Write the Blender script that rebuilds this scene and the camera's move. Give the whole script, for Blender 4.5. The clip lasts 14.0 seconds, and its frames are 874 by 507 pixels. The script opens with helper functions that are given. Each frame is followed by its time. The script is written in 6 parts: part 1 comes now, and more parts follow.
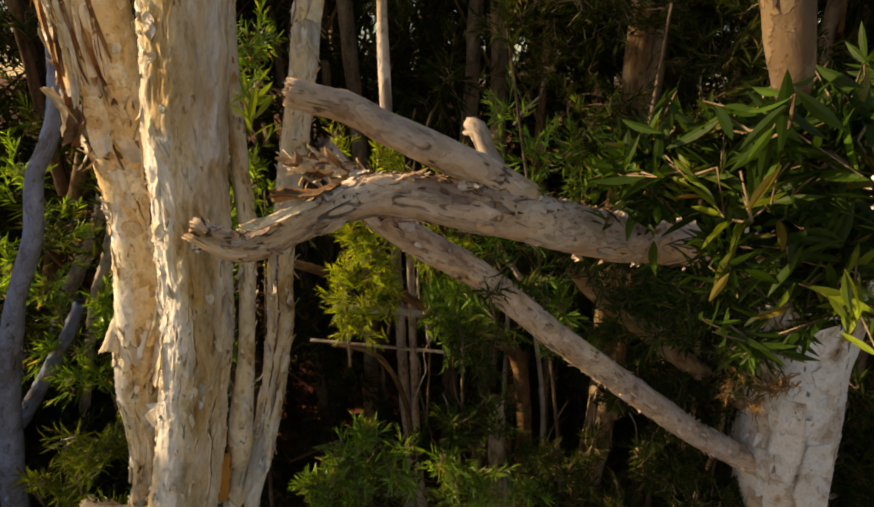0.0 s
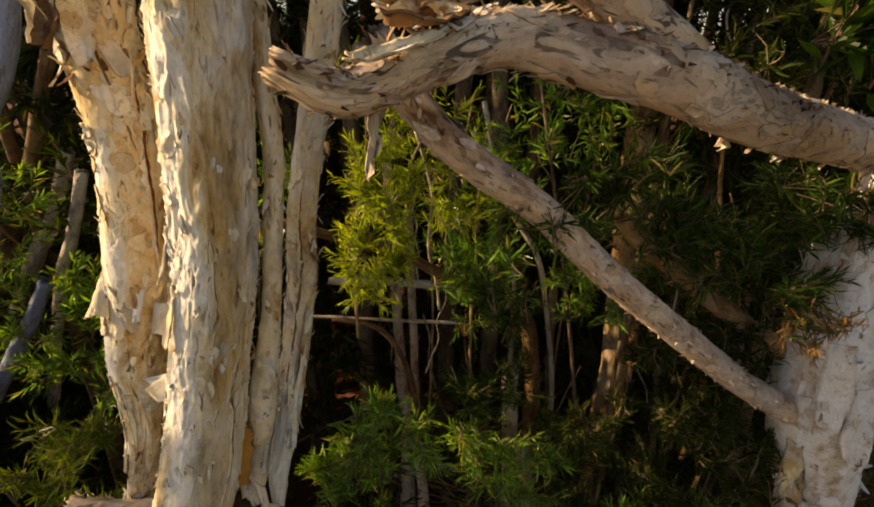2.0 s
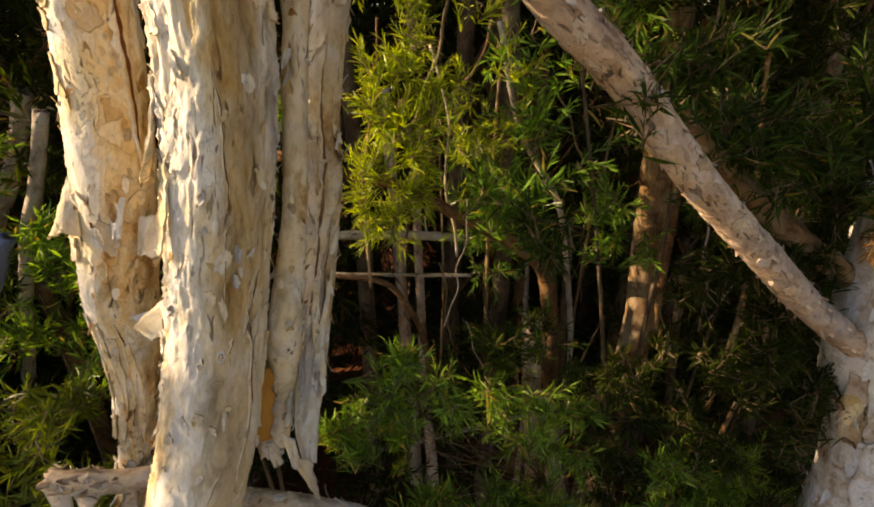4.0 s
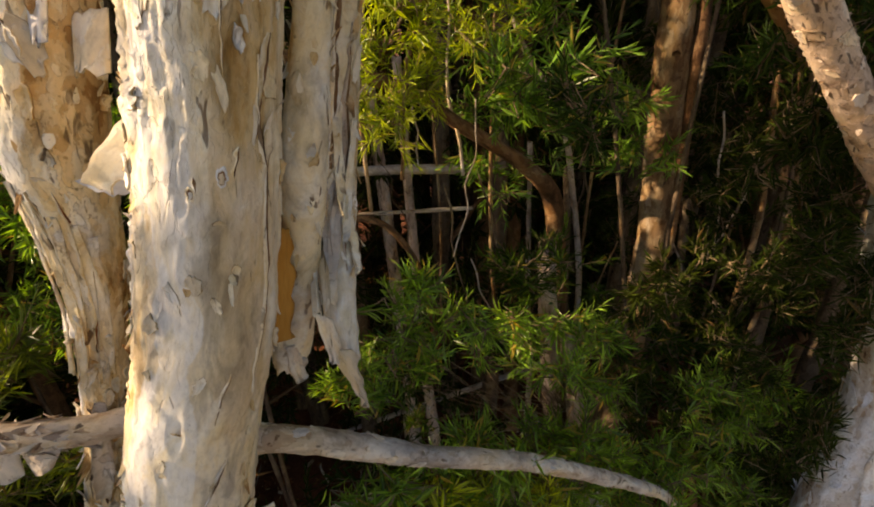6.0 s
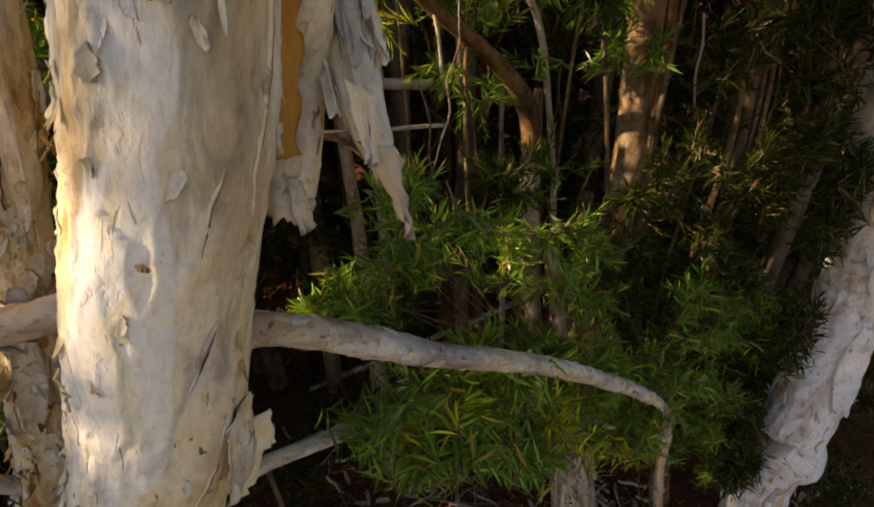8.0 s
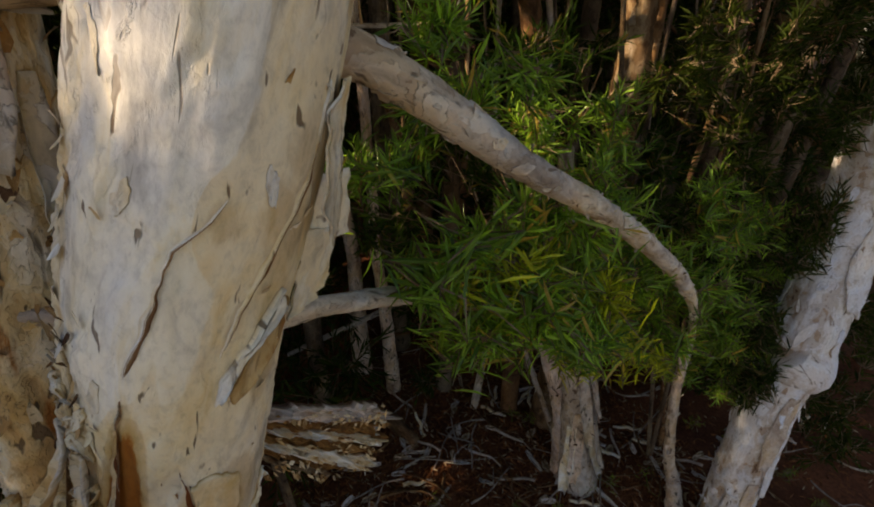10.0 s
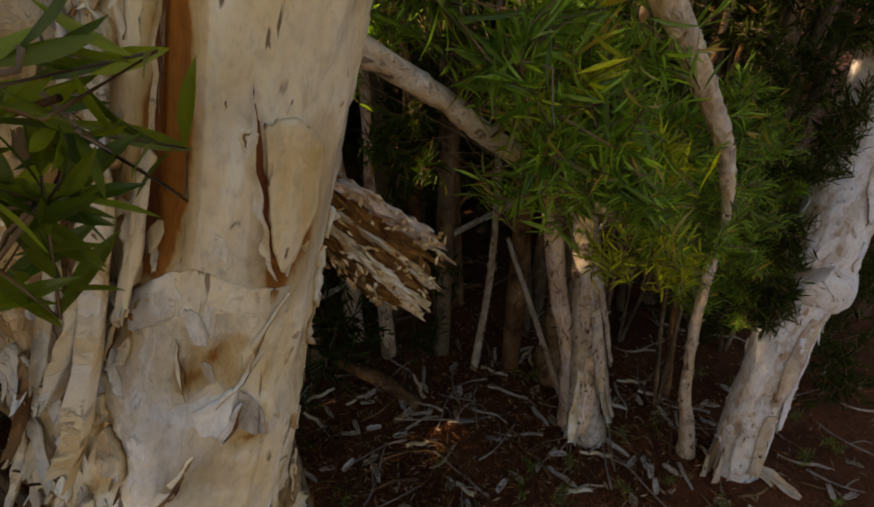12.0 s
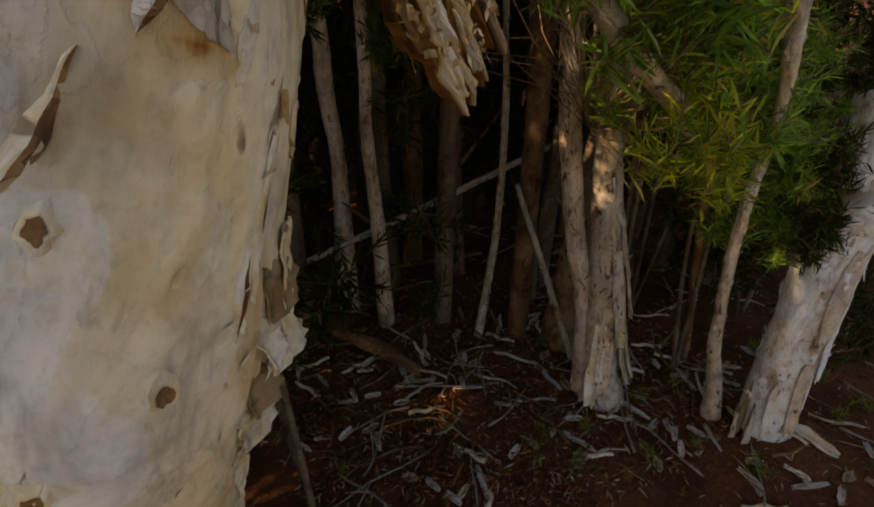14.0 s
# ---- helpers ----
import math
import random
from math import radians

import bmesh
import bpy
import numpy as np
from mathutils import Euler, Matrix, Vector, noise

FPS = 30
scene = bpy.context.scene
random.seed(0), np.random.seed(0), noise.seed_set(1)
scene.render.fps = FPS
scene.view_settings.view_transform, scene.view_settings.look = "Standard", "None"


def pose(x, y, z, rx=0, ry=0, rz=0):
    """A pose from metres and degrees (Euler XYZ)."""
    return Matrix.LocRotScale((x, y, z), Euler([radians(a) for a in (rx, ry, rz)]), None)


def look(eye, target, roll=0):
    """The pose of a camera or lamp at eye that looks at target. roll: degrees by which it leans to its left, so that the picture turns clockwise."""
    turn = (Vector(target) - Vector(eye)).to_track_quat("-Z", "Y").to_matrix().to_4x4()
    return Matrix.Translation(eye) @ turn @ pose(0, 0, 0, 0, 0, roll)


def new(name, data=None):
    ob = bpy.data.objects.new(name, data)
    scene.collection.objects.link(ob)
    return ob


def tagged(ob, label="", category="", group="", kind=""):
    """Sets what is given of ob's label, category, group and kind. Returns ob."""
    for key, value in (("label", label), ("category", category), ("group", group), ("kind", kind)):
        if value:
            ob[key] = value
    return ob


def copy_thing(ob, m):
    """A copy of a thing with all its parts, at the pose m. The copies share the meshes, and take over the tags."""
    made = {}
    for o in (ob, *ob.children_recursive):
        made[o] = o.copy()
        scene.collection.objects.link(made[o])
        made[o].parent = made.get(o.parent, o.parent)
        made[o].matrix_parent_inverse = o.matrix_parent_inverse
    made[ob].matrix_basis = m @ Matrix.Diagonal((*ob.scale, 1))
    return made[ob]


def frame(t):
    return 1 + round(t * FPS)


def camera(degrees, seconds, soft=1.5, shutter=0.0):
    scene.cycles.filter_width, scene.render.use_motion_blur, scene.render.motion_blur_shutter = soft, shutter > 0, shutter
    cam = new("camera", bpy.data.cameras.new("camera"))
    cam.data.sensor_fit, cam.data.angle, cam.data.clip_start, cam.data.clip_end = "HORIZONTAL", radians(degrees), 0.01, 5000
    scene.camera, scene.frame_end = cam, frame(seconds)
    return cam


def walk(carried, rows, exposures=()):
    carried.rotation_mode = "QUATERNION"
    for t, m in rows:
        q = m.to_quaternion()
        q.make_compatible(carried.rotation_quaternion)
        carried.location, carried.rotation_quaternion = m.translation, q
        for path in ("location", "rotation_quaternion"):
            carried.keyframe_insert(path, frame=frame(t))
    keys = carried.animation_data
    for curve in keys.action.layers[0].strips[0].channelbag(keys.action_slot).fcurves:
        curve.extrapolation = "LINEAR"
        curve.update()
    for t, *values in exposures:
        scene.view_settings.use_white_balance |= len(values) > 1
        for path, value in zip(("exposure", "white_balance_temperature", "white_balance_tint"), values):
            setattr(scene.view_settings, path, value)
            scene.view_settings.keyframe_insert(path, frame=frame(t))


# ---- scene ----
cam = camera(86.2, 14.0, soft=1.9)
PATH = [
    (0, (0.0429, 0.4485, 3.8324), (-0.1456, 2.8704, 2.9055), 0.80),
    (0.5, (-0.0039, 0.4628, 3.7999), (-0.1599, 2.8847, 2.8652), 0.80),
    (1, (-0.0507, 0.4836, 3.7596), (-0.1625, 2.9016, 2.8093), 0.70),
    (1.5, (-0.0923, 0.5070, 3.7180), (-0.1612, 2.9211, 2.7534), 0.50),
    (2, (-0.1417, 0.5421, 3.6686), (-0.1599, 2.9445, 2.6754), 0.40),
    (2.5, (-0.1729, 0.5798, 3.6257), (-0.1729, 2.9640, 2.5883), 0.30),
    (2.7, (-0.1833, 0.5941, 3.6088), (-0.1794, 2.9679, 2.5480), 0.20),
    (5, (-0.3614, 0.7241, 3.2994), (-0.2119, 3.0667, 2.1801), -1.80),
    (5.5, (-0.3952, 0.7553, 3.2253), (-0.2080, 3.0810, 2.0774), -2.60),
    (6, (-0.4290, 0.7813, 3.1512), (-0.1781, 3.0836, 1.9721), -3.10),
    (6.5, (-0.4615, 0.8086, 3.0875), (-0.1326, 3.0836, 1.8733), -2.90),
    (7, (-0.4901, 0.8268, 3.0264), (-0.0884, 3.0667, 1.7706), -2.50),
    (7.5, (-0.5187, 0.8424, 2.9744), (-0.0533, 3.0407, 1.6679), -2.30),
    (9.8, (-0.7352, 0.9082, 2.6008), (0.0109, 2.9927, 1.2379), -1.07),
    (10, (-0.7557, 0.9099, 2.5640), (0.0101, 2.9873, 1.2021), -0.99),
    (10.5, (-0.8009, 0.9136, 2.4795), (0.0070, 2.9767, 1.1197), -0.82),
    (11, (-0.8419, 0.9120, 2.3976), (0.0108, 2.9594, 1.0412), -0.66),
    (11.5, (-0.8761, 0.9116, 2.3239), (0.0083, 2.9459, 0.9671), -0.59),
    (12, (-0.9052, 0.9212, 2.2396), (-0.0075, 2.9483, 0.8837), -0.60),
    (12.5, (-0.9248, 0.9354, 2.1540), (-0.0140, 2.9614, 0.8034), -0.51),
    (13, (-0.9363, 0.9498, 2.0671), (-0.0138, 2.9722, 0.7189), -0.52),
    (13.5, (-0.9451, 0.9695, 1.9898), (-0.0081, 2.9860, 0.6414), -0.53),
    (14, (-0.9525, 0.9854, 1.9070), (-0.0023, 2.9957, 0.5585), -0.54),
]
EXPOSURES = [(0.0, 0.08, 9000, 16), (2.6, 0.3, 8800, 17), (5.0, 0.58, 8400, 19), (7.5, 0.49, 8200, 20), (10.0, 0.32, 7700, 17), (11.0, 0.32, 8300, 19), (12.0, 0.4, 8700, 20), (14.0, 0.38, 8700, 19)]
walk(cam, [(t, look(eye, target, roll)) for t, eye, target, roll in PATH], EXPOSURES)

# ---- light: low warm sun from the left, clear sky ----
SUN_FROM = Vector((-0.92, 0.0, 0.36)).normalized()
world = bpy.data.worlds.new("sky")
scene.world = world
world.use_nodes = True
wn = world.node_tree.nodes
sky = wn.new("ShaderNodeTexSky")
sky.sky_type, sky.sun_disc = "NISHITA", False
sky.sun_elevation = math.asin(SUN_FROM.z)
sky.sun_rotation = math.atan2(SUN_FROM.x, SUN_FROM.y)
world.node_tree.links.new(sky.outputs[0], wn["Background"].inputs[0])
wn["Background"].inputs[1].default_value = 0.135
sun = new("sun", bpy.data.lights.new("sun", "SUN"))
sun.data.energy, sun.data.angle, sun.data.color = 6.0, radians(0.6), (1.0, 0.83, 0.58)
sun.matrix_world = look(SUN_FROM * 20, (0, 0, 0))


# ---- materials ----
def mix(nt, fac, a, b, blend="MIX"):
    m = nt.nodes.new("ShaderNodeMix")
    m.data_type, m.blend_type = "RGBA", blend
    for sock, v in ((m.inputs[0], fac), (m.inputs[6], a), (m.inputs[7], b)):
        if isinstance(v, (int, float)):
            sock.default_value = v
        elif isinstance(v, tuple):
            sock.default_value = (*v, 1)
        else:
            nt.links.new(v, sock)
    return m.outputs[2]


def ramp(nt, fac, stops):
    r = nt.nodes.new("ShaderNodeValToRGB")
    e = r.color_ramp.elements
    while len(e) < len(stops):
        e.new(0.5)
    for k, (p, c) in zip(e, stops):
        k.position = p
        k.color = (c, c, c, 1) if isinstance(c, (int, float)) else (*c, 1)
    nt.links.new(fac, r.inputs[0])
    return r.outputs[0]


def noise_tex(nt, vec, scale, stretch=(1, 1, 1), detail=4, rough=0.6, distort=0.0):
    mp = nt.nodes.new("ShaderNodeMapping")
    mp.inputs["Scale"].default_value = stretch
    nt.links.new(vec, mp.inputs[0])
    n = nt.nodes.new("ShaderNodeTexNoise")
    n.inputs["Scale"].default_value, n.inputs["Detail"].default_value = scale, detail
    n.inputs["Roughness"].default_value, n.inputs["Distortion"].default_value = rough, distort
    nt.links.new(mp.outputs[0], n.inputs[0])
    return n.outputs[0]


def base_mat(name, rough=0.85):
    m = bpy.data.materials.new(name)
    m.use_nodes = True
    b = m.node_tree.nodes["Principled BSDF"]
    b.inputs["Roughness"].default_value = rough
    b.inputs["Specular IOR Level"].default_value = 0.25
    return m, m.node_tree, b


def bump(nt, b, height, strength, dist):
    n = nt.nodes.new("ShaderNodeBump")
    n.inputs["Strength"].default_value, n.inputs["Distance"].default_value = strength, dist
    nt.links.new(height, n.inputs["Height"])
    nt.links.new(n.outputs[0], b.inputs["Normal"])


def attr(nt, name):
    a = nt.nodes.new("ShaderNodeAttribute")
    a.attribute_name = name
    return a


def bark_mat(name, layers, dark=(0.10, 0.06, 0.035), ochre=(0.46, 0.30, 0.11), lines=0.75, relief_depth=0.007, tick_at=0.68, tint=1.0, crisp=0.72, tick_size=40):
    """Papery bark in layers from the innermost to the outermost; the sheet attribute says how deep it is torn."""
    m, nt, b = base_mat(name)
    v = attr(nt, "bark").outputs["Vector"]
    sh = attr(nt, "sheet").outputs["Fac"]
    oc = attr(nt, "ochre").outputs["Fac"]
    fl = attr(nt, "flaky").outputs["Fac"]

    def calc(op, a, c, d=0.0):
        n = nt.nodes.new("ShaderNodeMath")
        n.operation = op
        for k, x in enumerate((a, c, d)):
            if isinstance(x, (int, float)):
                n.inputs[k].default_value = x
            else:
                nt.links.new(x, n.inputs[k])
        return n.outputs[0]

    small = calc("SUBTRACT", noise_tex(nt, v, 34, (1, 1, 0.7), 6, 0.62, 0.5), 0.5)
    fine = noise_tex(nt, v, 110, (1, 1, 0.7), 5, 0.7, 0.3)
    depth = calc("MULTIPLY_ADD", small, calc("MULTIPLY_ADD", fl, 0.28, 0.20), sh)
    depth = calc("MULTIPLY_ADD", calc("SUBTRACT", fine, 0.5), calc("MULTIPLY_ADD", fl, 0.06, 0.05), depth)
    depth = calc("MULTIPLY_ADD", calc("MAXIMUM", oc, -1.0), -0.10, depth)
    depth = calc("MULTIPLY_ADD", calc("SUBTRACT", depth, 0.56), calc("MINIMUM", calc("MULTIPLY_ADD", fl, 0.62, 0.40), 1.0), 0.595)
    n = len(layers)
    lo, hi = 0.27, 0.72
    at = [lo + (hi - lo) * k / (n - 1) for k in range(n)]
    plain, lined, stair = [], [], []
    for k, c in enumerate(layers):
        p = at[k]
        plain += [(p, c), (min(p + (hi - lo) / (n - 1) * crisp, 0.99), c)] if k < n - 1 else [(p, c)]
        stair += [(p, k / n), (min(p + (hi - lo) / (n - 1) * 0.80, 0.99), (k + 0.12) / n)] if k < n - 1 else [(p, 1.0)]
    col = ramp(nt, depth, plain)
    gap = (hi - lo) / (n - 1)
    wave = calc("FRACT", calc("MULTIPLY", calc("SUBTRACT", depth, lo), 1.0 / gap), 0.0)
    # thin dark lines along the layer edges: edge shadow put into the colour
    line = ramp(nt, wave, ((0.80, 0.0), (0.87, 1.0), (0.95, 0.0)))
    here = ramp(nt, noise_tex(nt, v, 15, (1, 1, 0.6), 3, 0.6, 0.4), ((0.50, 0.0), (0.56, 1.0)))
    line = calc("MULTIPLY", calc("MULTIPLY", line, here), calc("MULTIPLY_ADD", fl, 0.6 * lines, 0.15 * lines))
    long_streak = noise_tex(nt, v, 30, (1, 1, 0.10), 4, 0.65, 0.5)
    inner = ramp(nt, depth, ((0.30, 1.0), (0.50, 0.0)))
    col = mix(nt, calc("MULTIPLY", inner, 0.4), col, ramp(nt, long_streak, ((0.3, 0.45), (0.5, 1.0), (0.7, 1.25))), "MULTIPLY")
    wash = calc("MULTIPLY", oc, ramp(nt, noise_tex(nt, v, 16, (1, 1, 0.4), 5, 0.65, 0.6), ((0.25, 0.2), (0.65, 1.25))))
    col = mix(nt, ramp(nt, wash, ((0.16, 0.0), (0.24, 0.34), (0.6, 0.6), (1.1, 0.9))), col, ochre)
    col = mix(nt, ramp(nt, wash, ((0.75, 0.0), (1.4, 0.9))), col, (0.30, 0.10, 0.013))
    white = calc("MULTIPLY", wash, -1.0)
    col = mix(nt, ramp(nt, white, ((0.24, 0.0), (0.30, 0.75), (0.8, 0.9))), col, layers[-1])
    blotch = noise_tex(nt, v, 5, (1, 1, 0.5), 5, 0.6, 0.6)
    cloud = noise_tex(nt, v, 17, (1, 1, 0.45), 5, 0.62, 0.7)
    col = mix(nt, 0.7 * tint, col, ramp(nt, cloud, ((0.34, (0.52, 0.51, 0.52)), (0.45, (0.95, 0.94, 0.94)), (0.54, (1.06, 1.03, 0.98)), (0.66, (1.0, 0.87, 0.60)))), "MULTIPLY")
    col = mix(nt, 0.8 * tint, col, ramp(nt, blotch, ((0.34, (0.66, 0.66, 0.68)), (0.46, (1.0, 0.99, 0.98)), (0.56, (1.08, 1.03, 0.90)), (0.67, (0.92, 0.80, 0.54)))), "MULTIPLY")
    col = mix(nt, 0.55, col, ramp(nt, fine, ((0.3, 0.66), (0.5, 1.0), (0.75, 1.12))), "MULTIPLY")
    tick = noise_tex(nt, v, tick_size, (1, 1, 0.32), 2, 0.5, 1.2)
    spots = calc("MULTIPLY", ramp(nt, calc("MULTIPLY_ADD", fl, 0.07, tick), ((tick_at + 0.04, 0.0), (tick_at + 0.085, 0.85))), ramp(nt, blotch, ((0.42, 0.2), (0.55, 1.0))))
    # painted edge shadow (line) together with the bark's own dark flecks (spots)
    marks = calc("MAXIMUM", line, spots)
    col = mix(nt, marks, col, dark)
    nt.links.new(col, b.inputs["Base Color"])
    high = calc("MULTIPLY_ADD", fine, 0.22, ramp(nt, depth, stair))
    high = calc("MULTIPLY_ADD", marks, -0.30, high)
    bump(nt, b, high, 0.85, relief_depth)
    return m


def leaf_mat(name, dark, light, dry=(0.30, 0.17, 0.05), dry_at=0.97, through_light=0.35, gloss=0.36, shine=0.45):
    m, nt, b = base_mat(name, gloss)
    b.inputs["Specular IOR Level"].default_value = shine
    geo = nt.nodes.new("ShaderNodeNewGeometry")
    r = geo.outputs["Random Per Island"]
    oi = nt.nodes.new("ShaderNodeObjectInfo")
    # about one leaf in eight 1.7 times lighter: glints put into the colour
    col = ramp(nt, r, ((0.0, dark), (0.55, light), (0.80, light), (0.83, tuple(1.7 * a for a in light)), (dry_at - 0.01, tuple(1.7 * a for a in light)), (dry_at, dry)))
    tint = ramp(nt, oi.outputs["Random"], ((0.0, (0.75, 0.85, 0.8)), (1.0, (1.15, 1.05, 0.85))))
    col = mix(nt, 1.0, col, tint, "MULTIPLY")
    tc = nt.nodes.new("ShaderNodeTexCoord")
    col = mix(nt, 0.5, col, ramp(nt, noise_tex(nt, tc.outputs["Object"], 60, detail=2), ((0.3, 0.6), (0.7, 1.2))), "MULTIPLY")
    nt.links.new(col, b.inputs["Base Color"])
    t = nt.nodes.new("ShaderNodeBsdfTranslucent")
    nt.links.new(mix(nt, 1.0, col, (1.9, 1.9, 0.7), "MULTIPLY"), t.inputs[0])
    s = nt.nodes.new("ShaderNodeMixShader")
    s.inputs[0].default_value = through_light
    nt.links.new(b.outputs[0], s.inputs[1])
    nt.links.new(t.outputs[0], s.inputs[2])
    nt.links.new(s.outputs[0], nt.nodes["Material Output"].inputs[0])
    return m


def soil_mat():
    m, nt, b = base_mat("leaf litter soil", 0.95)
    tc = nt.nodes.new("ShaderNodeTexCoord").outputs["Object"]
    n1 = noise_tex(nt, tc, 3, detail=5)
    n2 = noise_tex(nt, tc, 45, detail=6, rough=0.75)
    col = mix(nt, ramp(nt, n1, ((0.35, 0.0), (0.65, 1.0))), (0.11, 0.034, 0.015), (0.25, 0.088, 0.038))
    col = mix(nt, 0.8, col, ramp(nt, n2, ((0.3, 0.3), (0.6, 1.0), (0.8, 1.7))), "MULTIPLY")
    # paler unseen ground behind the eye, added to bounce light onto the trunks
    sep = nt.nodes.new("ShaderNodeSeparateXYZ")
    nt.links.new(tc, sep.inputs[0])
    edge = nt.nodes.new("ShaderNodeMath")
    edge.operation = "MULTIPLY_ADD"
    nt.links.new(n1, edge.inputs[0])
    edge.inputs[1].default_value = 2.0
    nt.links.new(sep.outputs["Y"], edge.inputs[2])
    dry = ramp(nt, edge.outputs[0], ((0.0, 1.0), (0.9, 0.0)))
    col = mix(nt, dry, col, mix(nt, n2, (0.20, 0.16, 0.085), (0.29, 0.24, 0.14)))
    nt.links.new(col, b.inputs["Base Color"])
    bump(nt, b, n2, 0.9, 0.02)
    return m


def plain_mat(name, a, c, scale=30, rough=0.85, stretch=(1, 1, 0.2)):
    m, nt, b = base_mat(name, rough)
    tc = nt.nodes.new("ShaderNodeTexCoord").outputs["Object"]
    n = noise_tex(nt, tc, scale, stretch, 5, 0.7)
    nt.links.new(ramp(nt, n, ((0.3, a), (0.7, c))), b.inputs["Base Color"])
    bump(nt, b, n, 0.5, 0.003)
    return m


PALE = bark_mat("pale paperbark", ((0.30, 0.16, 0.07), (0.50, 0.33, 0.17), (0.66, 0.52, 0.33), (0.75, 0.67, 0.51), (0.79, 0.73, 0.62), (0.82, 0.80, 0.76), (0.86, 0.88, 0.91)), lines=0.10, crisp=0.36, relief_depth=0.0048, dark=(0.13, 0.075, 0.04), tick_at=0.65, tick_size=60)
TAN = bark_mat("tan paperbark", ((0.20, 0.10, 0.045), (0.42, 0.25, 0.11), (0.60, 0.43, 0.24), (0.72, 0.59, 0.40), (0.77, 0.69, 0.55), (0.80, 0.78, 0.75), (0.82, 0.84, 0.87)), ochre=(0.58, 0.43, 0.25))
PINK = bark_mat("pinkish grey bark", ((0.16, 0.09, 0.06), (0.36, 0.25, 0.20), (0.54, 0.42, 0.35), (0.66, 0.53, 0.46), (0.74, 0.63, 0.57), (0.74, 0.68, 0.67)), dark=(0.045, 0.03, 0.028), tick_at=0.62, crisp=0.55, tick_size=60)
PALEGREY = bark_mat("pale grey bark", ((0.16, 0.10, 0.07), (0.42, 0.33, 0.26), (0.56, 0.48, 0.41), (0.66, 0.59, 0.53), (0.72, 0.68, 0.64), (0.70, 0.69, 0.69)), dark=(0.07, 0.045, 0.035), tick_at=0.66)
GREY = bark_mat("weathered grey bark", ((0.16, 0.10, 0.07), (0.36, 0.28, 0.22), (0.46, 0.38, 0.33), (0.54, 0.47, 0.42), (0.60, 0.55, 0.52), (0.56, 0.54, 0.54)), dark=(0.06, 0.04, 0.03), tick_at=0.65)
# grey bark with the blue of skylight put into the colour
BLUE = bark_mat("grey bark tinted for skylight", ((0.08, 0.065, 0.065), (0.16, 0.17, 0.22), (0.22, 0.26, 0.41), (0.27, 0.34, 0.56), (0.33, 0.42, 0.68)), dark=(0.05, 0.04, 0.035), tint=0.3)
# white bark; the blue in its pale layers is skylight put into the colour
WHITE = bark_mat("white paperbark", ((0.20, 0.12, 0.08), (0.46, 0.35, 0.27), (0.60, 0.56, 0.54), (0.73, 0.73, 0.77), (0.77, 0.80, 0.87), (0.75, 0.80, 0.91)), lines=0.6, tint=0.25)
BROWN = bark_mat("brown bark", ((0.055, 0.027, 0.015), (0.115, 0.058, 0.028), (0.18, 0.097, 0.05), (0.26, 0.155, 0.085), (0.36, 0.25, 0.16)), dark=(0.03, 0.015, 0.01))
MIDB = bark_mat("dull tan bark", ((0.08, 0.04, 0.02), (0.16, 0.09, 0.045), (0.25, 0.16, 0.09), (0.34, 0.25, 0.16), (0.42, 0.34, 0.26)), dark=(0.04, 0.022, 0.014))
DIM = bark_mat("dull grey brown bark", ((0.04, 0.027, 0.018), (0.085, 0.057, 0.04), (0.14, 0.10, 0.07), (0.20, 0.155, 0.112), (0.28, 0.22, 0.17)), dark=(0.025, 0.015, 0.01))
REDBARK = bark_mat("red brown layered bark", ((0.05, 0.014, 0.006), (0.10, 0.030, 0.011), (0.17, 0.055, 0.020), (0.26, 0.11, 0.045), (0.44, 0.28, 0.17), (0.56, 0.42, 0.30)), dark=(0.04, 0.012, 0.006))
LEAF = leaf_mat("green leaf", (0.05, 0.13, 0.016), (0.19, 0.34, 0.055), (0.46, 0.34, 0.10), 0.95, 0.42, 0.30, 0.5)
# lit copy of LEAF, with the sunlight put into its colour
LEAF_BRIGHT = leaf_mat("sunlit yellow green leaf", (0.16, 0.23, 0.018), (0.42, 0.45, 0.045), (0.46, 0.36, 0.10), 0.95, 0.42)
# shaded copy of LEAF: the thicket's shade is put into its colour
LEAF_DARK = leaf_mat("green leaf darkened for shade", (0.013, 0.025, 0.003), (0.033, 0.051, 0.007), (0.11, 0.07, 0.03), 0.96, 0.25, 0.6, 0.12)
LEAF_NEAR = leaf_mat("fresh green leaf", (0.05, 0.10, 0.010), (0.15, 0.20, 0.02), dry_at=0.985)
# second shaded copy of LEAF, its shade put into the colour
LEAF_SHADE = leaf_mat("green leaf toned down for shade", (0.014, 0.038, 0.005), (0.046, 0.088, 0.012), (0.26, 0.2, 0.05), 0.96, gloss=0.45, shine=0.2)
DRY = leaf_mat("dead brown leaf", (0.14, 0.06, 0.02), (0.34, 0.18, 0.07), (0.45, 0.32, 0.16), 0.9, 0.2)
TWIG = plain_mat("twig bark", (0.16, 0.10, 0.06), (0.34, 0.25, 0.17))
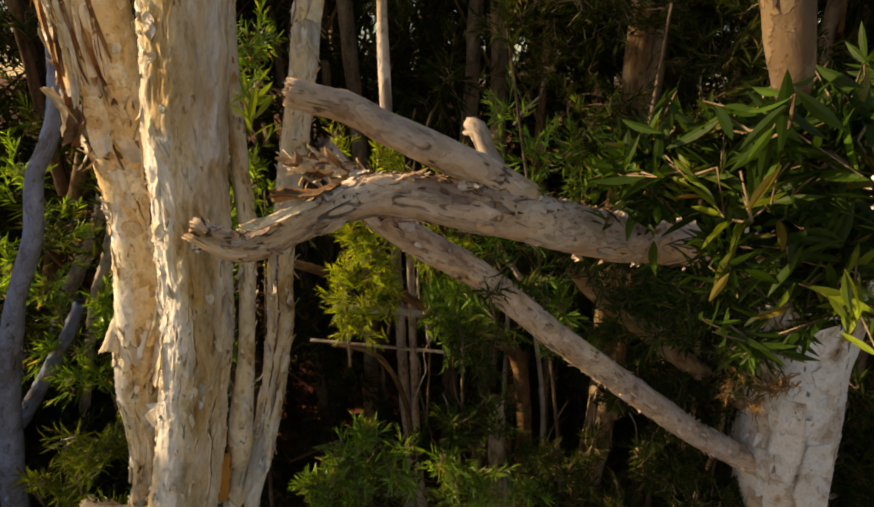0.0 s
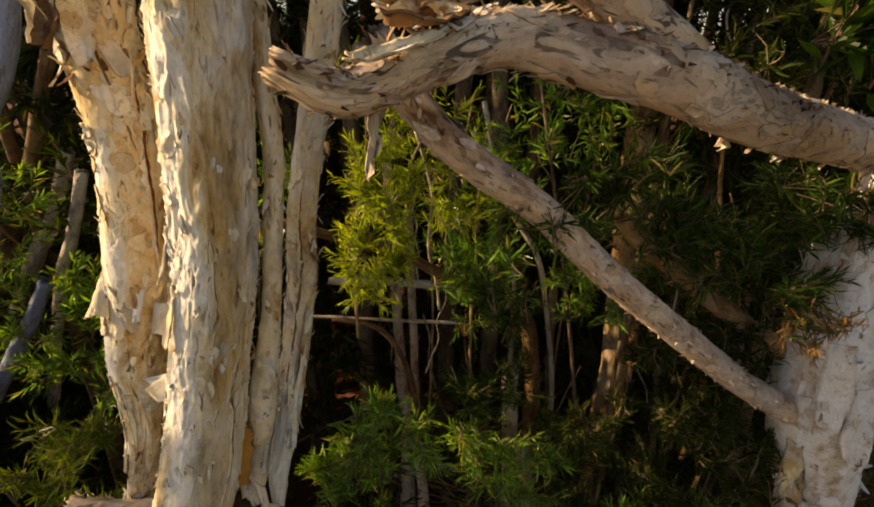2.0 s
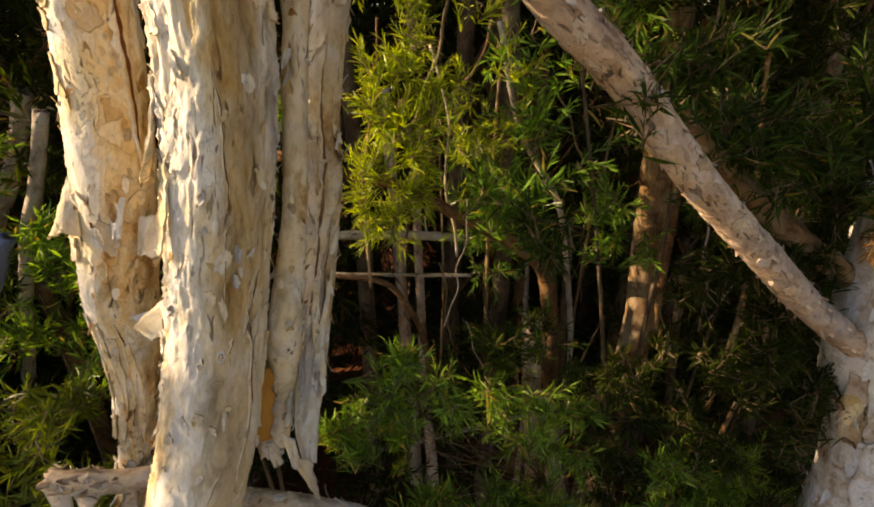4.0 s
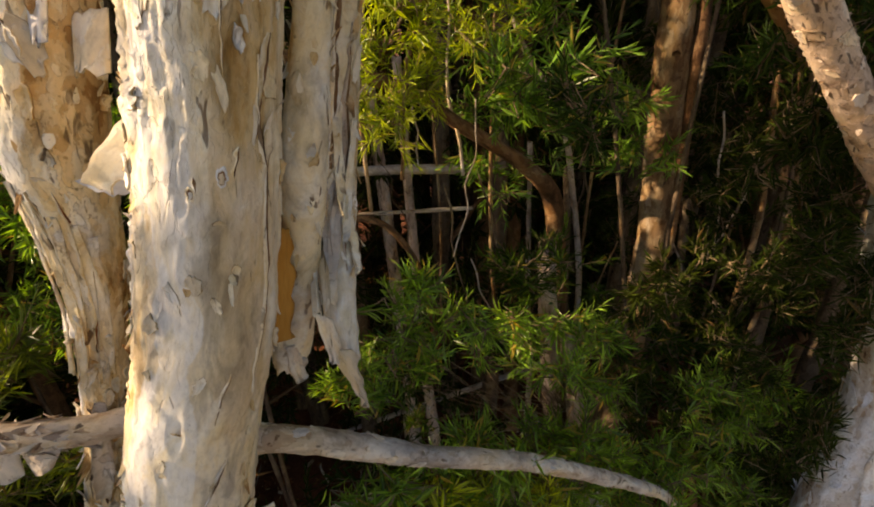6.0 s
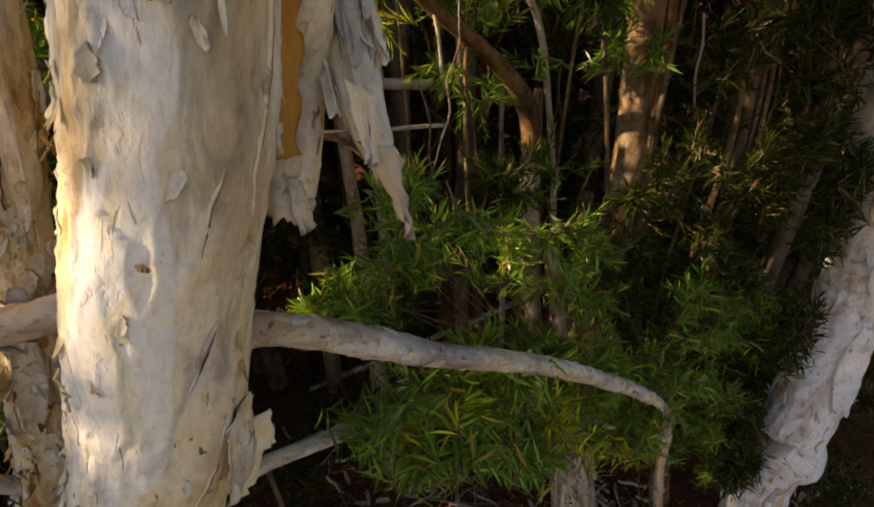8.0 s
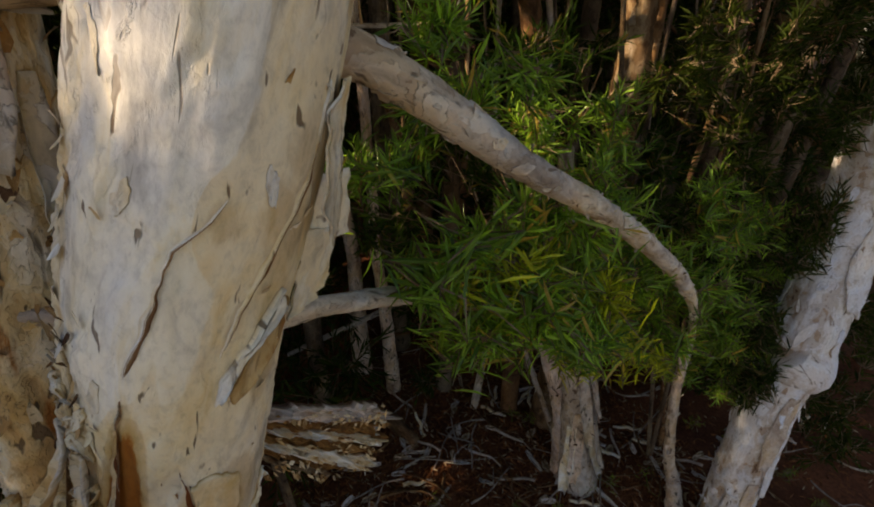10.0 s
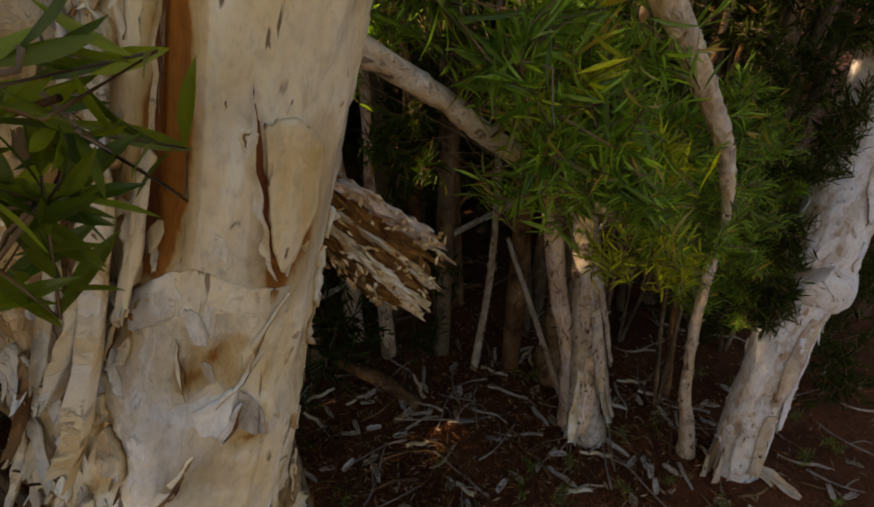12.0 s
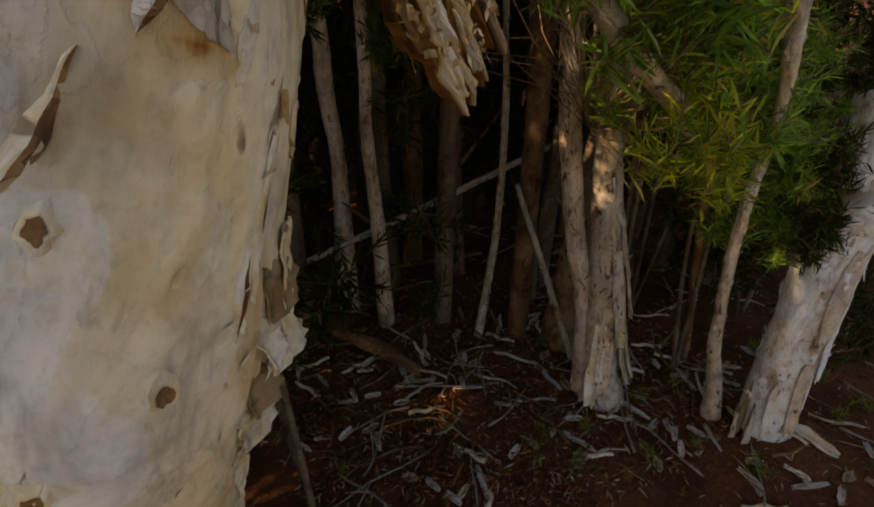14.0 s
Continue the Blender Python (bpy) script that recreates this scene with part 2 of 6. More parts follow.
STICK = plain_mat("dead grey wood", (0.16, 0.11, 0.085), (0.42, 0.35, 0.30), 25)
REDWOOD = plain_mat("red brown inner bark", (0.06, 0.018, 0.008), (0.24, 0.08, 0.022), 40)
AMBER = plain_mat("amber inner bark", (0.10, 0.04, 0.012), (0.34, 0.17, 0.05), 60)
ORANGE = plain_mat("orange inner bark", (0.40, 0.17, 0.03), (0.62, 0.33, 0.08), 22)
SOIL = soil_mat()


# ---- building tools ----
def hidden_empty(name, at=(0, 0, 0)):
    e = new(name)
    e.empty_display_size = 0.05
    e.location = at
    return e


def mesh_ob(name, V, F, material, parent=None, label="", smooth=True, attrs=None):
    me = bpy.data.meshes.new(name)
    me.from_pydata([tuple(v) for v in V], [], F)
    me.materials.append(material)
    if smooth:
        me.polygons.foreach_set("use_smooth", [True] * len(me.polygons))
    for key, (kind, values) in (attrs or {}).items():
        a = me.attributes.new(key, kind, "POINT")
        a.data.foreach_set("vector" if kind == "FLOAT_VECTOR" else "value", np.asarray(values, dtype=np.float32).ravel())
    me.update()
    ob = new(name, me)
    if parent:
        ob.parent = parent
        ob.matrix_parent_inverse = Matrix.Translation(-Vector(parent.location))
    if label:
        ob["label"] = label
    return ob


def spline(nodes, step):
    """Catmull-Rom through rows of x, y, z, r; returns evenly spaced rows and their lengths."""
    P = np.array(nodes, float)
    P = np.vstack([2 * P[0] - P[1], P, 2 * P[-1] - P[-2]])
    out = []
    for i in range(1, len(P) - 2):
        p0, p1, p2, p3 = P[i - 1], P[i], P[i + 1], P[i + 2]
        n = max(2, int(np.linalg.norm(p2[:3] - p1[:3]) / step))
        for k in range(n):
            t = k / n
            out.append(0.5 * (2 * p1 + (p2 - p0) * t + (2 * p0 - 5 * p1 + 4 * p2 - p3) * t * t + (3 * p1 - p0 - 3 * p2 + p3) * t ** 3))
    out.append(P[-2])
    out = np.array(out)
    out[:, 3] = np.maximum(out[:, 3], 0.001)
    s = np.concatenate([[0], np.cumsum(np.linalg.norm(np.diff(out[:, :3], axis=0), axis=1))])
    return out, s


class Limb:
    """A round limb along a curve; surface(i, a, lift) gives a point on it."""

    def __init__(self, nodes, step):
        self.ob = None
        self.C, self.S = spline(nodes, step)
        T = np.gradient(self.C[:, :3], axis=0)
        self.T = T / np.linalg.norm(T, axis=1)[:, None]
        u = np.cross(self.T[0], (0.31, 0.94, 0.12))
        u /= np.linalg.norm(u)
        self.U = []
        for t in self.T:
            u = u - t * (u @ t)
            u /= np.linalg.norm(u)
            self.U.append(u)
        self.U = np.array(self.U)
        self.W = np.cross(self.T, self.U)

    def direction(self, i, a):
        return self.U[i] * math.cos(a) + self.W[i] * math.sin(a)

    def facing(self, i, way):
        """The angle round the limb at which it faces that way."""
        w = np.array(way, float)
        return math.atan2(w @ self.W[i], w @ self.U[i])

    def at_height(self, z):
        return int(np.argmin(abs(self.C[:, 2] - z)))

    def surface(self, i, a, lift=0.0):
        return self.C[i, :3] + self.direction(i, a) * (self.C[i, 3] + lift)

    def skin(self, f, a, lift=0.0):
        """A point on the bark's own relief, at a place between two rows."""
        f = min(max(f, 0.0), len(self.C) - 1.001)
        i, t = int(f), f - int(f)
        way = self.direction(i, a) * (1 - t) + self.direction(i + 1, a) * t
        r = self.C[i, 3] * (1 - t) + self.C[i + 1, 3] * t
        q = (math.cos(a) * self.rm, math.sin(a) * self.rm, self.S[i] * (1 - t) + self.S[i + 1] * t)
        z = self.C[i, 2] * (1 - t) + self.C[i + 1, 2] * t
        d = max(relief(q, self.seed, self.amount, self.rough(z, way) if self.rough else 1.0)[0], -0.45 * r)
        return self.C[i, :3] * (1 - t) + self.C[i + 1, :3] * t + way * (r + d + lift), q


def relief(q, seed, amount, flaky=1.0):
    """Bark relief at a point of the unrolled limb: the height, and how far out in the layers the surface lies."""
    x, y, z = q
    o = seed * 7.3
    lump = noise.noise((x * 9 + o, y * 9, z * 5))
    wx = 0.02 * noise.noise((x * 30, y * 30 + o, z * 16))
    wz = 0.03 * noise.noise((x * 26 + o, y * 26, z * 13))
    x, y, z = x + wx, y + wx, z + wz
    f = 0.52 + 0.21 * noise.noise((x * 10 + o, y * 10, z * 4.2)) + 0.13 * noise.noise((x * 24, y * 24 + o, z * 10)) * (0.5 + 0.6 * flaky) + 0.10 * noise.noise((x * 52, y * 52, z * 22 + o)) * (0.25 + 0.9 * flaky)
    lv = (f - 0.27) / 0.075
    k = math.floor(lv)
    t = lv - k
    h = 0.55 * lump + 0.34 * (k - 3.3 + max(0.0, (t - 0.82) / 0.18)) + (0.35 + 0.35 * flaky) * max(0.0, 1 - t / 0.3) * (1 if t < 0.3 else 0) * max(0.0, 0.4 + noise.noise((x * 18, y * 18, z * 9 + o)))
    return amount * h, f


def limb(name, nodes, parent, material, seg=18, step=0.02, amount=0.004, seed=0, label="", ends="broken", stains=(), rough=None):
    """stains: rows of height, side, reach along and round, strength (below 0: clean white bark). rough: scales the relief."""
    L = Limb(nodes, step)
    L.seed, L.amount, L.rough, L.rm = seed, amount, rough, float(np.mean(L.C[:, 3]))
    marks = [(L.at_height(z), way, ra, rr, k) for z, way, ra, rr, k in stains]
    marks = [(L.surface(i, L.facing(i, way)), L.T[i], ra, rr, k) for i, way, ra, rr, k in marks]
    ochre, flaky = [], []
    n = len(L.C)
    V, Q, tone = [], [], []
    rm = L.rm
    ang = [2 * math.pi * j / seg for j in range(seg)]
    for i in range(n):
        for a in ang:
            q = (math.cos(a) * rm, math.sin(a) * rm, L.S[i])
            fl = rough(L.C[i, 2], L.direction(i, a)) if rough else 1.0
            flaky.append(fl)
            d, tn = relief(q, seed, amount, fl)
            d = max(d, -0.45 * L.C[i, 3])
            p = L.C[i, :3] + L.direction(i, a) * (L.C[i, 3] + d)
            V.append(p)
            o = 0.0
            for c, t, ra, rr, k in marks:
                w = p - c
                u = w @ t
                e = (u / ra) ** 2 + (w @ w - u * u) / rr ** 2
                if e < 4:
                    o += k * math.exp(-e * 1.2)
            ochre.append(o)
            Q.append((q[0] + seed * 0.37, q[1], q[2]))
            tone.append(tn)
    F = [(i * seg + j, i * seg + (j + 1) % seg, (i + 1) * seg + (j + 1) % seg, (i + 1) * seg + j) for i in range(n - 1) for j in range(seg)]
    for i, sign in ((0, -1), (n - 1, 1)):
        c = len(V)
        V.append(L.C[i, :3] + L.T[i] * sign * (-0.08 if ends == "broken" else 0.3) * L.C[i, 3])
        Q.append((0, 0, L.S[i]))
        tone.append(0.15)
        ochre.append(0.0)
        flaky.append(1.0)
        if ends == "broken":
            for j in range(seg):
                V[i * seg + j] = V[i * seg + j] + L.T[i] * sign * L.C[i, 3] * 0.9 * noise.noise((j * 1.7, seed, sign))
        for j in range(seg):
            F.append((c, i * seg + (j + 1) % seg, i * seg + j) if sign < 0 else (c, i * seg + j, i * seg + (j + 1) % seg))
    ob = mesh_ob(name, V, F, material, parent, label, True, {"bark": ("FLOAT_VECTOR", Q), "sheet": ("FLOAT", tone), "ochre": ("FLOAT", ochre), "flaky": ("FLOAT", flaky)})
    L.ob = ob
    return ob, L


def peel(name, L, i0, i1, a0, width, parent, material, lift=0.02, curl=0.0, drift=0.0, thick=0.0025, seed=0, across=7, label="", hold=0.15):
    """A strip of bark that lies on a limb from i0 to i1 and lifts off towards i1 and its edges."""
    parent = L.ob or parent
    step = 1 if i1 > i0 else -1
    idx = list(range(i0, i1 + step, step))
    rows = len(idx)
    top, q = [], []
    for r, i in enumerate(idx):
        t = r / max(1, rows - 1)
        k = max(0.0, (t - hold) / (1 - hold))
        w = width * (0.65 + 0.5 * math.sin(math.pi * min(1, t * 0.85 + 0.1)) + 0.25 * noise.noise((t * 6, seed, 1.5)))
        if t > 0.8:
            w *= 1 - (t - 0.8) * 3.2 * (0.5 + 0.5 * noise.noise((seed * 3.1, 2.2, 0.4)))
        for c in range(across):
            e = c / (across - 1) - 0.5
            a = a0 + drift * t + e * w / L.C[i, 3]
            h = 0.004 + lift * k ** 1.6 + curl * abs(2 * e) ** 2 * (0.3 + k) + 0.004 * noise.noise((t * 9, e * 5, seed))
            jag = L.T[i] * (0.012 * noise.noise((e * 9, seed, 7.7)) * (k if r == rows - 1 else 0))
            top.append(L.surface(i, a, h) + jag)
            q.append((e * w, seed * 0.7, L.S[i]))
    V = list(top)
    for r, i in enumerate(idx):
        for c in range(across):
            e = c / (across - 1) - 0.5
            a = a0 + drift * r / max(1, rows - 1) + e * width / L.C[i, 3]
            V.append(top[r * across + c] - L.direction(i, a) * thick)
    o = rows * across
    F = []
    for r in range(rows - 1):
        for c in range(across - 1):
            p = r * across + c
            F.append((p, p + 1, p + across + 1, p + across))
            F.append((o + p, o + p + across, o + p + across + 1, o + p + 1))
        for p, s in ((r * across, across), ((r + 1) * across - 1, across)):
            F.append((p, p + s, o + p + s, o + p))
    for p in list(range(across - 1)):
        F.append((p, o + p, o + p + 1, p + 1))
        k = (rows - 1) * across + p
        F.append((k, k + 1, o + k + 1, o + k))
    tone = [0.56 + 0.22 * noise.noise((p[0] * 30, p[2] * 20, seed)) for p in q]
    return mesh_ob(name, V, F, material, parent, label, True, {"bark": ("FLOAT_VECTOR", q + q), "sheet": ("FLOAT", tone + tone), "flaky": ("FLOAT", [1.0] * (2 * len(q)))})


def leaf_shape(near):
    """A lance-shaped leaf along +y, 1 long: points and faces."""
    if near == "broad":
        rows = ((0.0, 0.006), (0.12, 0.035), (0.3, 0.068), (0.5, 0.078), (0.7, 0.062), (0.87, 0.03), (1.0, 0.002))
        V = [p for y, w in rows for p in ((-w, y, 0.4 * w - 0.10 * y * y), (0, y, -0.10 * y * y), (w, y, 0.4 * w - 0.10 * y * y))]
        F = [(3 * r + c, 3 * r + c + 1, 3 * r + c + 4, 3 * r + c + 3) for r in range(6) for c in range(2)]
    elif near:
        V = [(0, 0, 0), (-.045, .3, .025), (0, .3, 0), (.045, .3, .025), (-.05, .62, .01), (0, .62, -.02), (.05, .62, .01), (0, 1, -.09)]
        F = [(0, 2, 1), (0, 3, 2), (1, 2, 5, 4), (2, 3, 6, 5), (4, 5, 7), (5, 6, 7)]
    else:
        V = [(0, 0, 0), (-.075, .45, .02), (.075, .45, .02), (0, 1, -.06)]
        F = [(0, 2, 3, 1)]
    return np.array(V), F


def sprig_leaves(rng, spots, ways, length, near, count, spread=1.0, wide=1.0):
    """Whorls of leaves round twig tips at spots that point along ways."""
    base, faces = leaf_shape(near)
    base = base * np.array((wide, 1, 1))
    n = len(spots)
    total = n * count
    tip = np.repeat(np.asarray(spots), count, axis=0)
    way = np.repeat(np.asarray(ways), count, axis=0)
    along = np.tile(np.linspace(0, 1, count), n)
    size = length * rng.uniform(0.65, 1.2, total) * (1 - 0.35 * along)
    side = np.cross(way, rng.normal(size=(total, 3)))
    side /= np.linalg.norm(side, axis=1)[:, None] + 1e-9
    open_ = rng.uniform(0.35, 1.25, total)[:, None] * spread * (1 - 0.55 * along)[:, None]
    d = way * np.cos(open_) + side * np.sin(open_)
    d[:, 2] -= 0.12
    d /= np.linalg.norm(d, axis=1)[:, None]
    x = np.cross(d, way + 0.01)
    x /= np.linalg.norm(x, axis=1)[:, None] + 1e-9
    twist = rng.normal(0, 0.5, total)[:, None]
    z = np.cross(x, d)
    x, z = x * np.cos(twist) + z * np.sin(twist), z * np.cos(twist) - x * np.sin(twist)
    root = tip - way * (1 - along)[:, None] * length * 1.6
    P = root[:, None, :] + size[:, None, None] * (base[None, :, 0:1] * x[:, None] + base[None, :, 1:2] * d[:, None] + base[None, :, 2:3] * z[:, None])
    k = len(base)
    V = P.reshape(-1, 3)
    F = [tuple(j * k + q for q in f) for j in range(total) for f in faces]
    return V, F


def twig_mesh(lines, r0, r1):
    """Thin three-sided twigs along straight or bent lines of points, as one mesh."""
    V, F = [], []
    for pts in lines:
        pts = [Vector(p) for p in pts]
        o = len(V)
        for i, p in enumerate(pts):
            t = (pts[min(i + 1, len(pts) - 1)] - pts[max(i - 1, 0)]).normalized()
            u = t.orthogonal().normalized()
            w = t.cross(u)
            r = r0 + (r1 - r0) * i / (len(pts) - 1)
            for k in range(3):
                a = k * 2.094
                V.append(p + (u * math.cos(a) + w * math.sin(a)) * r)
        for i in range(len(pts) - 1):
            for k in range(3):
                F.append((o + i * 3 + k, o + i * 3 + (k + 1) % 3, o + i * 3 + 3 + (k + 1) % 3, o + i * 3 + 3 + k))
    return V, F


def foliage(name, parent, seed, masses, length, material, near=False, count=16, root=None, spread=1.0, lean=(0, 0, 0.35), wide=1.0):
    """Leaves and twigs of a crown. masses: centre, radii, number of sprigs."""
    rng = np.random.default_rng(seed)
    spots, ways, lines = [], [], []
    for (cx, cy, cz, rx, ry, rz, n) in masses:
        c, r = np.array((cx, cy, cz)), np.array((rx, ry, rz))
        hubs = c + r * rng.uniform(-0.75, 0.75, (max(2, n // 7), 3))
        for _ in range(n):
            h = hubs[rng.integers(len(hubs))]
            d = rng.normal(size=3)
            d /= np.linalg.norm(d)
            p = h + d * r * rng.uniform(0.12, 0.5)
            w = d * 0.8 + (p - c) / r * (0.5 if wide == 1.0 else 0.1) + np.array(lean) + rng.normal(0, 0.25 if wide == 1.0 else 0.1, 3)
            w /= np.linalg.norm(w)
            spots.append(p)
            ways.append(w)
            lines.append([h, (h + p - w * length) / 2 + rng.normal(0, 0.01, 3), p - w * length * 1.5, p])
        if root is not None:
            for h in hubs[::2]:
                mid = (h + np.array(root)) / 2 + rng.normal(0, 0.06, 3)
                lines.append([np.array(root), mid, h])
    V, F = sprig_leaves(rng, spots, ways, length, near, count, spread, wide)
    mesh_ob("foliage", V, F, material, parent, "", False)["kind"] = "stuff"
    V, F = twig_mesh(lines, min(0.003, length * 0.03), min(0.0012, length * 0.014))
    mesh_ob("twiggery", V, F, TWIG, parent, "", True)["kind"] = "stuff"


# ---- ground ----
def ground_height(x, y):
    return (-0.06 + 0.03 * noise.noise((x * 1.3, y * 1.3, 0.5)) + 0.02 * noise.noise((x * 5, y * 5, 2.5)) + 0.10 * math.exp(-((x - 1.05) ** 2 + (y - 1.45) ** 2) / 0.2)
            + 0.04 * math.exp(-((x + 0.3) ** 2 + (y - 2.6) ** 2) / 0.6))


def build_ground():
    xs = [-300, -120, -50, -20, -9] + [-5 + 0.07 * i for i in range(158)] + [9, 20, 50, 120, 300]
    ys = [-300, -120, -50, -20, -8, -4] + [-2 + 0.07 * i for i in range(130)] + [9, 12, 20, 50, 120, 300]
    V = [(x, y, ground_height(x, y) if abs(x) < 8 and abs(y) < 9 else 0) for y in ys for x in xs]
    w = len(xs)
    F = [(j * w + i, j * w + i + 1, (j + 1) * w + i + 1, (j + 1) * w + i) for j in range(len(ys) - 1) for i in range(w - 1)]
    tagged(mesh_ob("ground", V, F, SOIL), "dark brown forest floor of soil and leaf litter", "ground", kind="structure")


build_ground()

# ---- the many-stemmed paperbark ----
tree_a = hidden_empty("paperbark_tree", (-1.35, 1.6, 0.0))
tagged(tree_a, "pale many-stemmed paperbark tree with peeling bark and broken limbs", "tree", "paperbark trees")
MAIN = [(-0.44, 1.31, 4.35, 0.066), (-0.462, 1.31, 3.95, 0.068), (-0.503, 1.31, 3.71, 0.072), (-0.541, 1.31, 3.38, 0.069), (-0.605, 1.31, 3.07, 0.072), (-0.663, 1.31, 2.84, 0.081), (-0.730, 1.315, 2.65, 0.089),
        (-0.797, 1.32, 2.45, 0.094), (-0.86, 1.32, 2.29, 0.095), (-0.92, 1.33, 2.09, 0.092), (-0.985, 1.34, 1.88, 0.102), (-1.06, 1.36, 1.70, 0.127), (-1.14, 1.39, 1.48, 0.138), (-1.24, 1.43, 1.0, 0.155),
        (-1.33, 1.48, 0.4, 0.18), (-1.36, 1.5, -0.15, 0.22)]


def main_rough(z, d):
    mid_low = math.exp(-((z - 1.99) / 0.06) ** 2) * max(0.0, 0.9 - d[0] * 1.2)
    up = min(1.0, max(0.0, (z - 2.85) / 0.3))
    left = max(0.0, -d[0] - 0.25)
    low = min(1.0, max(0.0, (2.1 - z) / 0.15)) * (1 if z > 1.85 else 0.5)
    return 0.15 + 0.9 * up + 1.3 * left + 0.35 * low + 0.6 * mid_low


MAIN_STAINS = [(1.990, (-0.04, -1, 0), 0.014, 0.014, 0.25), (1.960, (-0.22, -0.97, 0), 0.016, 0.016, 0.45), (1.943, (-0.34, -0.94, 0), 0.012, 0.018, 0.45), (2.21, (-0.42, -0.91, 0), 0.07, 0.022, 0.55), (2.15, (-0.55, -0.84, 0), 0.06, 0.022, 0.5), (2.09, (-0.62, -0.78, 0), 0.06, 0.022, 0.5), (2.13, (-0.36, -0.93, 0), 0.06, 0.016, 0.5), (2.12, (0.5, -0.86, 0), 0.05, 0.03, 0.55), (2.07, (0.5, -0.86, 0), 0.04, 0.02, 0.4), (3.75, (0.2, -1, 0), 0.22, 0.07, 0.30), (3.45, (0.35, -0.95, 0), 0.20, 0.06, 0.28), (3.15, (0.5, -0.9, 0), 0.18, 0.06, 0.26), (2.9, (0.5, -0.87, 0), 0.15, 0.06, 0.24), (3.58, (-0.35, -0.95, 0), 0.08, 0.03, -1.0), (3.30, (-0.55, -0.85, 0), 0.12, 0.02, -1.1), (1.75, (-0.45, -0.9, 0), 0.10, 0.05, -0.9), (1.66, (0.1, -1, 0), 0.07, 0.06, -0.7), (2.32, (-0.5, -0.87, 0), 0.14, 0.045, -1.1), (2.55, (-0.25, -0.97, 0), 0.16, 0.05, -1.0), (2.7, (-0.1, -1, 0), 0.10, 0.04, -0.8), (3.55, (0.45, -0.9, 0), 0.2, 0.045, 0.28), (3.82, (0.35, -0.95, 0), 0.15, 0.05, 0.4), (3.45, (0.6, -0.8, 0), 0.16, 0.03, 0.3), (3.62, (-0.35, -0.95, 0), 0.10, 0.03, -0.9), (3.48, (-0.45, -0.9, 0), 0.14, 0.02, -0.9), (2.12, (0.2, -0.98, 0), 0.06, 0.012, 1.0), (2.06, (0.4, -0.91, 0), 0.04, 0.012, 0.8), (2.3, (0.75, -0.65, 0), 0.06, 0.02, 0.7), (3.35, (0.0, -1, 0), 0.16, 0.035, -1.0), (3.66, (0.3, -1, 0), 0.10, 0.05, -0.6), (3.20, (0.55, -0.85, 0), 0.20, 0.05, 0.22), (3.05, (0.8, -0.6, 0), 0.2, 0.05, 0.2), (3.30, (0.45, -0.9, 0), 0.12, 0.045, 0.26), (3.12, (0.5, -0.87, 0), 0.12, 0.03, 0.2), (3.25, (-0.45, -0.9, 0), 0.10, 0.03, -0.9), (3.05, (-0.3, -0.95, 0), 0.16, 0.04, -0.9), (2.86, (-0.1, -1, 0), 0.05, 0.03, -1.0),
               (2.72, (-0.35, -1, 0), 0.07, 0.03, -0.7), (2.75, (0.6, -0.8, 0), 0.16, 0.05, 0.35), (2.5, (-0.5, -0.9, 0), 0.14, 0.07, -1.1), (2.38, (-0.45, -0.9, 0), 0.1, 0.05, -1.0), (2.45, (0.5, -0.85, 0), 0.10, 0.06, 0.5),
               (2.42, (0.0, -1, 0), 0.05, 0.03, 0.45), (2.33, (-0.2, -0.95, 0), 0.10, 0.014, 0.9), (2.42, (0.05, -1, 0), 0.05, 0.02, 0.7), (2.20, (-0.40, -0.92, 0), 0.07, 0.014, 1.5), (2.13, (-0.42, -0.90, 0), 0.07, 0.018, 1.5), (2.08, (-0.5, -0.86, 0), 0.05, 0.014, 1.2), (2.0, (-0.66, -0.75, 0), 0.08, 0.010, 1.2), (2.13, (0.15, -1, 0), 0.06, 0.04, -0.7), (2.10, (0.6, -0.8, 0), 0.08, 0.03, 0.7),
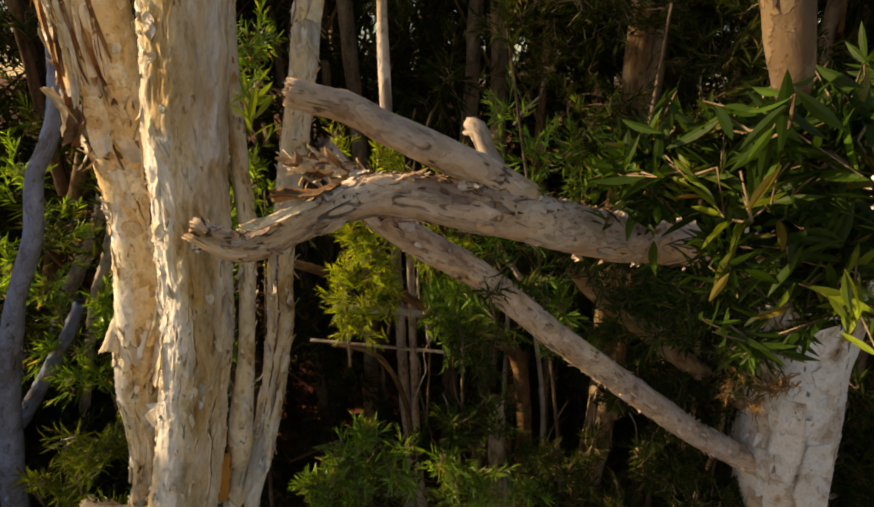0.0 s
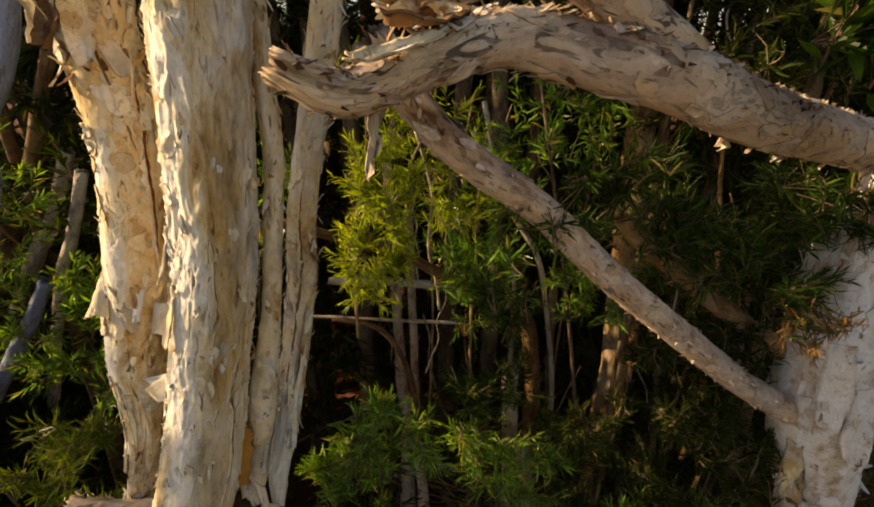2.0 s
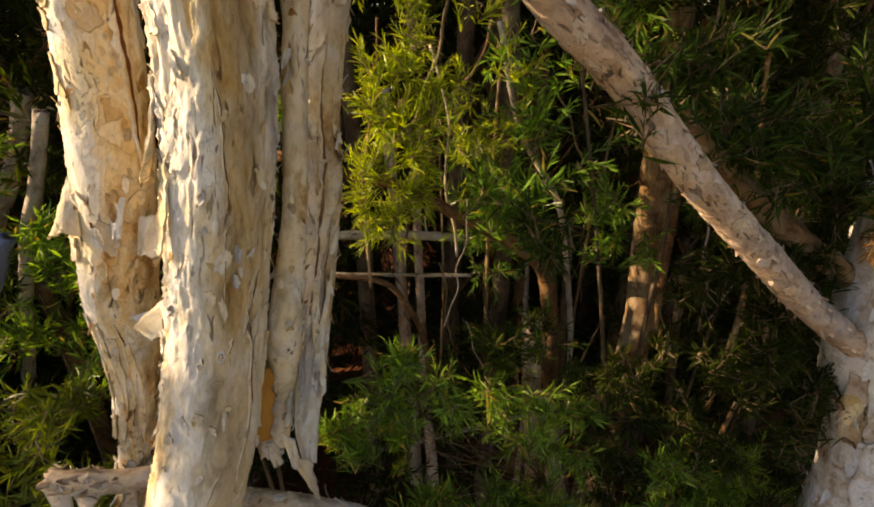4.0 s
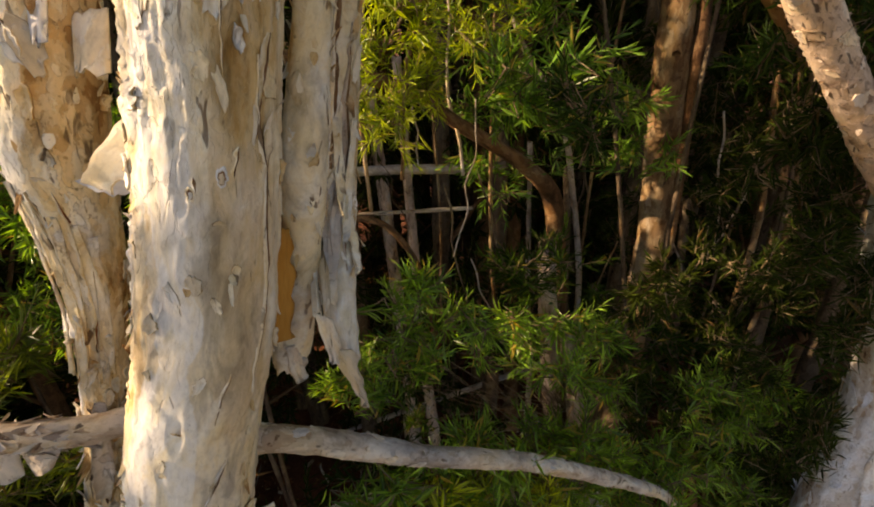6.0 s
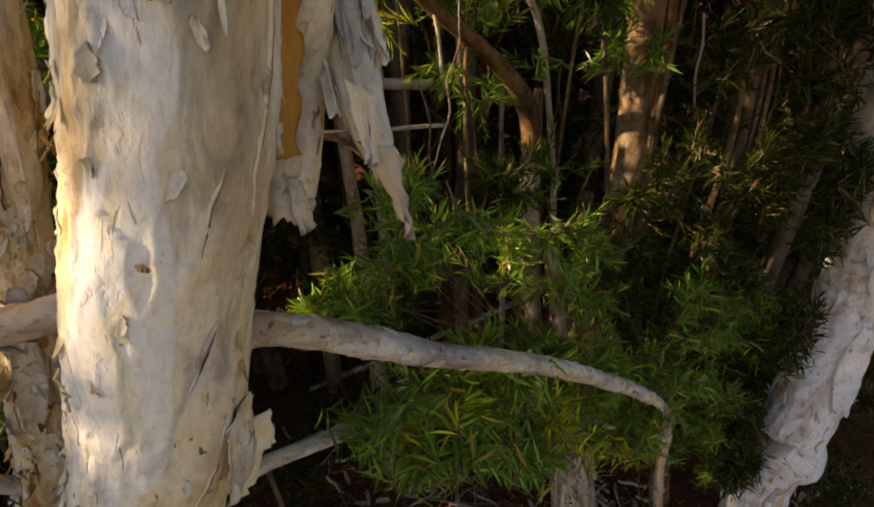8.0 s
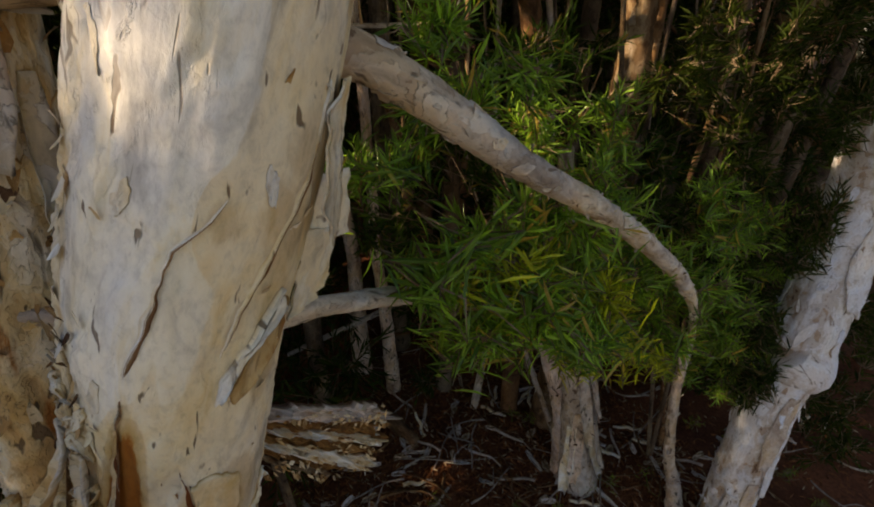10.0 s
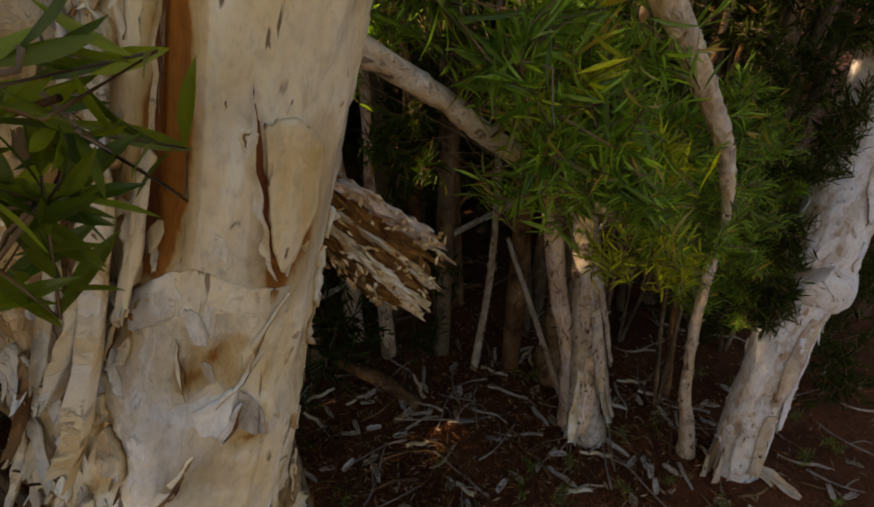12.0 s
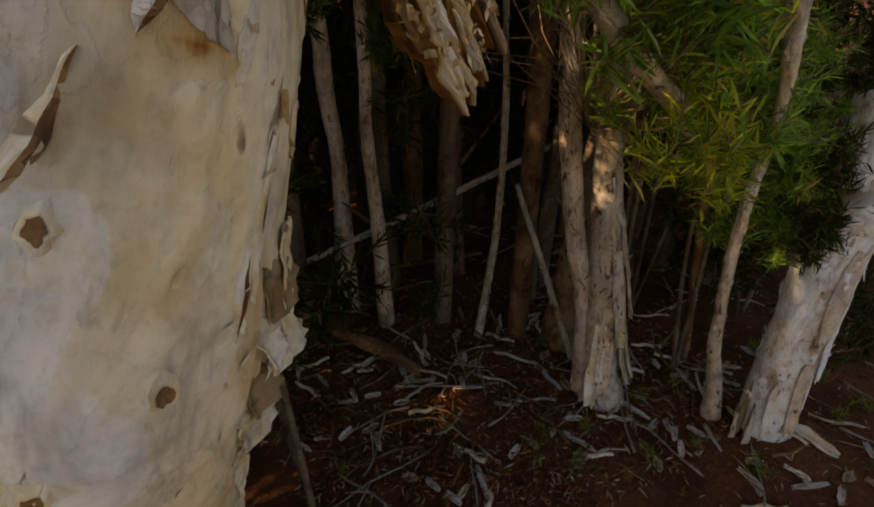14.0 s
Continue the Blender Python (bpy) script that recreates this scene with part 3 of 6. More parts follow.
               (1.994, (0.08, -1, 0), 0.009, 0.020, 0.55), (1.984, (-0.08, -1, 0), 0.010, 0.013, 0.6), (1.970, (-0.18, -0.98, 0), 0.012, 0.010, 0.6), (1.956, (-0.26, -0.97, 0), 0.010, 0.010, 0.6), (1.974, (0.06, -1, 0), 0.016, 0.022, 0.35), (1.958, (0.18, -0.97, 0), 0.012, 0.014, 0.45), (1.893, (0.27, -0.96, 0), 0.010, 0.012, 0.6), (1.86, (0.05, -1, 0), 0.05, 0.05, 0.35), (1.895, (0.36, -0.93, 0), 0.012, 0.02, 0.7), (1.77, (0.3, -0.95, 0), 0.06, 0.06, 0.3), (1.845, (-0.22, -0.98, 0), 0.022, 0.010, 0.45), (1.805, (-0.22, -0.98, 0), 0.014, 0.012, 0.45), (1.65, (-0.12, -0.99, 0), 0.014, 0.03, 0.7), (1.72, (0.80, -0.6, 0), 0.10, 0.02, 0.6), (1.93, (-0.05, -1, 0), 0.02, 0.05, -0.8), (1.8, (-0.3, -0.96, 0), 0.06, 0.05, -0.7),
               (1.83, (-0.45, -0.95, 0), 0.06, 0.03, 0.4)]
trunk, LM = limb("trunk", MAIN, tree_a, PALE, 180, 0.0055, 0.0052, 1, "cream and white papery trunk with ochre stains", stains=MAIN_STAINS, rough=main_rough)
STEM_L = [(-0.80, 1.50, 4.4, 0.085), (-0.80, 1.50, 3.97, 0.088), (-0.785, 1.50, 3.70, 0.070), (-0.785, 1.50, 3.485, 0.061), (-0.797, 1.49, 3.34, 0.064), (-0.820, 1.48, 3.2, 0.064), (-0.845, 1.48, 3.1, 0.064), (-0.867, 1.48, 3.0, 0.062), (-0.880, 1.48, 2.9, 0.051),
          (-0.898, 1.48, 2.78, 0.042), (-0.925, 1.48, 2.68, 0.037), (-0.957, 1.475, 2.56, 0.036), (-1.0, 1.47, 2.38, 0.050), (-1.06, 1.46, 2.15, 0.062), (-1.12, 1.45, 1.85, 0.07), (-1.2, 1.45, 1.4, 0.09)]
LEFT_STAINS = [(3.42, (0.5, -0.9, 0), 0.16, 0.035, 0.15), (3.28, (0.55, -0.85, 0), 0.12, 0.045, 0.22), (3.12, (0.35, -0.95, 0), 0.08, 0.04, 0.15), (3.32, (-0.35, -0.95, 0), 0.16, 0.04, -1.0), (3.08, (-0.5, -0.9, 0), 0.12, 0.04, -1.0), (3.72, (0.4, -0.9, 0), 0.16, 0.05, 0.5), (3.02, (0.5, -0.85, 0), 0.06, 0.04, 0.2), (2.4, (0.2, -1, 0), 0.10, 0.05, 0.6), (2.12, (0.35, -0.95, 0), 0.12, 0.05, 0.9), (1.92, (0.4, -0.9, 0), 0.12, 0.05, 1.1), (1.78, (0.1, -1, 0), 0.10, 0.05, 0.9), (2.25, (-0.2, -1, 0), 0.06, 0.03, 0.9)]
stem_l, LL = limb("stem", STEM_L, tree_a, TAN, 100, 0.007, 0.0036, 2, "cream and tan stem with torn hanging bark", stains=LEFT_STAINS, rough=lambda z, d: 1.0 if z > 2.6 else 1.7)
stem_t, LT = limb("stem", [(-0.42, 1.41, 4.3, 0.018), (-0.443, 1.4, 3.86, 0.016), (-0.442, 1.38, 3.64, 0.019), (-0.440, 1.37, 3.5, 0.018), (-0.458, 1.36, 3.35, 0.018), (-0.478, 1.355, 3.2, 0.020), (-0.502, 1.36, 3.1, 0.024), (-0.524, 1.365, 3.0, 0.028), (-0.548, 1.38, 2.9, 0.030), (-0.573, 1.39, 2.8, 0.031), (-0.594, 1.39, 2.72, 0.030), (-0.606, 1.386, 2.675, 0.024)], tree_a, PALE, 40, 0.009, 0.0026, 3, "thin tan stem")
stem_r, LR = limb("stem", [(-0.28, 1.56, 4.35, 0.03), (-0.329, 1.55, 3.98, 0.029), (-0.348, 1.53, 3.83, 0.030), (-0.405, 1.53, 3.56, 0.029), (-0.45, 1.54, 3.36, 0.033), (-0.464, 1.532, 3.2, 0.034), (-0.478, 1.512, 3.1, 0.033), (-0.490, 1.485, 3.0, 0.031),
                               (-0.504, 1.455, 2.91, 0.030), (-0.510, 1.40, 2.84, 0.028), (-0.508, 1.335, 2.785, 0.021), (-0.498, 1.29, 2.745, 0.011)], tree_a, PALE, 64, 0.008, 0.0036, 4, "cream side stem with split shaggy bark")
arch, LA = limb("branch", [(-0.80, 1.38, 2.54, 0.029), (-0.632, 1.419, 2.477, 0.026), (-0.416, 1.479, 2.318, 0.0245), (-0.148, 1.562, 2.137, 0.0235), (0.152, 1.642, 1.901, 0.021), (0.33, 1.705, 1.73, 0.018), (0.46, 1.755, 1.58, 0.015),
                           (0.555, 1.80, 1.42, 0.0155), (0.60, 1.83, 1.25, 0.0155), (0.618, 1.825, 1.12, 0.018)], tree_a, PALEGREY, 36, 0.008, 0.0034, 5, "bare grey arching branch")
limb("branch", [(-0.84, 1.38, 2.21, 0.018), (-0.743, 1.46, 2.157, 0.016), (-0.604, 1.56, 2.07, 0.016), (-0.50, 1.63, 1.992, 0.019), (-0.29, 1.70, 1.85, 0.023), (-0.10, 1.755, 1.73, 0.026), (0.08, 1.79, 1.62, 0.025), (0.20, 1.81, 1.53, 0.022), (0.34, 1.83, 1.43, 0.012)],
     tree_a, PALEGREY, 26, 0.010, 0.003, 6, "low grey branch among the leaves")
stub_, LSTUB = limb("branch", [(-0.85, 1.43, 2.565, 0.026), (-0.95, 1.42, 2.562, 0.024), (-1.04, 1.415, 2.568, 0.025), (-1.11, 1.42, 2.575, 0.026)], tree_a, GREY, 26, 0.010, 0.0035, 7, "splintered grey branch stub")
limb("branch", [(-0.95, 1.40, 2.245, 0.016), (-1.02, 1.42, 2.262, 0.015), (-1.12, 1.44, 2.29, 0.014)], tree_a, GREY, 16, 0.010, 0.003, 8, "short grey stub")


def side(L, z, way):
    i = L.at_height(z)
    return i, L.facing(i, way)


def strip(L, z0, z1, way, width, parent, material, **kw):
    i, a = side(L, z0, way)
    return peel("bark_strip", L, i, L.at_height(z1), a, width, parent, material, **kw)


def flakes(L, n, seed, parent, material, size=0.02, span=(0.0, 1.0), lift=0.012, way=None, fan=0.8):
    """Many small curled flakes of bark all over a limb, as one part."""
    parent = L.ob or parent
    rng = random.Random(seed)
    V, F, Q, tone = [], [], [], []
    m = len(L.C)
    for _ in range(n):
        i = int(m * (span[0] + (span[1] - span[0]) * rng.random()))
        i = min(max(i, 2), m - 3)
        a0 = rng.uniform(0, 6.283) if way is None else L.facing(i, way) + rng.gauss(0, fan)
        w, h = size * rng.uniform(0.4, 1.1), size * rng.uniform(0.7, 2.4)
        up = L.T[i] * rng.choice((-1, 1))
        out, across = L.direction(i, a0), L.direction(i, a0 + 1.571)
        root = L.surface(i, a0, 0.001)
        k = lift * rng.uniform(0.3, 1.6)
        tn = rng.uniform(0.3, 0.75)
        o = len(V)
        for r in range(4):
            t = r / 3
            for e in (-0.5, 0.0, 0.5):
                wob = 0.5 * noise.noise((r * 1.3, e * 4, seed + i))
                V.append(root + up * h * (t + 0.2 * wob) + out * (k * t ** 1.8 + k * 0.6 * abs(e) * t - 0.002 * (1 - t)) + across * w * (e + wob * 0.4) * (0.7, 1.0, 0.75, 0.2)[r])
                Q.append((e * w + i, a0, t * h))
                tone.append(tn)
        for r in range(3):
            for c in range(2):
                p = o + r * 3 + c
                F.append((p, p + 1, p + 4, p + 3))
    mesh_ob("flaking_bark", V, F, material, parent, "", True, {"bark": ("FLOAT_VECTOR", Q), "sheet": ("FLOAT", tone), "flaky": ("FLOAT", [1.0] * len(Q))})["kind"] = "stuff"


def seam(L, way_points, width, parent, inner, outer, seed, lip=0.006):
    """A crack along points of height and side: a strip of inner bark with a lifted lip of outer bark beside it."""
    parent = L.ob or parent
    rows = []
    for (z0, w0), (z1, w1) in zip(way_points[:-1], way_points[1:]):
        i0, i1 = L.at_height(z0), L.at_height(z1)
        a0, a1 = L.facing(i0, w0), L.facing(i1, w1)
        a1 += 2 * math.pi * round((a0 - a1) / (2 * math.pi))
        n = max(2, abs(i1 - i0))
        for k in range(n):
            t = k / n
            rows.append((int(round(i0 + (i1 - i0) * t)), a0 + (a1 - a0) * t))
    rows.append((i1, a1))
    n = len(rows)
    for name, material, shape in (("crack", inner, ((-0.5, 0.0022), (0.5, 0.0022))), ("bark_lip", outer, ((0.25, 0.0025), (0.6, lip * 0.42), (1.5, 0.0005)))):
        V, Q, tone = [], [], []
        for k, (i, a) in enumerate(rows):
            t = k / (n - 1)
            w = 0.75 * width * (0.06 + math.sin(math.pi * t) ** 0.9 * (0.7 + 0.9 * noise.noise((L.S[i] * 45, seed, 0.2))))
            wander = 0.004 * noise.noise((L.S[i] * 18, seed, 4.4)) + 0.002 * noise.noise((L.S[i] * 80, seed, 1.4))
            for e, h in shape:
                V.append(L.surface(i, a + (e * w + wander) / L.C[i, 3], h * (1 if e < 1 else (0.3 + noise.noise((t * 14, seed, 1))))))
                Q.append((e * w, seed * 0.3, L.S[i]))
                tone.append(0.55 + 0.3 * noise.noise((t * 5, seed, e)))
        m = len(shape)
        F = [(k * m + c, k * m + c + 1, k * m + m + c + 1, k * m + m + c) for k in range(n - 1) for c in range(m - 1)]
        mesh_ob(name, V, F, material, parent, "", True, {"bark": ("FLOAT_VECTOR", Q), "sheet": ("FLOAT", tone), "flaky": ("FLOAT", [1.0] * len(Q))})


def flap(name, corners, bulge, parent, material, seed, label="", n=9, thick=0.003):
    """A loose sheet of bark between four corners, bulged and frayed."""
    a, b, c, d = (Vector(p) for p in corners)
    up = ((b - a).cross(d - a)).normalized()
    if up.y > 0:
        up = -up
    V, Q, tone, F = [], [], [], []
    for r in range(n):
        u = r / (n - 1)
        for k in range(n):
            v = k / (n - 1)
            p = (a * (1 - u) + b * u) * (1 - v) + (d * (1 - u) + c * u) * v
            fray = 0.006 * noise.noise((u * 7 + seed, v * 7, 0.7)) * (1.6 if v > 0.95 or u > 0.95 else 0.6)
            V.append(p + up * (bulge * math.sin(math.pi * u) * (0.4 + 0.6 * v) + fray) + Vector((fray, 0, fray)))
            Q.append((u * 0.05, seed * 0.3, v * 0.08))
            tone.append(0.60 + 0.16 * noise.noise((u * 2, v * 2, seed)))
    o = n * n
    V += [p - up * thick for p in V]
    for r in range(n - 1):
        for k in range(n - 1):
            p = r * n + k
            F += [(p, p + 1, p + n + 1, p + n), (o + p, o + p + n, o + p + n + 1, o + p + 1)]
        for p in (r * n, r * n + n - 1):
            F.append((p, p + n, o + p + n, o + p))
        for p in (r, (n - 1) * n + r):
            F.append((p, p + 1, o + p + 1, o + p))
    return mesh_ob(name, V, F, material, parent, label, True, {"bark": ("FLOAT_VECTOR", Q + Q), "sheet": ("FLOAT", tone + tone), "flaky": ("FLOAT", [0.35] * (2 * len(Q)))})


def sheet_mesh(L, poly, lift, curl, tone, stain, seed, flaky=0.5, jag=0.12, n=40, rim=0.05, store=None):
    """A thin sheet of bark that follows the limb inside an outline of rows and angles, with curled torn edges and a rim
    tinted darker in place of the shadow gap round it.
    """
    V, F, Q, T, O, K = store if store is not None else ([], [], [], [], [], [])
    poly = np.array(poly, float)
    mid_f, mid_a = poly.mean(axis=0)
    edge = np.vstack([poly, poly[:1]])
    at = np.linspace(0, len(poly), n, endpoint=False)
    ring = [(edge[int(u)] * (1 - u % 1) + edge[int(u) + 1] * (u % 1)) - (mid_f, mid_a) for u in at]
    o = len(V)
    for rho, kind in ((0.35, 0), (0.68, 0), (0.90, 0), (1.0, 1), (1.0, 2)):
        for k, (df, da) in enumerate(ring):
            b = 2 * math.pi * k / n
            w = 1 + jag * (noise.noise((math.cos(b) * 3, math.sin(b) * 3, seed)) + 0.8 * noise.noise((math.cos(b) * 9, math.sin(b) * 9, seed + 5)))
            loose = max(0.0, 0.25 + noise.noise((math.cos(b) * 0.9, math.sin(b) * 0.9, seed + 9)))
            r = rho * w
            h = lift * (0.7 + 0.3 * rho) + curl * loose * max(0.0, (rho - 0.6) / 0.4) ** 2
            # outermost ring lies on the skin, its colour darkened for the edge's shadow
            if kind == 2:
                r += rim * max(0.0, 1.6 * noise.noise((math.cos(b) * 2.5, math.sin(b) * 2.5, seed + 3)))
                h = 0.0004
            p, q = L.skin(mid_f + df * r, mid_a + da * r, h)
            V.append(p)
            Q.append((q[0] + seed * 0.61, q[1], q[2]))
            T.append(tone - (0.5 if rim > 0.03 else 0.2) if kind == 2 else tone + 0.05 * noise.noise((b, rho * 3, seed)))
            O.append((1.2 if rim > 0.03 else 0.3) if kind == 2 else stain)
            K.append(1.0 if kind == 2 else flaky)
    c = len(V)
    p, q = L.skin(mid_f, mid_a, lift * 0.7)
    V.append(p)
    Q.append((q[0] + seed * 0.61, q[1], q[2]))
    T.append(tone)
    O.append(stain)
    K.append(flaky)
    for k in range(n):
        F.append((c, o + k, o + (k + 1) % n))
        for r in range(4):
            F.append((o + r * n + k, o + r * n + n + k, o + r * n + n + (k + 1) % n, o + r * n + (k + 1) % n))
    return V, F, Q, T, O, K


def bark_sheet(L, outline, material, lift=0.003, curl=0.004, tone=0.62, stain=0.0, seed=0, flaky=0.4, jag=0.10, label=""):
    """One sheet with its outline given as heights and sides."""
    poly = []
    for z, w in outline:
        i = L.at_height(z)
        a = L.facing(i, (w, -math.sqrt(max(0.0, 1 - w * w)), 0))
        if poly:
            a += 2 * math.pi * round((poly[0][1] - a) / (2 * math.pi))
        poly.append((i, a))
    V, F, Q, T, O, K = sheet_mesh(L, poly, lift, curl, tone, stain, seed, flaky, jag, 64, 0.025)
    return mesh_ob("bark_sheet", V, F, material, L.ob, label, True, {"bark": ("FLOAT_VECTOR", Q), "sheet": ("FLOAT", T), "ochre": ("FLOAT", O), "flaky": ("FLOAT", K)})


def scales(L, n, seed, material, tall=(0.012, 0.035), slim=(0.4, 0.9), span=(0.03, 0.97), lift=0.0022, curl=0.005, way=None, fan=1.0, whites=0.22, ochres=0.2):
    """Many small torn sheets all over a limb, as one part."""
    rr = random.Random(seed)
    store = ([], [], [], [], [], [])
    m = len(L.C)
    step = L.S[-1] / (m - 1)
    for k in range(n):
        f = m * rr.uniform(*span)
        i = min(int(f), m - 1)
        a = rr.uniform(0, 6.283) if way is None else L.facing(i, way) + rr.gauss(0, fan)
        hl = rr.uniform(*tall)
        hw = hl * rr.uniform(*slim)
        slant = rr.uniform(-0.5, 0.5)
        poly = []
        for c in range(9):
            b = 2 * math.pi * c / 9
            g = rr.uniform(0.75, 1.2)
            u, v = hl * g * math.sin(b), hw * g * math.cos(b)
            poly.append((f + u / step, a + (v + slant * u) / L.C[i, 3]))
        u = rr.random()
        stain = -rr.uniform(0.2, 0.7) if u < whites else rr.uniform(0.15, 0.4) if u > 1 - ochres else 0.0
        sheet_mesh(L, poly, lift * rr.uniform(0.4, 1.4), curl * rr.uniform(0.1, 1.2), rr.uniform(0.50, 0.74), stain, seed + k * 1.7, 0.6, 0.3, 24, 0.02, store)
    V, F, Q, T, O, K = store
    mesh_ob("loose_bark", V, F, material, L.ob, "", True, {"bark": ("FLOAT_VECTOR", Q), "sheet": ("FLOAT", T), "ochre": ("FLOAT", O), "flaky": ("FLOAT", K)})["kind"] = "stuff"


# cracks, loose sheets and strips of the main trunk
seam(LM, [(3.14, (0.8, -0.6, 0)), (3.0, (0.88, -0.45, 0)), (2.92, (0.9, -0.42, 0)), (2.87, (0.88, -0.45, 0)), (2.76, (0.82, -0.55, 0))], 0.006, tree_a, BROWN, PALE, 1)
seam(LM, [(3.44, (0.3, -1, 0)), (3.3, (0.5, -0.9, 0)), (3.12, (0.45, -0.9, 0))], 0.004, tree_a, BROWN, PALE, 2)
seam(LM, [(2.66, (0.62, -0.75, 0)), (2.58, (0.45, -0.88, 0))], 0.005, tree_a, BROWN, PALE, 5, 0.004)
seam(LM, [(2.80, (0.55, -0.8, 0)), (2.73, (0.42, -0.88, 0))], 0.004, tree_a, BROWN, PALE, 6, 0.004)
seam(LM, [(2.52, (0.78, -0.6, 0)), (2.45, (0.73, -0.63, 0)), (2.40, (0.58, -0.79, 0)), (2.35, (0.42, -0.89, 0)), (2.31, (0.32, -0.94, 0))], 0.006, tree_a, BROWN, PALE, 7, 0.004)
seam(LM, [(2.44, (0.14, -0.99, 0)), (2.395, (-0.14, -0.99, 0)), (2.35, (-0.22, -0.97, 0)), (2.31, (-0.34, -0.93, 0)), (2.23, (-0.46, -0.88, 0)), (2.16, (-0.45, -0.89, 0))], 0.006, tree_a, BROWN, PALE, 8, 0.004)
seam(LM, [(2.24, (-0.45, -0.88, 0)), (2.15, (-0.48, -0.87, 0)), (2.06, (-0.58, -0.81, 0)), (1.95, (-0.8, -0.58, 0))], 0.012, tree_a, REDWOOD, TAN, 9, 0.014)
seam(LM, [(2.19, (0.05, -1, 0)), (2.15, (0.14, -0.99, 0)), (2.10, (0.24, -0.96, 0)), (2.05, (0.40, -0.91, 0))], 0.011, tree_a, REDWOOD, PALE, 10, 0.012)
seam(LM, [(2.12, (0.52, -0.85, 0)), (2.05, (0.48, -0.87, 0))], 0.004, tree_a, BROWN, PALE, 11, 0.005)
seam(LM, [(2.03, (0.53, -0.84, 0)), (2.005, (0.37, -0.91, 0)), (1.975, (0.25, -0.96, 0)), (1.966, (0.24, -0.96, 0))], 0.005, tree_a, BROWN, TAN, 12, 0.004)
def on(L, z, way, lift=0.0):
    i, a = side(L, z, way)
    return L.surface(i, a, lift)


bark_sheet(LM, ((2.025, -0.66), (2.051, -0.38), (2.057, -0.2), (2.05, 0.05), (2.042, 0.23), (2.037, 0.54), (2.012, 0.56), (2.016, 0.23), (2.022, 0.05), (2.026, -0.2), (2.018, -0.38), (1.992, -0.66)), PALE, 0.0004, 0.0010, 0.58, 0.02, 301, 0.8, 0.10, "rough grey papery band")
bark_sheet(LM, ((1.930, -0.17), (1.940, -0.02), (1.950, 0.12), (1.946, 0.17), (1.930, 0.15), (1.915, 0.12), (1.904, 0.05), (1.908, -0.10)), PALE, 0.003, 0.005, 0.72, -0.9, 303, 0.3, 0.07, "lifted white sheet")
bark_sheet(LM, ((1.946, 0.20), (1.936, 0.32), (1.920, 0.42), (1.896, 0.47), (1.902, 0.34), (1.912, 0.20)), GREY, 0.002, 0.003, 0.6, 0.0, 304, 0.5, 0.08, "grey tongue of bark")
bark_sheet(LM, ((2.165, 0.16), (2.17, 0.40), (2.15, 0.62), (2.10, 0.64), (2.05, 0.47), (2.075, 0.34), (2.12, 0.24)), PALE, 0.0025, 0.005, 0.55, 0.22, 305, 0.5, 0.06, "tan triangular sheet beside the crack")
bark_sheet(LM, ((2.362, 0.76), (2.345, 0.80), (2.30, 0.53), (2.265, 0.39), (2.262, 0.35), (2.285, 0.36), (2.325, 0.58)), PALE, 0.004, 0.006, 0.70, -0.3, 306, 0.4, 0.08, "pale lifted strip")
bark_sheet(LM, ((2.35, 0.83), (2.335, 0.92), (2.29, 0.76), (2.255, 0.50), (2.27, 0.45), (2.31, 0.62)), PALE, 0.002, 0.004, 0.40, 0.75, 307, 0.6, 0.10, "ochre torn patch")
flap("bark_flap", [(-0.559, 1.333, 2.925), (-0.553, 1.340, 2.92), (-0.578, 1.338, 2.757), (-0.616, 1.325, 2.762)], 0.004, tree_a, ORANGE, 308, "bright orange inner bark", 13)
bark_sheet(LM, ((2.07, -0.70), (2.10, -0.62), (2.08, -0.56), (2.04, -0.60), (2.03, -0.70)), TAN, 0.006, 0.012, 0.62, 0.1, 309, 0.4, 0.10, "curled tongue of bark in the fissure")
seam(LM, [(1.885, (-0.10, -0.99, 0)), (1.862, (-0.16, -0.98, 0)), (1.84, (-0.28, -0.96, 0)), (1.815, (-0.42, -0.91, 0))], 0.012, tree_a, BROWN, PALE, 30, 0.008)
seam(LM, [(1.938, (0.21, -0.98, 0)), (1.922, (0.18, -0.98, 0)), (1.909, (0.17, -0.98, 0)), (1.894, (0.11, -0.98, 0))], 0.009, tree_a, BROWN, WHITE, 31, 0.008)
seam(LM, [(1.985, (0.36, -0.93, 0)), (1.955, (0.22, -0.97, 0)), (1.93, (-0.04, -1, 0))], 0.004, tree_a, BROWN, PALE, 32, 0.005)
seam(LM, [(1.80, (0.66, -0.7, 0)), (1.76, (0.66, -0.7, 0)), (1.735, (0.64, -0.7, 0))], 0.010, tree_a, REDWOOD, PALE, 33, 0.008)
scales(LM, 130, 310, PALE, (0.006, 0.020), (0.3, 0.7), (0.03, 0.40), 0.0018, 0.007)
scales(LM, 12, 311, PALE, (0.010, 0.026), (0.2, 0.4), (0.38, 0.55), 0.0010, 0.003, (-0.2, -1, 0), 0.9, 0.0, 0.2)
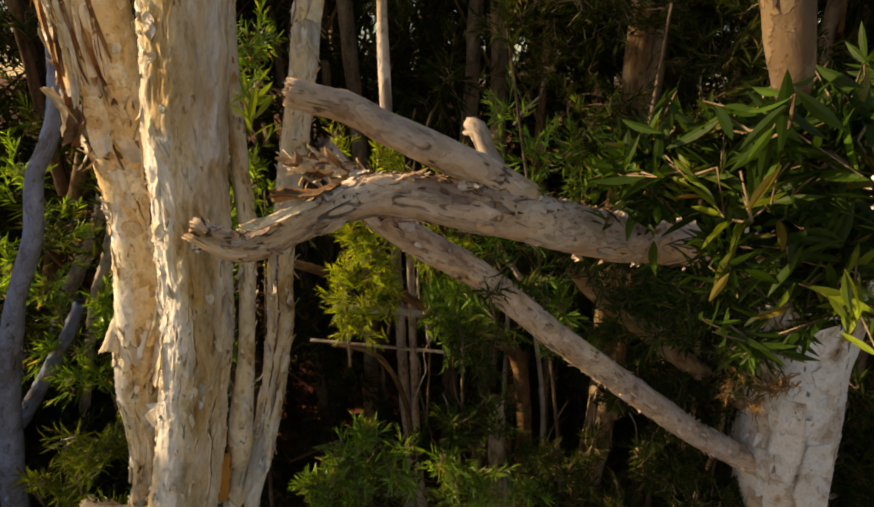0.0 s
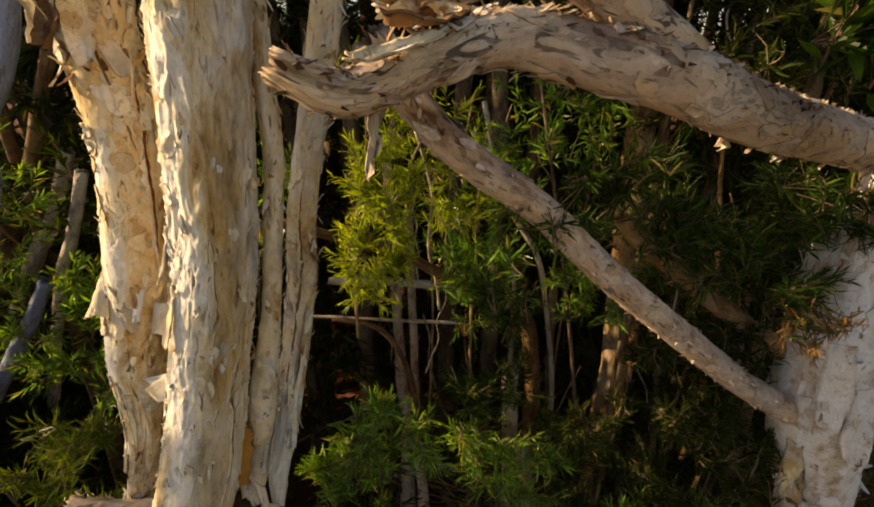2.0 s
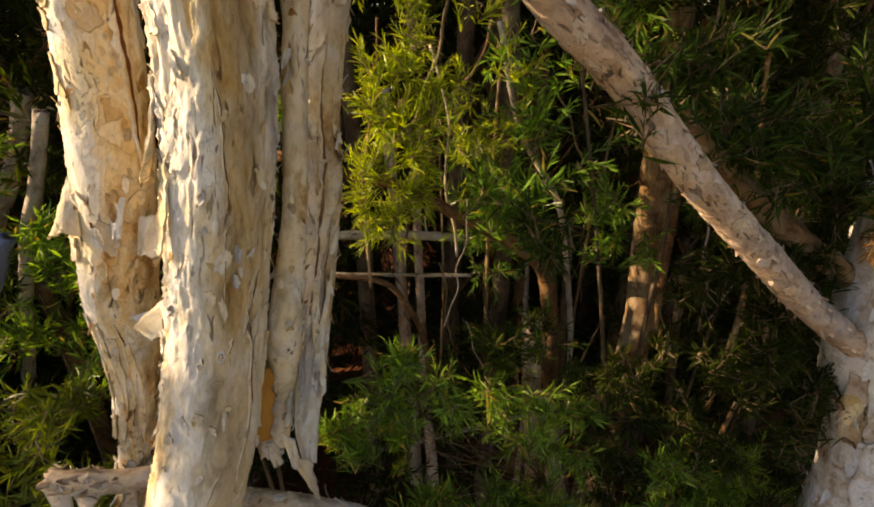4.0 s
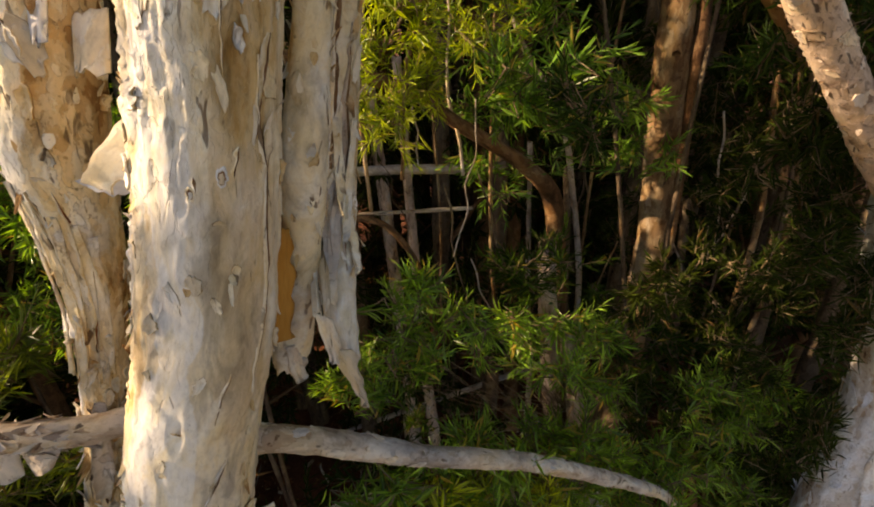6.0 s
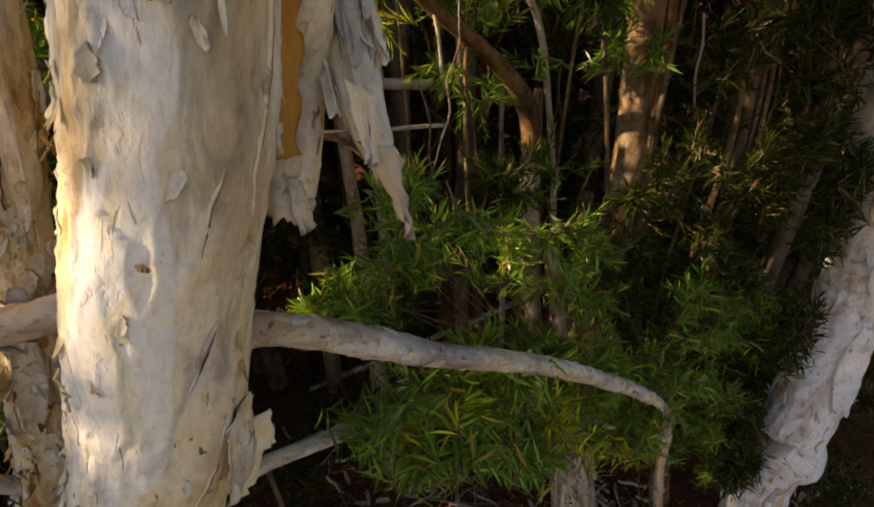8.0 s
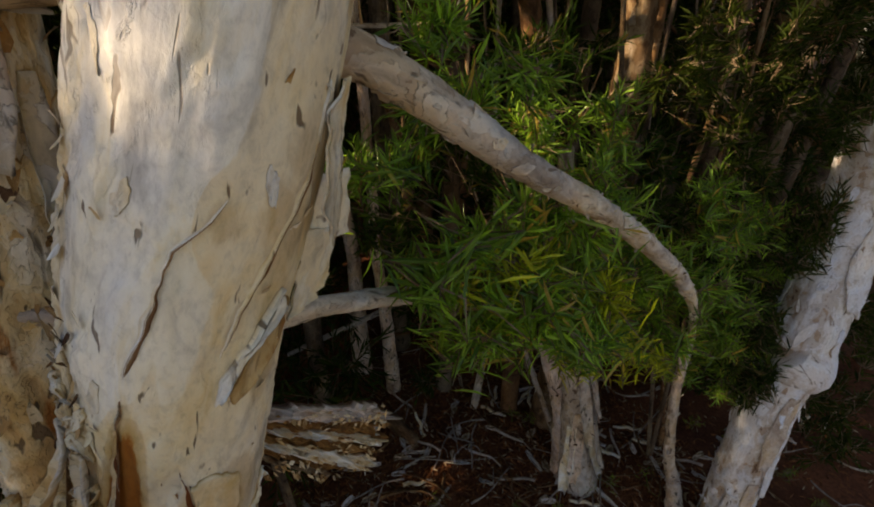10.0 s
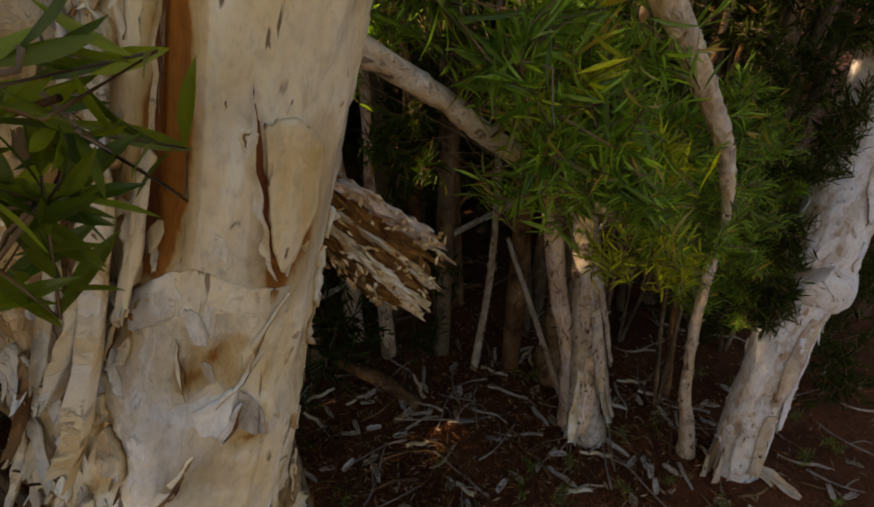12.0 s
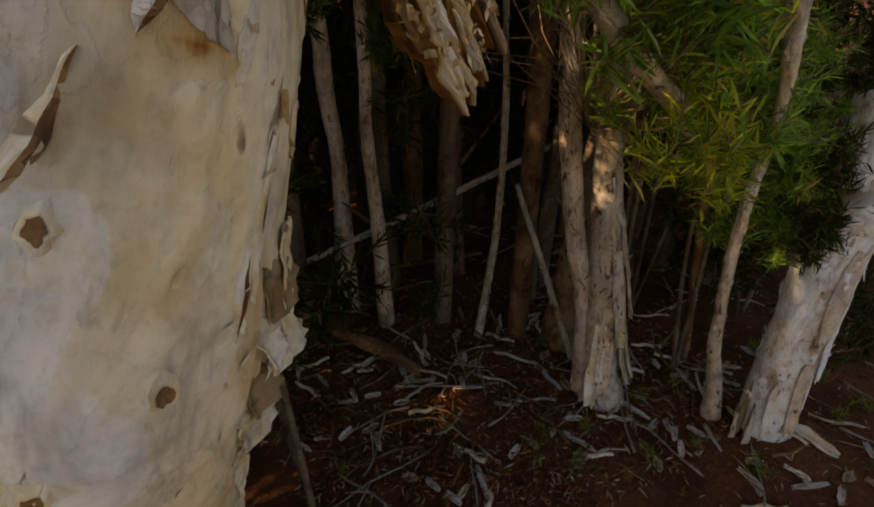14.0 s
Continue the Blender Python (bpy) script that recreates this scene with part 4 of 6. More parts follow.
scales(LM, 60, 313, TAN, (0.010, 0.028), (0.3, 0.6), (0.46, 0.66), 0.004, 0.010, (-0.88, -0.45, 0), 0.2)
scales(LM, 34, 314, TAN, (0.008, 0.022), (0.3, 0.6), (0.50, 0.66), 0.003, 0.010, (0.95, -0.35, 0), 0.10, 0.1, 0.6)
scales(LL, 120, 315, TAN, (0.010, 0.034), (0.4, 0.9), (0.05, 0.42), 0.0026, 0.008)
scales(LL, 90, 316, TAN, (0.010, 0.030), (0.3, 0.7), (0.42, 0.95), 0.005, 0.014)
scales(LR, 60, 317, PALE, (0.010, 0.030), (0.3, 0.7), (0.05, 0.95), 0.0024, 0.006)
scales(LA, 60, 318, PALEGREY, (0.006, 0.018), (0.4, 0.9), (0.05, 0.95), 0.0014, 0.004)
flap("bark_flap", [on(LM, 2.13, (-0.55, -0.83, 0), 0.005), on(LM, 2.14, (-0.47, -0.88, 0), 0.010), on(LM, 2.02, (-0.60, -0.80, 0), 0.012), on(LM, 2.0, (-0.70, -0.72, 0), 0.006)], 0.006, tree_a, TAN, 85, "curled tan edge of the fissure")


def knot(L, z, way, r, parent, material, seed):
    """A small hollow knot: a raised uneven rim round a dark hollow."""
    parent = L.ob or parent
    i, a0 = side(L, z, way)
    for name, mat_, rings in (("knot_hole", BROWN, ((0.0, -0.0005), (0.62, 0.002))), ("knot_rim", material, ((0.58, 0.0012), (0.78, 0.0026), (0.98, 0.0014), (1.2, -0.002)))):
        V, Q, tone, n = [], [], [], 24
        for rad, h in rings:
            for k in range(n):
                b = 2 * math.pi * k / n
                w = r * rad * (1 + 0.5 * noise.noise((math.cos(b) * 1.3, math.sin(b) * 1.3, seed)) + 0.25 * noise.noise((math.cos(b) * 4, math.sin(b) * 4, seed)))
                p = L.surface(i, a0 + w * math.cos(b) * 0.8 / L.C[i, 3], h * (1 + 0.5 * noise.noise((math.cos(b) * 2, math.sin(b) * 2, seed + 3)))) + L.T[i] * (w * 1.25 * math.sin(b))
                V.append(p)
                Q.append((w * math.cos(b) + seed * 0.2, 0.0, w * math.sin(b)))
                tone.append(0.60 + 0.1 * noise.noise((math.cos(b), math.sin(b), seed)))
        m = len(rings)
        F = [(q * n + k, q * n + (k + 1) % n, q * n + n + (k + 1) % n, q * n + n + k) for q in range(m - 1) for k in range(n)]
        mesh_ob(name, V, F, mat_, parent, "", True, {"bark": ("FLOAT_VECTOR", Q), "sheet": ("FLOAT", tone), "flaky": ("FLOAT", [0.3] * len(Q))})


knot(LM, 1.808, (-0.21, -0.98, 0), 0.010, tree_a, PALE, 2)
knot(LM, 1.645, (-0.12, -0.99, 0), 0.012, tree_a, TAN, 8)
knot(LM, 1.713, (0.36, -0.91, 0), 0.012, tree_a, TAN, 3)
knot(LM, 2.155, (0.08, -1, 0), 0.007, tree_a, PALE, 4)
knot(LM, 3.01, (0.06, -1, 0), 0.006, tree_a, PALE, 5)
knot(LM, 3.03, (0.42, -0.9, 0), 0.008, tree_a, WHITE, 6)
knot(LR, 2.975, (-0.45, -0.9, 0), 0.014, tree_a, GREY, 7)
seam(LM, [(1.86, (0.72, -0.62, 0)), (1.76, (0.7, -0.64, 0))], 0.006, tree_a, REDWOOD, PALE, 16, 0.010)
seam(LM, [(2.0, (-0.35, -0.93, 0)), (1.94, (-0.2, -0.97, 0))], 0.004, tree_a, BROWN, PALE, 17, 0.005)
for k, (z0, z1, a, c) in enumerate(((2.14, 2.095, 0.44, 0.49), (2.14, 2.11, 0.57, 0.56), (2.14, 2.11, 0.66, 0.65), (2.20, 2.172, -0.10, -0.09), (3.175, 3.06, 0.93, 0.77), (3.06, 3.03, 0.60, 0.57), (3.03, 3.012, 0.10, 0.10))):
    seam(LM, [(z0, (a, -math.sqrt(1 - a * a), 0)), (z1, (c, -math.sqrt(1 - c * c), 0))], 0.0045 if z0 < 2.5 else 0.008, tree_a, BROWN, TAN if z0 < 2.5 else PALE, 330 + k, 0.005)
strip(LM, 3.40, 3.27, (-0.95, -0.6, 0), 0.016, tree_a, TAN, lift=0.014, curl=0.006, seed=2)
strip(LM, 3.30, 3.18, (-0.7, -0.8, 0), 0.018, tree_a, PALE, lift=0.008, curl=0.004, seed=3)
strip(LM, 2.52, 2.40, (0.95, -0.35, 0), 0.05, tree_a, PALE, lift=0.016, curl=0.004, seed=5)
strip(LM, 2.18, 1.85, (-0.85, -0.65, 0), 0.02, tree_a, TAN, lift=0.016, curl=0.012, seed=9, label="long curled strip")
strip(LM, 2.06, 1.90, (-1.0, -0.35, 0), 0.018, tree_a, TAN, lift=0.02, curl=0.008, seed=10)
strip(LM, 2.20, 2.05, (-1.0, -0.2, 0), 0.02, tree_a, TAN, lift=0.03, curl=0.012, seed=11)
strip(LM, 1.60, 1.74, (0.93, -0.35, 0), 0.022, tree_a, TAN, lift=0.006, curl=0.003, seed=13)
strip(LM, 1.80, 1.70, (0.93, -0.35, 0), 0.018, tree_a, PALE, lift=0.008, curl=0.003, seed=18)
flap("bark_flap", [(-0.789, 1.37, 2.994), (-0.70, 1.335, 3.07), (-0.685, 1.33, 3.01), (-0.74, 1.335, 2.99)], 0.012, tree_a, PALE, 71, "stiff triangular curl")

flap("bark_flap", [(-0.725, 1.345, 2.395), (-0.682, 1.36, 2.392), (-0.690, 1.365, 2.318), (-0.734, 1.345, 2.332)], 0.008, tree_a, PALE, 89, "pinkish hanging sheet")
flap("bark_flap", [(-0.740, 1.335, 2.345), (-0.700, 1.355, 2.332), (-0.722, 1.35, 2.278), (-0.768, 1.325, 2.250)], 0.008, tree_a, TAN, 91, "torn tan inner bark")

# the left stem: deep folds, torn collar and flaps
strip(LL, 3.66, 3.80, (-0.7, -1, 0), 0.04, tree_a, TAN, lift=0.018, curl=0.014, seed=14, label="torn curl of bark")
strip(LL, 3.82, 3.70, (-1, -0.3, 0), 0.04, tree_a, TAN, lift=0.02, curl=0.014, seed=15)
strip(LL, 3.80, 3.66, (0.3, -1, 0), 0.03, tree_a, TAN, lift=0.018, curl=0.014, seed=16)
strip(LL, 3.78, 3.68, (-0.2, -1, 0), 0.03, tree_a, BROWN, lift=0.03, curl=0.02, seed=74)
strip(LL, 3.95, 3.80, (0.7, -0.8, 0), 0.012, tree_a, TAN, lift=0.01, curl=0.006, seed=17)
strip(LL, 3.90, 3.76, (0.1, -1, 0), 0.012, tree_a, PALE, lift=0.03, curl=0.006, seed=75)
seam(LL, [(3.95, (0.2, -1, 0)), (3.72, (0.3, -1, 0)), (3.5, (0.75, -0.7, 0))], 0.010, tree_a, BROWN, TAN, 18, 0.012)
seam(LL, [(3.68, (0.95, -0.4, 0)), (3.45, (0.9, -0.5, 0)), (3.25, (0.95, -0.4, 0))], 0.014, tree_a, REDWOOD, TAN, 19, 0.014)
flap("bark_flap", [(-0.872, 1.455, 3.245), (-0.850, 1.43, 3.235), (-0.857, 1.415, 3.155), (-0.913, 1.415, 3.142)], 0.012, tree_a, TAN, 72, "pointed pale flap")
flap("bark_flap", [(-0.771, 1.445, 3.171), (-0.725, 1.435, 3.178), (-0.735, 1.415, 3.111), (-0.781, 1.425, 3.106)], 0.010, tree_a, TAN, 73)
flap("bark_flap", [(-0.805, 1.44, 3.232), (-0.776, 1.43, 3.209), (-0.785, 1.405, 3.149), (-0.808, 1.415, 3.139)], 0.006, tree_a, WHITE, 74)
flap("bark_flap", [(-0.828, 1.425, 2.982), (-0.735, 1.40, 3.021), (-0.745, 1.40, 2.968), (-0.80, 1.415, 2.966)], 0.008, tree_a, WHITE, 75, "pale triangular flap")
for k, (w, mat_) in enumerate(((-0.75, PALE), (-0.35, PALE), (0.05, TAN), (0.4, PALE), (0.7, TAN))):
    strip(LL, 2.98 - 0.02 * k, 2.64 + 0.02 * (k % 2), (w, -1 + 0.3 * abs(w), 0), 0.012, tree_a, mat_, lift=0.002, curl=0.004, seed=80 + k, drift=0.25 * (-1) ** k)
seam(LL, [(2.97, (0.25, -0.97, 0)), (2.85, (0.45, -0.9, 0)), (2.70, (0.3, -0.95, 0))], 0.010, tree_a, REDWOOD, PALE, 21, 0.014)
seam(LL, [(2.97, (-0.25, -0.97, 0)), (2.85, (0.0, -1.0, 0)), (2.72, (-0.3, -0.95, 0))], 0.009, tree_a, BROWN, PALE, 22, 0.014)
strip(LL, 2.6, 2.42, (0.2, -1, 0), 0.02, tree_a, GREY, lift=0.02, curl=0.008, seed=88)
strip(LL, 2.5, 2.32, (0.75, -0.7, 0), 0.02, tree_a, TAN, lift=0.02, curl=0.008, seed=89)
for k in range(10):
    strip(LL, 2.22 - 0.05 * k, 2.10 - 0.05 * k, (0.9 - 0.2 * k, -0.8, 0), 0.010, tree_a, (TAN, GREY, BROWN, PALE)[k % 4], lift=0.020, curl=0.006, seed=90 + k, drift=0.3 * (-1) ** k)

flakes(LL, 80, 39, tree_a, TAN, 0.020, (0.20, 0.255), 0.016)
flakes(LL, 50, 40, tree_a, BROWN, 0.014, (0.19, 0.25), 0.010)
for k in range(9):
    w = -0.15 + 0.11 * k
    strip(LL, 4.02 - 0.02 * (k % 3), 3.76 + 0.03 * (k % 4), (w, -1 + 0.4 * abs(w), 0), 0.007, tree_a, (REDBARK, TAN, BROWN, REDBARK, PALE)[k % 5], lift=0.010, curl=0.004, seed=200 + k, drift=0.2 * (-1) ** k)
flakes(LSTUB, 60, 41, tree_a, GREY, 0.018, (0.3, 0.99), 0.008)
flap("bark_flap", [(-1.125, 1.405, 2.575), (-1.06, 1.40, 2.572), (-1.07, 1.395, 2.505), (-1.118, 1.40, 2.485)], 0.008, tree_a, GREY, 87, "splintered hanging end")
flap("bark_flap", [(-1.06, 1.40, 2.560), (-0.99, 1.395, 2.558), (-1.02, 1.39, 2.515), (-1.055, 1.395, 2.500)], 0.006, tree_a, GREY, 88)

# the right stem: a dark seam, wrinkled shaggy foot
seam(LR, [(3.45, (0.1, -1, 0)), (3.2, (0.2, -1, 0)), (3.02, (-0.1, -1, 0)), (2.9, (-0.3, -1, 0)), (2.82, (-0.3, -1, 0))], 0.010, tree_a, BROWN, PALE, 23, 0.008)
seam(LR, [(3.15, (0.6, -0.8, 0)), (2.95, (0.45, -0.9, 0)), (2.82, (0.5, -0.85, 0))], 0.009, tree_a, BROWN, GREY, 24, 0.010)
for k in range(7):
    w = -0.7 + 0.23 * k
    strip(LR, 3.02 - 0.05 * (k % 3), 2.79 + 0.03 * (k % 4), (w, -1 + 0.45 * abs(w), 0), 0.010, tree_a, (PALE, PALEGREY, PALE)[k % 3], lift=0.002 + 0.0006 * k, curl=0.005, seed=100 + k, drift=0.4 * (-1) ** k)
flap("bark_flap", [(-0.522, 1.262, 2.79), (-0.486, 1.268, 2.775), (-0.479, 1.262, 2.682), (-0.489, 1.258, 2.70)], 0.006, tree_a, GREY, 76, "hanging pointed strip")
flap("bark_flap", [(-0.53, 1.268, 2.84), (-0.508, 1.262, 2.83), (-0.505, 1.258, 2.765), (-0.520, 1.26, 2.775)], 0.005, tree_a, PALEGREY, 77)
flap("bark_flap", [(-0.596, 1.352, 2.73), (-0.578, 1.368, 2.725), (-0.576, 1.366, 2.665), (-0.594, 1.352, 2.660)], 0.004, tree_a, PALEGREY, 92, "square-ended loose sheet")
for k, (z, d) in enumerate(((1.735, 0.03), (1.685, 0.02), (1.64, 0.022), (1.78, 0.014))):
    flap("bark_flap", [on(LM, z, (0.80, -0.6, 0), 0.0), on(LM, z, (0.96, -0.25, 0), 0.0), on(LM, z - 0.05, (0.97, -0.2, 0), d), on(LM, z - 0.055, (0.86, -0.5, 0), d * 0.6)], 0.006, tree_a, (TAN, MIDB)[k % 2], 93 + k)
flakes(LM, 120, 42, tree_a, TAN, 0.012, (0.45, 0.62), 0.004, (-0.96, -0.3, 0), 0.15)
flakes(LM, 50, 43, tree_a, BROWN, 0.008, (0.45, 0.62), 0.003, (-0.92, -0.5, 0), 0.25)
flakes(LM, 24, 45, tree_a, PALE, 0.010, (0.40, 0.60), 0.003, (0.75, -0.65, 0), 0.2)
flakes(LT, 150, 38, tree_a, PALE, 0.012, (0.1, 0.9), 0.006)
flakes(LM, 120, 31, tree_a, PALE, 0.012, (0.05, 0.40), 0.0045)
flakes(LM, 100, 35, tree_a, PALE, 0.011, (0.1, 0.72), 0.0035, (-0.95, -0.4, 0), 0.4)
flakes(LL, 200, 32, tree_a, TAN, 0.014, (0.05, 0.62), 0.006)
flakes(LL, 240, 36, tree_a, TAN, 0.020, (0.60, 0.98), 0.012)
flakes(LL, 60, 37, tree_a, BROWN, 0.014, (0.62, 0.98), 0.010)
flakes(LR, 210, 33, tree_a, PALE, 0.014, (0.05, 0.95), 0.008)
flakes(LA, 60, 34, tree_a, GREY, 0.010, (0.1, 0.95), 0.006)


def torn_plate(a0, a1, e0, e1, back, thick, parent, material, seed, rag=0.05, rough=0.007, label=""):
    """A thick torn plate of bark from the edge a0-a1 to the ragged end e0-e1, set back from the eye's side."""
    nu, nv = 30, 11
    out = (e0 - a0).cross(a1 - a0).normalized()
    if out.y > 0:
        out = -out
    top, Q, tone = [], [], []
    for i in range(nu):
        u = i / (nu - 1)
        for j in range(nv):
            v = j / (nv - 1)
            w = v + (0.22 * noise.noise((u * 5, v * 2, seed + 4)) + 0.14 * noise.noise((u * 17, v * 3, seed + 6))) * (1 if 0 < j < nv - 1 else 1.5)
            end = e0.lerp(e1, w)
            p = a0.lerp(a1, w)
            q = p + (end - p) * u * (1 + rag * 6 * noise.noise((v * 5, seed, 2.0)) * u)
            h = rough * (noise.noise((u * 9, v * 4, seed)) + 0.7 * noise.noise((u * 22, v * 9, seed))) + 0.006 * math.sin(math.pi * v) + 0.012 * u * (1 - u)
            top.append(q + out * (h - back))
            Q.append((v * 0.03 + seed * 0.2, 0.0, u * 0.2))
            tone.append(0.58 + 0.25 * noise.noise((u * 8, v * 5, seed + 8)))
    o = nu * nv
    V = top + [p - out * thick for p in top]
    F = []
    for i in range(nu - 1):
        for j in range(nv - 1):
            p = i * nv + j
            F += [(p, p + 1, p + nv + 1, p + nv), (o + p, o + p + nv, o + p + nv + 1, o + p + 1)]
        for p in (i * nv, i * nv + nv - 1):
            F.append((p, p + nv, o + p + nv, o + p))
    for j in range(nv - 1):
        for p in (j, (nu - 1) * nv + j):
            F.append((p, p + 1, o + p + 1, o + p))
    mesh_ob("bark_layer", V, F, material, parent, label, False, {"bark": ("FLOAT_VECTOR", Q + Q), "sheet": ("FLOAT", tone + [0.1] * o), "flaky": ("FLOAT", [1.0] * (2 * o))})


def bark_slab(parent):
    """A thick torn slab that hangs from the trunk: pale ragged plates with dark red inner bark between them."""
    rr = random.Random(5)
    ends = [Vector((-0.662, 1.478, 1.905)), Vector((-0.656, 1.474, 1.855)), Vector((-0.676, 1.462, 1.795)), Vector((-0.735, 1.437, 1.80)), Vector((-0.79, 1.405, 1.88))]

    def rim(v):
        q = min(max(v, 0.0) * 4, 3.999)
        return ends[int(q)].lerp(ends[int(q) + 1], q - int(q))

    def root(v):
        return Vector((-0.84, 1.375, 2.085)).lerp(Vector((-0.85, 1.37, 1.985)), v)

    for k in range(4):
        v0, v1 = (0.0, 0.36, 0.55, 0.86)[k], (0.20, 0.44, 0.68, 0.95)[k]
        far = rr.uniform(0.9, 1.04)
        torn_plate(root(v0), root(v1), root(v0).lerp(rim(v0), far), root(v1).lerp(rim(v1), far), (0.0, 0.006, -0.003, 0.004)[k], 0.012, parent, (PINK, TAN, TAN, MIDB)[k], 150 + k, 0.07, 0.013)
        if k < 3:
            far = rr.uniform(0.86, 0.98)
            torn_plate(root(v1 - 0.06), root(v1 + 0.18), root(v1 - 0.06).lerp(rim(v1 - 0.06), far), root(v1 + 0.18).lerp(rim(v1 + 0.18), far), 0.008, 0.016, parent, AMBER, 160 + k, 0.05, 0.012, "dark amber inner bark")
    V, F, Q, tone = [], [], [], []
    for k in range(170):
        v, u = rr.choice((0.08, 0.14, 0.40, 0.61, 0.90)) + rr.gauss(0, 0.04), rr.uniform(0.05, 1.02) ** 0.7
        p = root(v).lerp(rim(v), u) + Vector((rr.gauss(0, 0.004), rr.uniform(-0.022, -0.004), rr.gauss(0, 0.005)))
        along = ((rim(v) - root(v)).normalized() + Vector((rr.gauss(0, 0.5), rr.gauss(0, 0.5), rr.gauss(0, 0.6)))).normalized()
        across = along.cross(Vector((rr.gauss(0, 0.4), -1, rr.gauss(0, 0.4)))).normalized()
        l, w = rr.uniform(0.006, 0.02), rr.uniform(0.003, 0.009)
        out = along.cross(across) * rr.uniform(-0.4, 0.4) * l
        o = len(V)
        V += [p - along * l * 0.5, p + across * w * 0.5 + out * 0.5, p + along * l * 0.5 + out, p - across * w * 0.5 + out * 0.2, p + along * l * 0.2 - across * w * 0.1 + out]
        F += [(o, o + 1, o + 4), (o + 1, o + 2, o + 4), (o + 2, o + 3, o + 4), (o + 3, o, o + 4)]
        t = rr.uniform(0.30, 0.56)
        tone += [t] * 5
        Q += [(u * 0.2 + k * 0.01, v * 0.1, j * 0.004) for j in range(5)]
    tagged(mesh_ob("loose_bark", V, F, TAN, parent, "", False, {"bark": ("FLOAT_VECTOR", Q), "sheet": ("FLOAT", tone), "flaky": ("FLOAT", [0.8] * len(V))}), kind="stuff")


bark_slab(tree_a)

# ---- the leaning white paperbark and its broken limbs ----
tree_b = hidden_empty("paperbark_tree", (0.98, 1.58, 0.15))
tagged(tree_b, "leaning white paperbark tree with bent trunk and broken limbs", "tree", "paperbark trees")
TRUNK_B = [(1.11, 1.67, -0.2, 0.15), (1.105, 1.67, 0.04, 0.118), (1.075, 1.685, 0.35, 0.108), (1.085, 1.705, 0.65, 0.106), (1.125, 1.735, 0.93, 0.112), (1.19, 1.76, 1.25, 0.118), (1.31, 1.84, 1.5, 0.12),
           (1.37, 1.89, 1.8, 0.118), (1.335, 1.90, 2.1, 0.12), (1.265, 1.89, 2.3, 0.138), (1.19, 1.87, 2.55, 0.146), (1.16, 1.86, 2.76, 0.142), (1.135, 1.86, 2.95, 0.134), (1.15, 1.87, 3.12, 0.125), (1.22, 1.89, 3.3, 0.11), (1.36, 1.95, 3.6, 0.085), (1.6, 2.1, 4.4, 0.06)]
trunk_b, LB = limb("trunk", TRUNK_B, tree_b, WHITE, 110, 0.009, 0.0048, 11, "white and grey peeling trunk")
fork, LF = limb("branch", [(-0.275, 0.93, 3.664, 0.014), (-0.22, 0.94, 3.643, 0.018), (-0.15, 0.98, 3.668, 0.021), (-0.078, 1.03, 3.688, 0.027), (0.021, 1.06, 3.672, 0.034), (0.106, 1.08, 3.654, 0.036), (0.26, 1.15, 3.605, 0.036),
                           (0.42, 1.24, 3.57, 0.038), (0.62, 1.38, 3.53, 0.04), (0.90, 1.62, 3.46, 0.043), (1.25, 1.88, 3.28, 0.05)], tree_b, PINK, 64, 0.007, 0.0028, 12, "thick broken branch with flaking pinkish grey bark")
limb("branch", [(-0.168, 0.98, 3.813, 0.016), (-0.11, 1.01, 3.795, 0.019), (-0.064, 1.04, 3.767, 0.021), (0.042, 1.07, 3.716, 0.024), (0.12, 1.085, 3.67, 0.026)], tree_b, PINK, 40, 0.008, 0.0026, 13, "forking grey branch with a broken end")
limb("twig_stub", [(0.03, 1.105, 3.768, 0.012), (0.045, 1.10, 3.765, 0.013), (0.06, 1.095, 3.735, 0.013), (0.09, 1.09, 3.69, 0.014)], tree_b, GREY, 18, 0.008, 0.002, 14)
limb("twig_stub", [(-0.078, 1.08, 4.2, 0.006), (-0.078, 1.08, 3.92, 0.0065), (-0.07, 1.05, 3.77, 0.0075)], tree_b, GREY, 12, 0.012, 0.001, 15, "thin upright grey shoot")
stub_b, LSB = limb("twig_stub", [(-0.205, 1.06, 3.715, 0.009), (-0.15, 1.05, 3.715, 0.012), (-0.08, 1.05, 3.69, 0.015)], tree_b, GREY, 26, 0.005, 0.006, 16, "torn stub with brown inner bark")
flakes(LSB, 60, 62, tree_b, TAN, 0.012, (0.0, 0.9), 0.010)
flakes(LSB, 40, 63, tree_b, BROWN, 0.010, (0.1, 0.95), 0.008)
diag, LD = limb("branch", [(-0.25, 1.31, 3.70, 0.03), (-0.131, 1.39, 3.537, 0.032), (0.065, 1.49, 3.381, 0.034), (0.30, 1.58, 3.16, 0.036), (0.55, 1.66, 2.95, 0.038), (0.80, 1.74, 2.745, 0.040), (1.08, 1.84, 2.55, 0.045)], tree_b, PINK, 48, 0.009, 0.003, 17,
                "straight fallen-looking grey branch with flaking bark")
